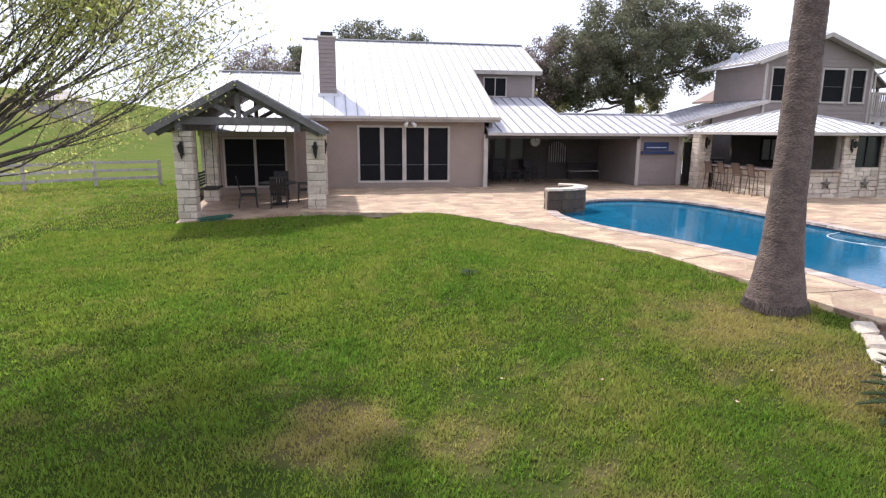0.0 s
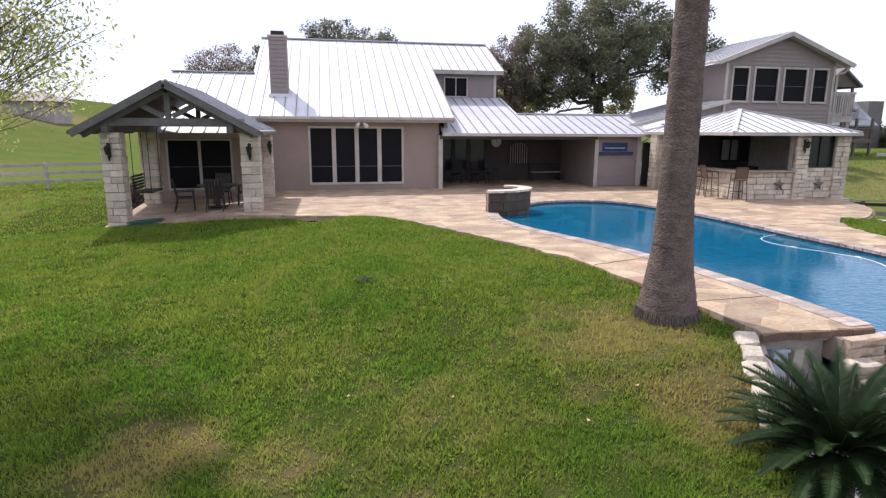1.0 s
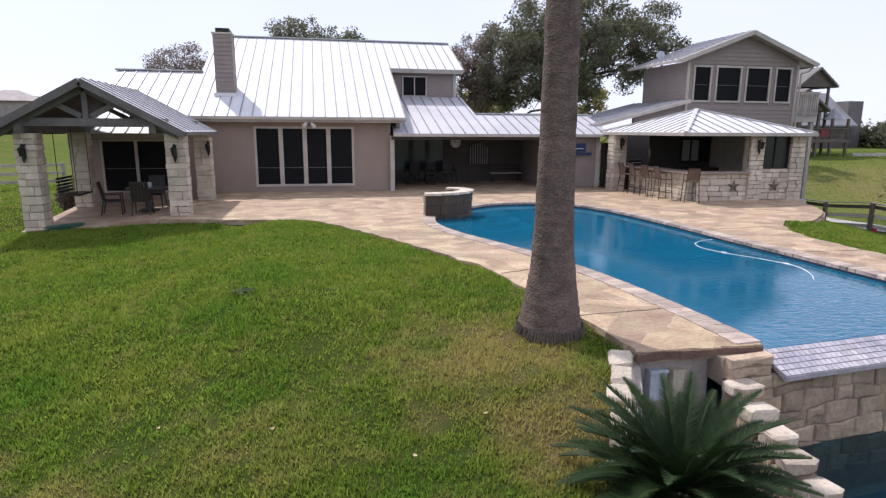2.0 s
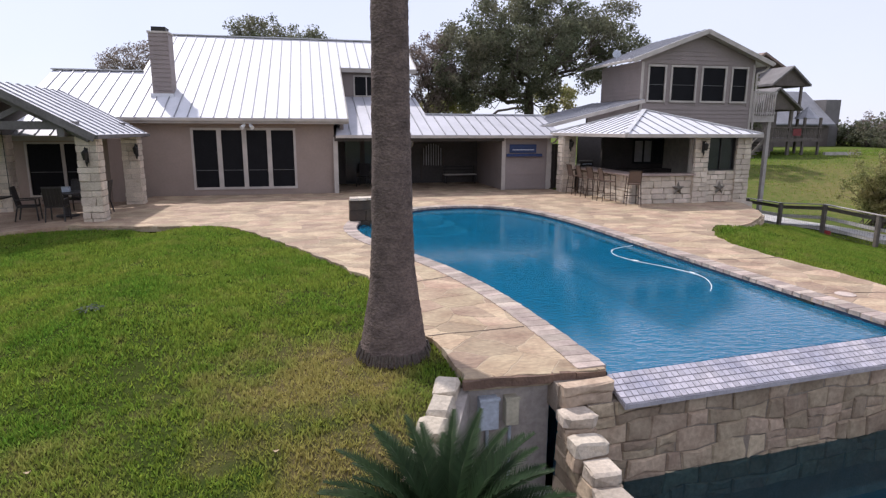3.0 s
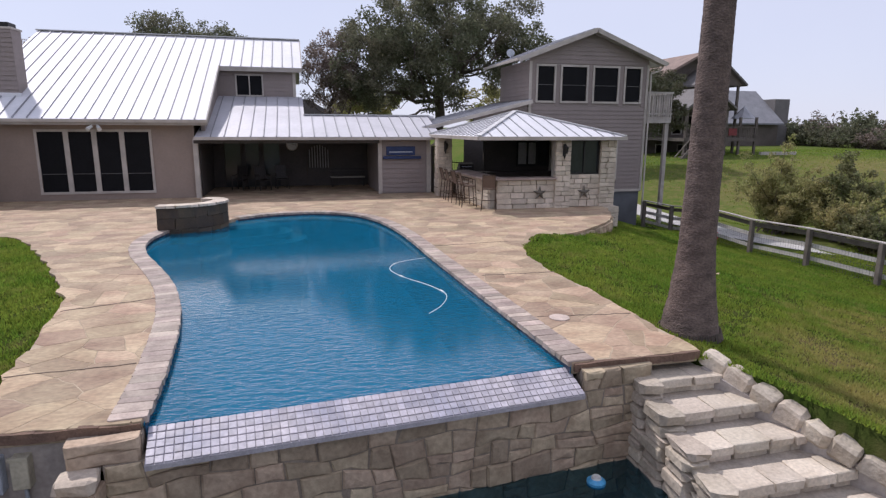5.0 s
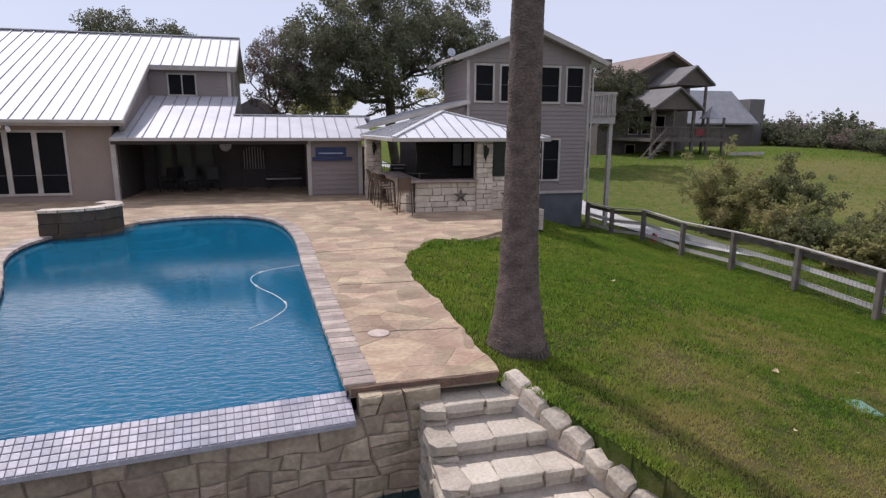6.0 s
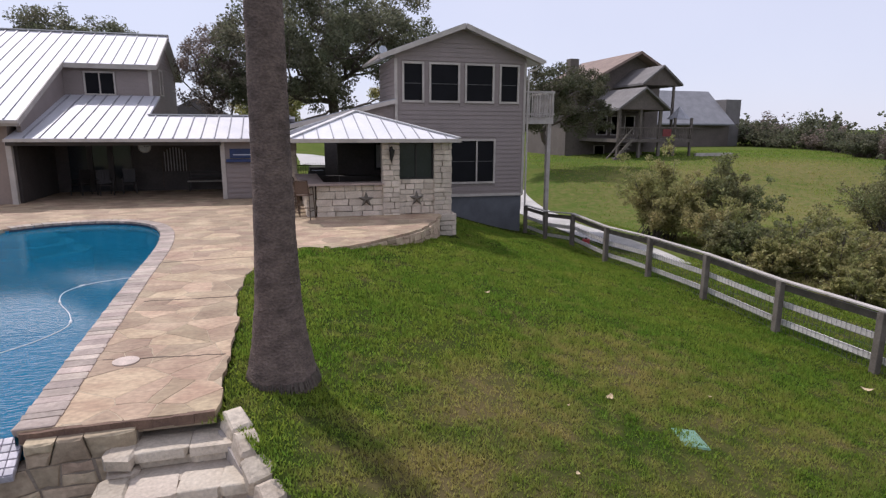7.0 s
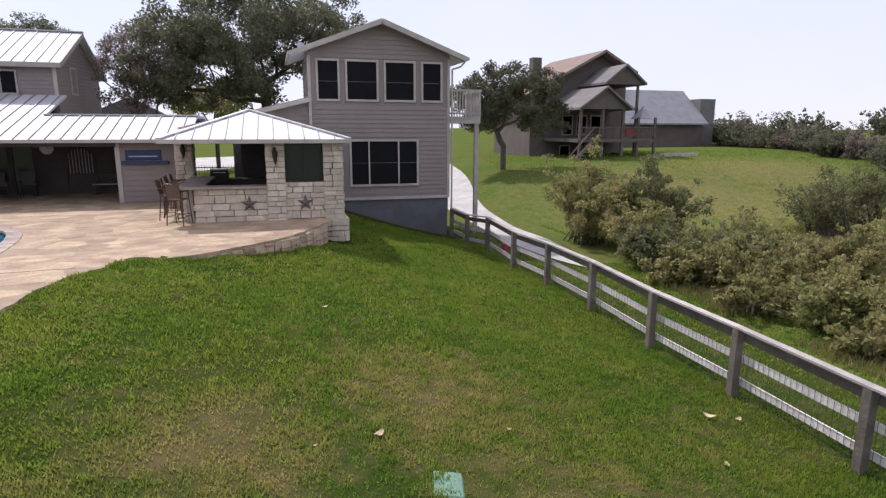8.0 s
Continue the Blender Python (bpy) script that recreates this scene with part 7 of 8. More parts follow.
def make_neighbour():
    h = thing("neighbour_house", "tall tan neighbouring house with porch decks and shingle roofs", "house", (50, 60, -1))
    bm = bmesh.new()
    pts = [(44.0, -1.2), (54.6, -1.2), (54.6, 8.3), (51.3, 10.1), (44.0, 6.2)]
    f0 = [bm.verts.new((x, 58.0, z)) for x, z in pts]
    f1 = [bm.verts.new((x, 68.0, z)) for x, z in pts]
    bm.faces.new(f0)
    bm.faces.new(f1[::-1])
    for i in range(5):
        bm.faces.new((f0[i], f1[i], f1[(i + 1) % 5], f0[(i + 1) % 5]))
    part("wall", bm, M["stucco"], h)
    bm = bmesh.new()
    slab(bm, [(43.0, 56.6, 6.0), (51.3, 56.6, 10.4), (51.3, 69, 10.4), (43.0, 69, 6.0)], 0.25)
    slab(bm, [(51.3, 56.6, 10.4), (55.0, 56.6, 8.4), (55.0, 69, 8.4), (51.3, 69, 10.4)], 0.25)
    part("roof", bm, M["brownroof"], h, "brown shingle gable roof")
    part("chimney", B(43.5, 44.4, 56.6, 57.5, 3.0, 9.4), M["stucco"], h)
    # upper balcony gable
    bm = bmesh.new()
    gable_roof(bm, 49.6, 53.0, 53.2, 58.5, 7.0, 8.7, "y", 0.5)
    part("porch_roof", bm, M["shingle"], h)
    part("porch_gable", gable_wall(bmesh.new(), 49.4, 53.2, 53.1, 6.85, 6.95, 8.5), M["stucco"], h)
    # lower porch gable
    bm = bmesh.new()
    gable_roof(bm, 45.9, 50.3, 51.0, 58.5, 4.6, 6.5, "y", 0.5)
    part("porch_roof", bm, M["shingle"], h)
    part("porch_gable", gable_wall(bmesh.new(), 45.9, 50.3, 50.9, 4.5, 4.6, 6.3), M["stucco"], h)
    part("deck", B(45.6, 53.8, 51.0, 58.0, 1.55, 1.85), M["fence"], h)
    part("upper_deck", B(49.6, 53.0, 53.2, 58.0, 4.5, 4.75), M["fence"], h)
    for x in (45.9, 48.1, 50.2):
        part("post", B(x - 0.12, x + 0.12, 51.1, 51.35, -1.2, 4.6), M["fence"], h)
    for x in (49.7, 52.9):
        part("post", B(x - 0.1, x + 0.1, 53.2, 53.4, -1.2, 7.0), M["fence"], h)
    for x in (51.8, 53.6):
        part("post", B(x - 0.1, x + 0.1, 51.1, 51.3, -1.2, 3.8), M["fence"], h)
    rail = bmesh.new()
    for z in (2.2, 2.85):
        box(rail, 45.6, 53.8, 51.0, 51.1, z, z + 0.08)
    part("rail", rail, M["fence"], h)
    for i in range(40):
        x = 45.8 + i * 0.2
        part("baluster", B(x, x + 0.05, 51.03, 51.08, 1.85, 2.85), M["fence"], h)
    bm = bmesh.new()
    c = bm.verts.new((53.0, 52.3, 4.9))
    ring = [bm.verts.new((53.0 + 1.1 * math.cos(a), 52.3 + 1.1 * math.sin(a), 3.7)) for a in [math.pi * 2 * i / 8 for i in range(8)]]
    for i in range(8):
        bm.faces.new((c, ring[i], ring[(i + 1) % 8]))
    bm.faces.new(ring[::-1])
    part("turret_roof", bm, M["seam"], h, "small pale conical turret roof")
    for k, (x, z) in enumerate(((47.6, 2.2), (49.2, 2.2), (50.8, 2.2), (47.4, -0.8), (50.0, -0.8))):
        window(h, "x", 57.98, x, x + 1.0, z, z + 1.8, -1, pane="screen", frame_w=0.1)
    for i in range(9):
        part("stair_tread", B(44.4 + i * 0.26, 44.7 + i * 0.26, 50.2, 51.4, 1.55 - 0.3 * (9 - i) + 0.0, 1.65 - 0.3 * (9 - i)), M["fence"], h)
    bm = bmesh.new()
    beam(bm, (44.2, 50.2, -0.9), (46.8, 50.2, 1.9), 0.08, 0.25)
    beam(bm, (44.2, 50.2, 0.1), (46.8, 50.2, 2.9), 0.07, 0.09)
    part("stair_string", bm, M["fence"], h)
    part("towel", B(50.4, 51.3, 50.95, 50.99, 2.1, 2.75), M["red"], h)
    part("terrace_wall", B(53.9, 58.0, 50.5, 50.8, -0.6, 0.55), M["palefence"], h)
    f = thing("far_house", "long grey-roofed house beyond the neighbour's", "house", (72, 75, -1))
    part("wall", B(60, 77.5, 74, 84, -1.2, 3.6), M["stucco"], f)
    part("wing", B(77.5, 80, 75, 83, -1.2, 6.9), M["shingle"], f)
    bm = bmesh.new()
    gable_roof(bm, 60.0, 77.0, 73.5, 84.5, 3.5, 8.2, "x")
    part("roof", bm, M["blueroof"], f, "broad grey shingle roof")
    l = thing("hill_house", "far house with hipped roof on a rise, colours paled for haze", "house", (-44, 110, 3))
    zz = float(lawn(-44.4, 112))
    part("wall", B(-48.0, -40.8, 108, 115, zz - 1, zz + 2.6), M["palestucco"], l)
    bm = bmesh.new()
    a = [bm.verts.new(v) for v in ((-48.6, 107.3, zz + 2.6), (-40.2, 107.3, zz + 2.6), (-40.2, 116, zz + 2.6), (-48.6, 116, zz + 2.6), (-45.4, 111.6, zz + 4.4), (-43.4, 111.6, zz + 4.4))]
    for q in ((0, 1, 5, 4), (1, 2, 5), (2, 3, 4, 5), (3, 0, 4), (3, 2, 1, 0)):
        bm.faces.new([a[i] for i in q])
    part("roof", bm, M["paleroof"], l)
    for x in (-47.4, -45.3, -43.4, -41.9):
        window(l, "x", 108, x, x + 0.9, zz + 0.5, zz + 1.8, -1, pane="glass_dim")


make_neighbour()


def garden_hut():
    """Dark hipped roof on posts behind the breezeway."""
    x0, x1, y0, y1, ze, za = 9.1, 13.0, 41.0, 44.6, 3.45, 4.5
    h = thing("garden_hut", "open garden hut with dark hipped shingle roof", "hut", (11, 42.8, -0.3))
    bm = bmesh.new()
    a = [bm.verts.new(v) for v in ((x0, y0, ze), (x1, y0, ze), (x1, y1, ze), (x0, y1, ze), (10.9, 42.8, za), (11.3, 42.8, za))]
    for q in ((0, 1, 5, 4), (1, 2, 5), (2, 3, 4, 5), (3, 0, 4), (3, 2, 1, 0)):
        bm.faces.new([a[i] for i in q])
    part("roof", bm, M["darkshingle"], h)
    for x in (x0 + 0.4, x1 - 0.4):
        for y in (y0 + 0.4, y1 - 0.4):
            part("post", B(x - 0.08, x + 0.08, y - 0.08, y + 0.08, -0.8, ze), M["fence"], h)
    part("fascia", B(x0, x1, y0 - 0.04, y0, ze - 0.18, ze + 0.02), M["fence"], h)


M["darkshingle"] = mat("dark_shingle_roof", (0.05, 0.047, 0.047), rough=1.0, spec=0.03, scale=2.0, bump=0.3, bump_scale=8)
garden_hut()


def distant_house(x, y, w, d, wall_h, rise, turn):
    z = float(lawn(x, y))
    h = thing("distant_house", "small pale house on the horizon", "house", (x, y, z), group="houses on the horizon")
    m = pose(x, y, z, 0, 0, turn)
    bm = B(-w / 2, w / 2, -d / 2, d / 2, -1.0, wall_h)
    bm.transform(m)
    part("wall", bm, M["palestucco"], h)
    bm = gable_roof(bmesh.new(), -w / 2, w / 2, -d / 2, d / 2, wall_h, wall_h + rise, "x", 0.4)
    bm.transform(m)
    part("roof", bm, M["paleroof"], h)


for x, y, w, d, wh, r, turn in ((470, 345, 15, 10, 6.0, 3.6, 20), (515, 372, 13, 10, 5.6, 3.2, -15), (560, 352, 18, 11, 6.4, 3.8, 35), (625, 372, 15, 10, 5.8, 3.4, 5), (690, 352, 17, 11, 6.2, 3.6, -25)):
    distant_house(x, y, w, d, wh, r, turn)


def left_fence():
    f = thing("pasture_fence", "pale weathered three-rail pasture fence", "fence", (-12, 33, -0.5))
    pts = [(-40, 26.5), (-26, 29.5), (-14.5, 33.0), (-9.0, 35.2), (-5.6, 36.0)]
    posts = []
    for a, b in zip(pts, pts[1:]):
        a, b = Vector(a), Vector(b)
        n = max(1, int((b - a).length / 2.4))
        posts += [a + (b - a) * i / n for i in range(n)]
    for p in posts:
        z = float(lawn(p.x, p.y))
        part("post", B(p.x - 0.07, p.x + 0.07, p.y - 0.07, p.y + 0.07, z - 0.1, z + 1.3), M["palefence"], f)
    for a, b in zip(posts, posts[1:]):
        za, zb = float(lawn(a.x, a.y)), float(lawn(b.x, b.y))
        for h in (0.4, 0.8, 1.2):
            part("rail", beam(bmesh.new(), (a.x, a.y - 0.09, za + h), (b.x, b.y - 0.09, zb + h), 0.04, 0.14), M["palefence"], f)


left_fence()

# ---------- furniture and small things ----------


def bar_stool(m=None):
    s = thing("bar_stool", "brown metal bar stool with woven sling seat", "bar stool", (0, 0, 0), group="stools round the bar")
    part("seat", B(-0.22, 0.22, -0.2, 0.22, 0.72, 0.76, bevel=0.015), M["sling"], s)
    back = bmesh.new()
    slab(back, [(-0.2, -0.22, 0.8), (0.2, -0.22, 0.8), (0.19, -0.31, 1.18), (-0.19, -0.31, 1.18)], 0.02)
    part("backrest", back, M["sling"], s)
    for sx in (-1, 1):
        part("leg", tube(bmesh.new(), (sx * 0.21, 0.2, 0.96), (sx * 0.25, 0.26, 0), 0.016), M["bronze"], s)
        part("leg", pipe(bmesh.new(), [(sx * 0.2, -0.32, 1.2), (sx * 0.21, -0.2, 0.74), (sx * 0.25, -0.27, 0)], 0.016), M["bronze"], s)
        part("armrest", pipe(bmesh.new(), [(sx * 0.21, -0.26, 0.97), (sx * 0.24, 0.05, 0.99), (sx * 0.21, 0.2, 0.96)], 0.018), M["bronze"], s)
        part("side_rung", tube(bmesh.new(), (sx * 0.24, -0.24, 0.25), (sx * 0.24, 0.24, 0.25), 0.012), M["bronze"], s)
    part("foot_rung", tube(bmesh.new(), (-0.24, 0.25, 0.3), (0.24, 0.25, 0.3), 0.014), M["bronze"], s)
    part("top_rail", tube(bmesh.new(), (-0.2, -0.32, 1.2), (0.2, -0.32, 1.2), 0.016), M["bronze"], s)
    return s


first = bar_stool()
first.matrix_basis = pose(16.12, 24.75, 0.012, 0, 0, -88)
for x, y, a in ((16.1, 23.85, -92), (16.12, 22.95, -85), (16.15, 22.1, -95), (16.55, 20.98, -20)):
    copy_thing(first, pose(x, y, 0.012, 0, 0, a))


def patio_chair():
    s = thing("patio_chair", "dark wooden patio armchair", "chair", (0, 0, 0), group="chairs round the patio table")
    part("seat", B(-0.25, 0.25, -0.25, 0.25, 0.40, 0.45, bevel=0.01), M["wood_dark"], s)
    for sx in (-1, 1):
        part("leg", tube(bmesh.new(), (sx * 0.23, 0.23, 0.62), (sx * 0.25, 0.26, 0), 0.022), M["wood_dark"], s)
        part("leg", pipe(bmesh.new(), [(sx * 0.23, -0.36, 1.0), (sx * 0.23, -0.24, 0.42), (sx * 0.25, -0.33, 0)], 0.022), M["wood_dark"], s)
        part("armrest", beam(bmesh.new(), (sx * 0.25, -0.28, 0.63), (sx * 0.25, 0.26, 0.64), 0.06, 0.03), M["wood_dark"], s)
    for i in range(5):
        x = -0.18 + 0.09 * i
        part("back_slat", beam(bmesh.new(), (x, -0.25, 0.46), (x, -0.35, 0.97), 0.082, 0.02), M["wood_dark"], s)
    part("top_rail", beam(bmesh.new(), (-0.25, -0.36, 0.99), (0.25, -0.36, 0.99), 0.03, 0.06), M["wood_dark"], s)
    return s


def gz(x, y):
    return -0.40 + 0.39 * min(1, max(0, (x + 4.95) / 4.0)) + 0.30 * max(0, min(1, (y - 20.3) / 5)) * (1 - min(1, max(0, (x + 4.95) / 4.0))) + 0.004


tx, ty = -1.75, 22.3
tb = thing("patio_table", "dark round patio dining table", "table", (tx, ty, gz(tx, ty)))
part("tabletop", tube(bmesh.new(), (tx, ty, gz(tx, ty) + 0.70), (tx, ty, gz(tx, ty) + 0.74), 0.62, seg=32), M["wood_dark"], tb)
part("pedestal", tube(bmesh.new(), (tx, ty, gz(tx, ty)), (tx, ty, gz(tx, ty) + 0.7), 0.1, 0.07, seg=14), M["wood_dark"], tb)
part("foot", tube(bmesh.new(), (tx, ty, gz(tx, ty)), (tx, ty, gz(tx, ty) + 0.04), 0.33, 0.3, seg=20), M["wood_dark"], tb)
caddy = thing("napkin_box", "small pale blue box on the patio table", "box", (tx, ty, gz(tx, ty) + 0.74))
part("box_body", B(tx - 0.13, tx + 0.13, ty - 0.1, ty + 0.1, gz(tx, ty) + 0.742, gz(tx, ty) + 0.90, bevel=0.015), M["greybox"], caddy)
ch = patio_chair()
ch.matrix_basis = pose(tx - 0.95, ty - 0.2, gz(tx - 0.95, ty - 0.2), 0, 0, -80)
for a in (5, 95, 180):
    x, y = tx + 0.9 * math.sin(math.radians(a)), ty - 0.9 * math.cos(math.radians(a))
    copy_thing(ch, pose(x, y, gz(x, y), 0, 0, a))

for x, y, a in ((7.9, 29.7, 160), (8.9, 29.4, 205), (9.7, 29.9, 190)):
    copy_thing(ch, pose(x, y, 0.006, 0, 0, a))


def lantern(x, y, z, face):
    l = thing("wall_lantern", "black wrought-iron wall lantern on limestone", "lantern", (x, y, z), group="column lanterns")
    fy = y - face
    part("back_plate", B(x - 0.05, x + 0.05, fy - 0.02, fy, z - 0.2, z + 0.2), M["iron"], l)
    part("arm", pipe(bmesh.new(), [(x, fy, z + 0.16), (x, fy - 0.09, z + 0.22), (x, fy - 0.16, z + 0.14)], 0.014), M["iron"], l)
    part("lamp_cage", tube(tube(bmesh.new(), (x, fy - 0.16, z - 0.12), (x, fy - 0.16, z + 0.08), 0.05, 0.09, seg=6), (x, fy - 0.16, z + 0.08), (x, fy - 0.16, z + 0.15), 0.1, 0.02, seg=6), M["iron"], l)
    part("drop", tube(bmesh.new(), (x, fy - 0.05, z - 0.3), (x, fy - 0.05, z - 0.16), 0.015, 0.045, seg=8), M["iron"], l)


lantern(-4.3, 20.75, 1.85, 0.28)
lantern(-0.43, 20.75, 1.85, 0.28)
lantern(-0.2, 24.75, 1.85, 0.28)
lantern(19.32, 21.24, 2.0, 0.06)
lantern(16.18, 25.58, 2.0, 0.06)

# porch swing and pots behind the left columns
sw = thing("porch_swing", "dark slatted porch swing hanging on chains", "swing", (-4.0, 23.0, 0.3))
part("seat", B(-4.3, -3.75, 22.4, 23.6, 0.42, 0.47, bevel=0.01), M["wood_dark"], sw)
for i in range(5):
    part("back_slat", B(-4.36, -4.33, 22.4, 23.6, 0.52 + i * 0.1, 0.59 + i * 0.1), M["wood_dark"], sw)
for y in (22.42, 23.58):
    for x in (-4.3, -3.8):
        part("chain", tube(bmesh.new(), (x, y, 0.45), (x, y, 2.5), 0.012, seg=5), M["iron"], sw)
shrub("reddish potted shrub behind the pavilion column", -5.0, 24.9, 0.55, 1.35, 2600, 300, "bare", 0.06, "pavilion planting")

hose = thing("garden_hose", "coiled green garden hose on the patio edge", "hose", (-3.6, 20.3, -0.3))
bm = bmesh.new()
for k in range(5):
    r = 0.42 - 0.05 * (k % 3)
    pts = [(-3.45 + r * 1.25 * math.cos(w), 20.32 + r * 0.45 * math.sin(w), -0.27 + 0.025 * k + 0.03 * math.cos(w) * 1.25 * 1.2) for w in [2 * math.pi * i / 24 for i in range(25)]]
    pipe(bm, pts, 0.016, seg=6)
part("coil", bm, M["hose"], hose)

gr = thing("grill", "black barbecue grill on the rear bar counter", "grill", (17.25, 26.3, 0.92))
part("fire_box", B(16.95, 17.6, 26.12, 26.48, 0.925, 1.12, bevel=0.02), M["iron"], gr)
part("hood", tube(bmesh.new(), (16.97, 26.3, 1.12), (17.58, 26.3, 1.12), 0.17, seg=18), M["iron"], gr)
part("handle", tube(bmesh.new(), (17.05, 26.1, 1.14), (17.5, 26.1, 1.14), 0.012), M["greybox"], gr)
irf = thing("iron_fence", "low black iron picket fence behind the bar", "fence", (17.5, 33.5, -0.2))
for zz in (0.1, 0.85):
    part("rail", B(14.5, 19.6, 33.48, 33.52, zz, zz + 0.04), M["iron"], irf)
for k in range(42):
    x = 14.5 + k * 0.125
    part("picket", tube(bmesh.new(), (x, 33.5, -0.25), (x, 33.5, 1.0), 0.01, 0.008, seg=5), M["iron"], irf)

# pool hose, floaters, lids, boxes
ph = thing("pool_hose", "white floating pool cleaner hose on the water", "hose", (12.4, 13, WATER_Z))
line = smooth_line([(13.0, 14.75), (12.36, 14.45), (12.06, 13.9), (12.19, 13.21), (12.55, 12.47), (12.72, 11.8), (12.5, 11.2), (12.19, 10.8)], 6)
part("tube", pipe(bmesh.new(), [(x, y, WATER_Z) for x, y in line], 0.008), M["white"], ph)
for i in (8, 18, 28):
    x, y = line[i]
    d = (Vector(line[i + 1]) - Vector(line[i - 1])).normalized() * 0.06
    part("float", tube(bmesh.new(), (x - d.x, y - d.y, WATER_Z), (x + d.x, y + d.y, WATER_Z), 0.02, seg=10), M["white"], ph)
pc = thing("pool_cleaner", "dark blue cleaner robot on the pool floor", "pool cleaner", (11.3, 10.5, -1.9))
part("body", B(11.15, 11.45, 10.35, 10.65, -1.95, -1.8, bevel=0.04), M["iron"], pc)
for x, y in ((13.5, 7.75), (14.12, 6.95)):
    fl = thing("chlorine_floater", "blue and white floating chlorine dispenser", "pool float", (x, y, BASIN_Z), group="floaters in the basin")
    part("collar", tube(tube(bmesh.new(), (x, y, BASIN_Z - 0.02), (x, y, BASIN_Z + 0.03), 0.11, 0.11, seg=20), (x, y, BASIN_Z + 0.03), (x, y, BASIN_Z + 0.06), 0.11, 0.07, seg=20), M["floater"], fl)
    part("cap", tube(bmesh.new(), (x, y, BASIN_Z + 0.06), (x, y, BASIN_Z + 0.085), 0.06, 0.05, seg=16), M["white"], fl)
lz = float(lawn(21.1, 8.5))
lid = thing("utility_lid", "pale green plastic utility lid in the lawn", "utility lid", (21.1, 8.5, lz))
cover = part("cover", B(-0.2, 0.2, -0.27, 0.27, -0.06, 0.02, bevel=0.035), M["green"], lid)
cover.matrix_basis = pose(21.08, 8.5, lz, 0, 8, -14)
sl = thing("skimmer_lid", "round pale skimmer lid in the deck", "lid", (13.95, 9.85, 0))
part("cover", tube(bmesh.new(), (13.95, 9.85, 0.0), (13.95, 9.85, 0.016), 0.15, seg=24), M["lidpale"], sl)
for nm, x0, x1, z0, z1, m, lb in (("switch_box", 7.29, 7.50, -0.60, -0.24, "greybox", "grey metal switch box on the niche wall"), ("timer_box", 7.58, 7.73, -0.57, -0.25, "beigebox", "beige metal timer box on the niche wall")):
    s = thing(nm, lb, "electrical box", ((x0 + x1) / 2, 8.0, z0))
    part("case", B(x0, x1, 7.9, 8.03, z0, z1, bevel=0.008), M[m], s)
    part("cover_lip", B(x0 - 0.01, x1 + 0.01, 7.885, 7.93, z1 - 0.02, z1 + 0.01), M[m], s)
    part("conduit", tube(bmesh.new(), ((x0 + x1) / 2, 7.99, z0), ((x0 + x1) / 2, 7.99, -1.5), 0.02), M["greybox"], s)
pp = thing("pool_pipe", "white plastic pipe stub in the niche", "pipe", (7.5, 7.4, -1.5))
part("pipe", tube(bmesh.new(), (7.45, 7.35, -1.5), (7.45, 7.35, -1.15), 0.055, seg=14), M["white"], pp)
dish = thing("satellite_dish", "small grey satellite dish on the guest house roof", "dish", (20.7, 30.5, 6.1))
part("mast", tube(bmesh.new(), (20.7, 30.5, 5.9), (20.7, 30.5, 6.3), 0.025), M["greybox"], dish)
bm = bmesh.new()
bmesh.ops.create_uvsphere(bm, u_segments=16, v_segments=8, radius=0.2, matrix=pose(20.7, 30.5, 6.3, 60, 0, 150) @ Matrix.Diagonal((1, 1, 0.18, 1)))
part("reflector", bm, M["greybox"], dish)


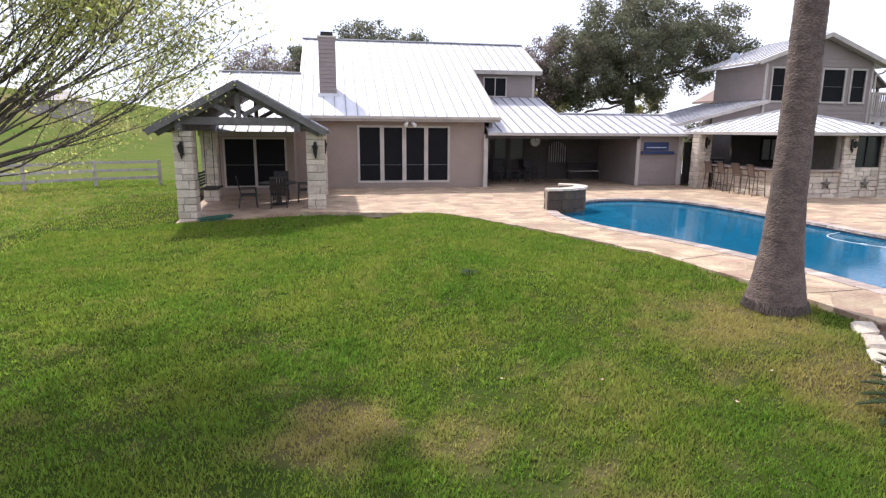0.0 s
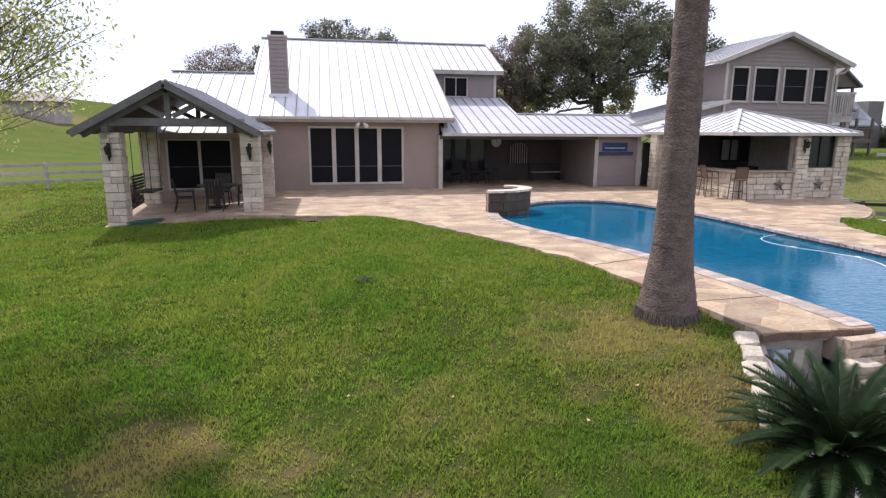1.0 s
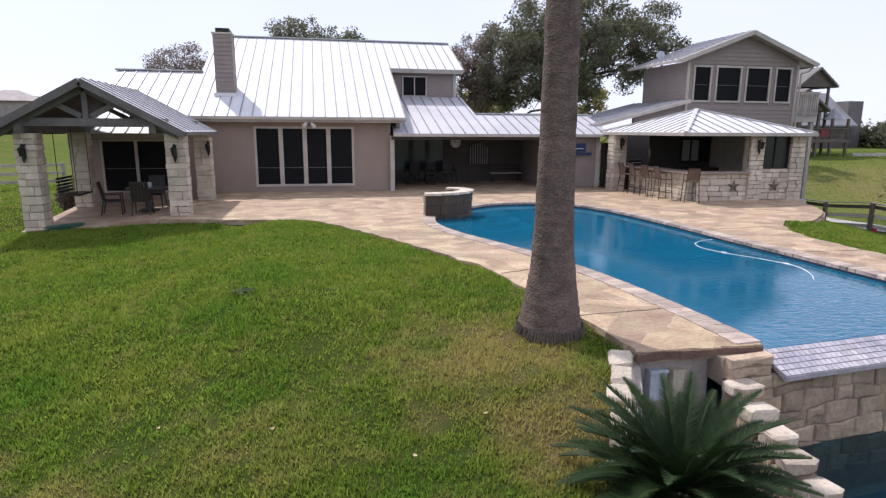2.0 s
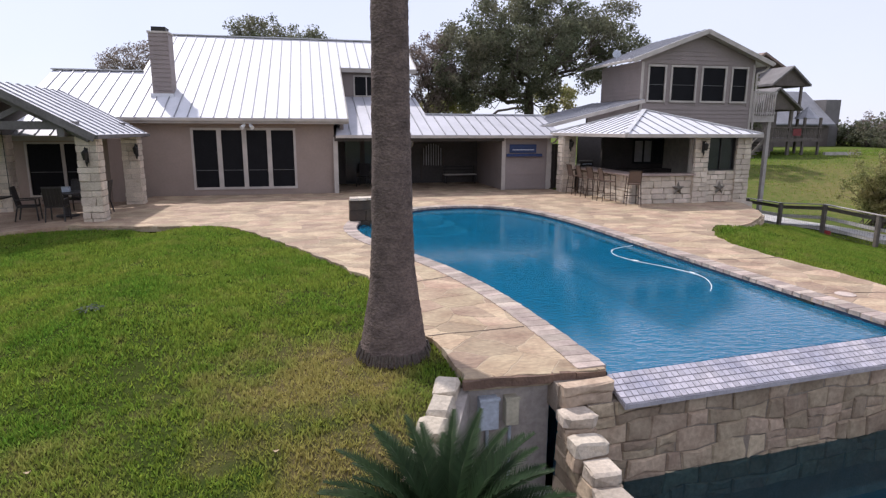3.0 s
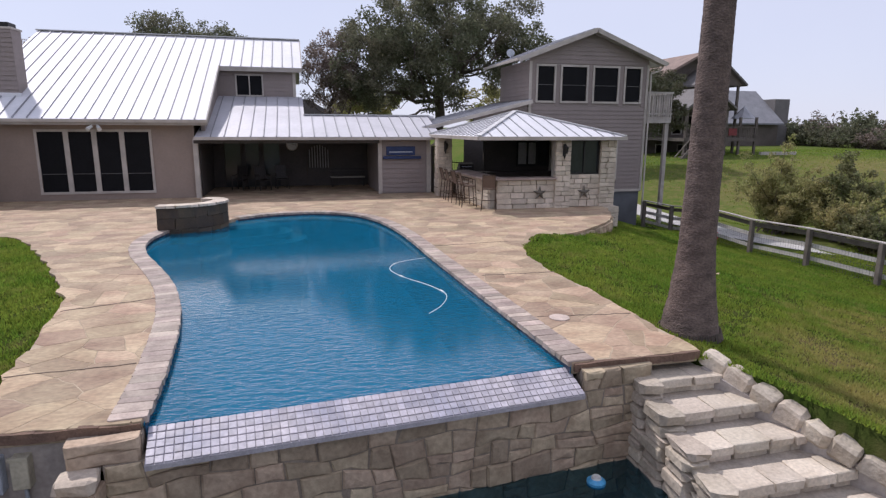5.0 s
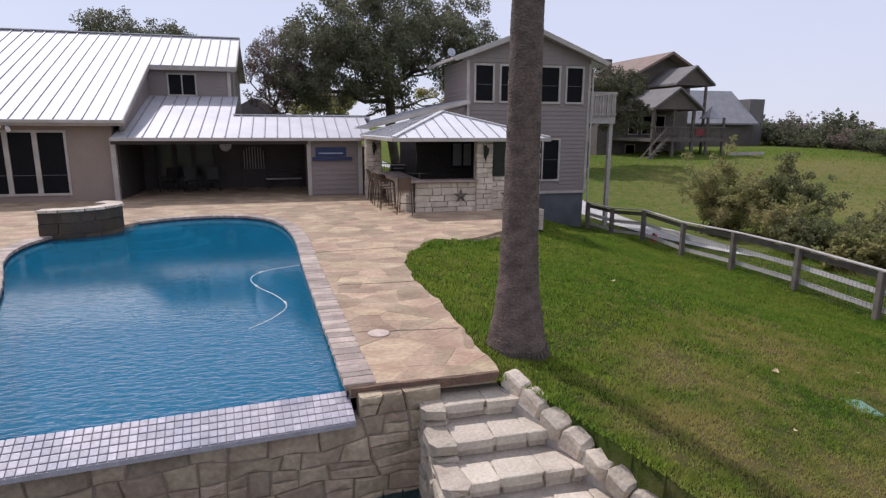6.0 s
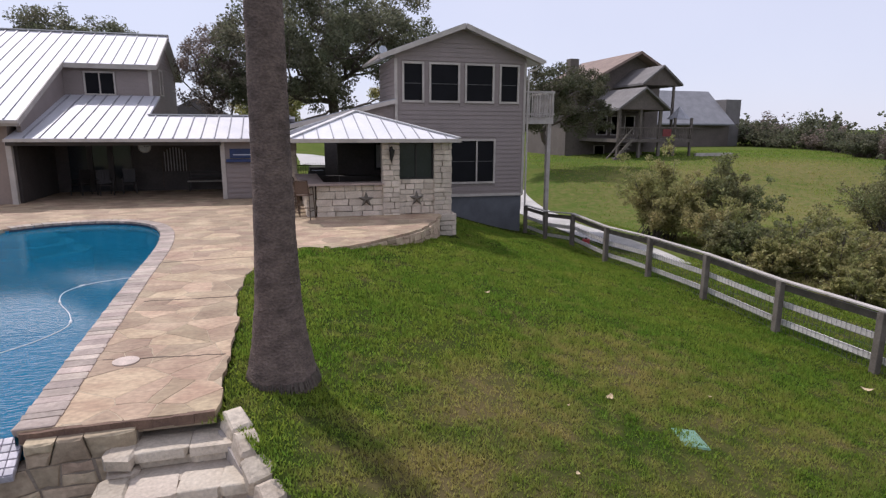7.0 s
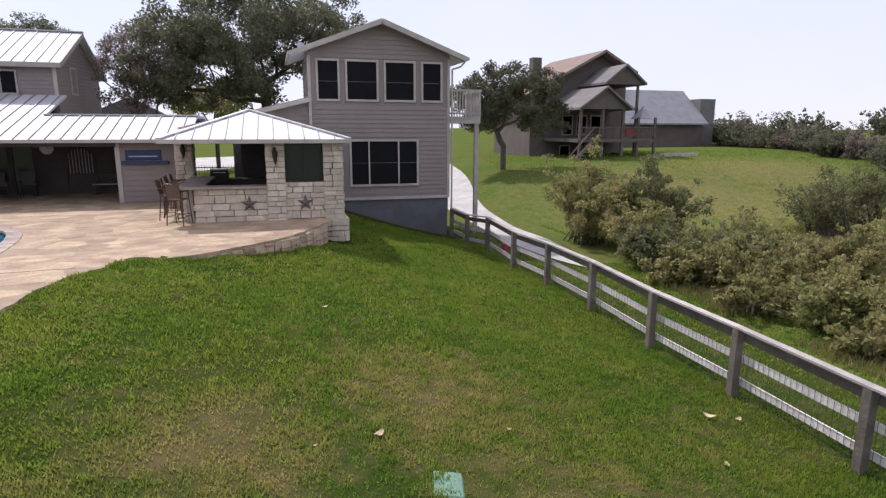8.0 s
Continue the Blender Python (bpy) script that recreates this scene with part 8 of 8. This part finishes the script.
def fallen_leaf(x, y, size, turn, colour, label):
    z = float(lawn(x, y))
    bm = bmesh.new()
    rows = []
    for i in range(7):
        f = i / 6
        w = 0.32 * size * math.sin(math.pi * (0.08 + 0.86 * f))
        zz = 0.035 + 0.22 * size * (2 * f - 1) ** 2
        rows.append([bm.verts.new((size * (f - 0.5), k * w, zz + 0.1 * size * abs(k))) for k in (-1, 0, 1)])
    for a, b in zip(rows, rows[1:]):
        for k in range(2):
            bm.faces.new((a[k], a[k + 1], b[k + 1], b[k]))
    bm.transform(pose(x, y, z, 0, 0, turn))
    solo("fallen_leaf", bm, M[colour], label, "leaf", group="litter on the lawn")


LITTER = [(20.43, 9.5, 0.17, 40), (25.95, 9.89, 0.2, -50), (26.4, 9.75, 0.14, 15), (25.11, 8.53, 0.12, 70), (20.12, 14.09, 0.14, 10), (18.9, 7.6, 0.07, 80), (19.6, 9.2, 0.06, 10), (22.3, 9.6, 0.07, 130), (3.1, 7.6, 0.06, 20), (4.4, 7.0, 0.06, 100), (2.0, 7.9, 0.05, 60), (5.2, 7.5, 0.06, 0)]
CAN = (28.0, 24.0)
M["redcan"] = mat("red_plastic", (0.42, 0.035, 0.04), rough=0.5, scale=5)
M["dryleaf"] = mat("dry_pale_leaf", (0.62, 0.50, 0.32), (0.45, 0.33, 0.2), rough=0.8, scale=12)
for x, y, size, turn in LITTER:
    fallen_leaf(x, y, size, turn, "dryleaf", "dry curled pale leaf on the grass")
can = thing("red_can", "small red plastic can beside the driveway", "can", (CAN[0], CAN[1], float(lawn(*CAN))))
part("body", tube(bmesh.new(), (*CAN, float(lawn(*CAN))), (*CAN, float(lawn(*CAN)) + 0.3), 0.17, 0.15, seg=16), M["redcan"], can)
part("cap", tube(bmesh.new(), (*CAN, float(lawn(*CAN)) + 0.3), (*CAN, float(lawn(*CAN)) + 0.36), 0.06, 0.05, seg=10), M["iron"], can)


def weed_tuft(x, y):
    """A broad-leaved weed standing out of the mown grass."""
    z = float(lawn(x, y))
    rs = np.random.RandomState(6)
    V = []
    for k in range(70):
        a, r, h = rs.uniform(0, 6.28), rs.uniform(0.02, 0.2), rs.uniform(0.05, 0.11)
        p = np.array([x + r * math.cos(a), y + r * math.sin(a), z + h])
        d, e = np.array([math.cos(a), math.sin(a), -0.2]) * 0.035, np.array([-math.sin(a), math.cos(a), 0.1]) * 0.018
        V += [p - d, p + e, p + d, p - e]
    t = thing("weed_tuft", "dark broad-leaved weed tuft in the lawn", "weed", (x, y, z))
    hang(new("leaves", tri_soup("leaves", np.array(V), M["sago"], 4)), t)


weed_tuft(2.37, 11.45)
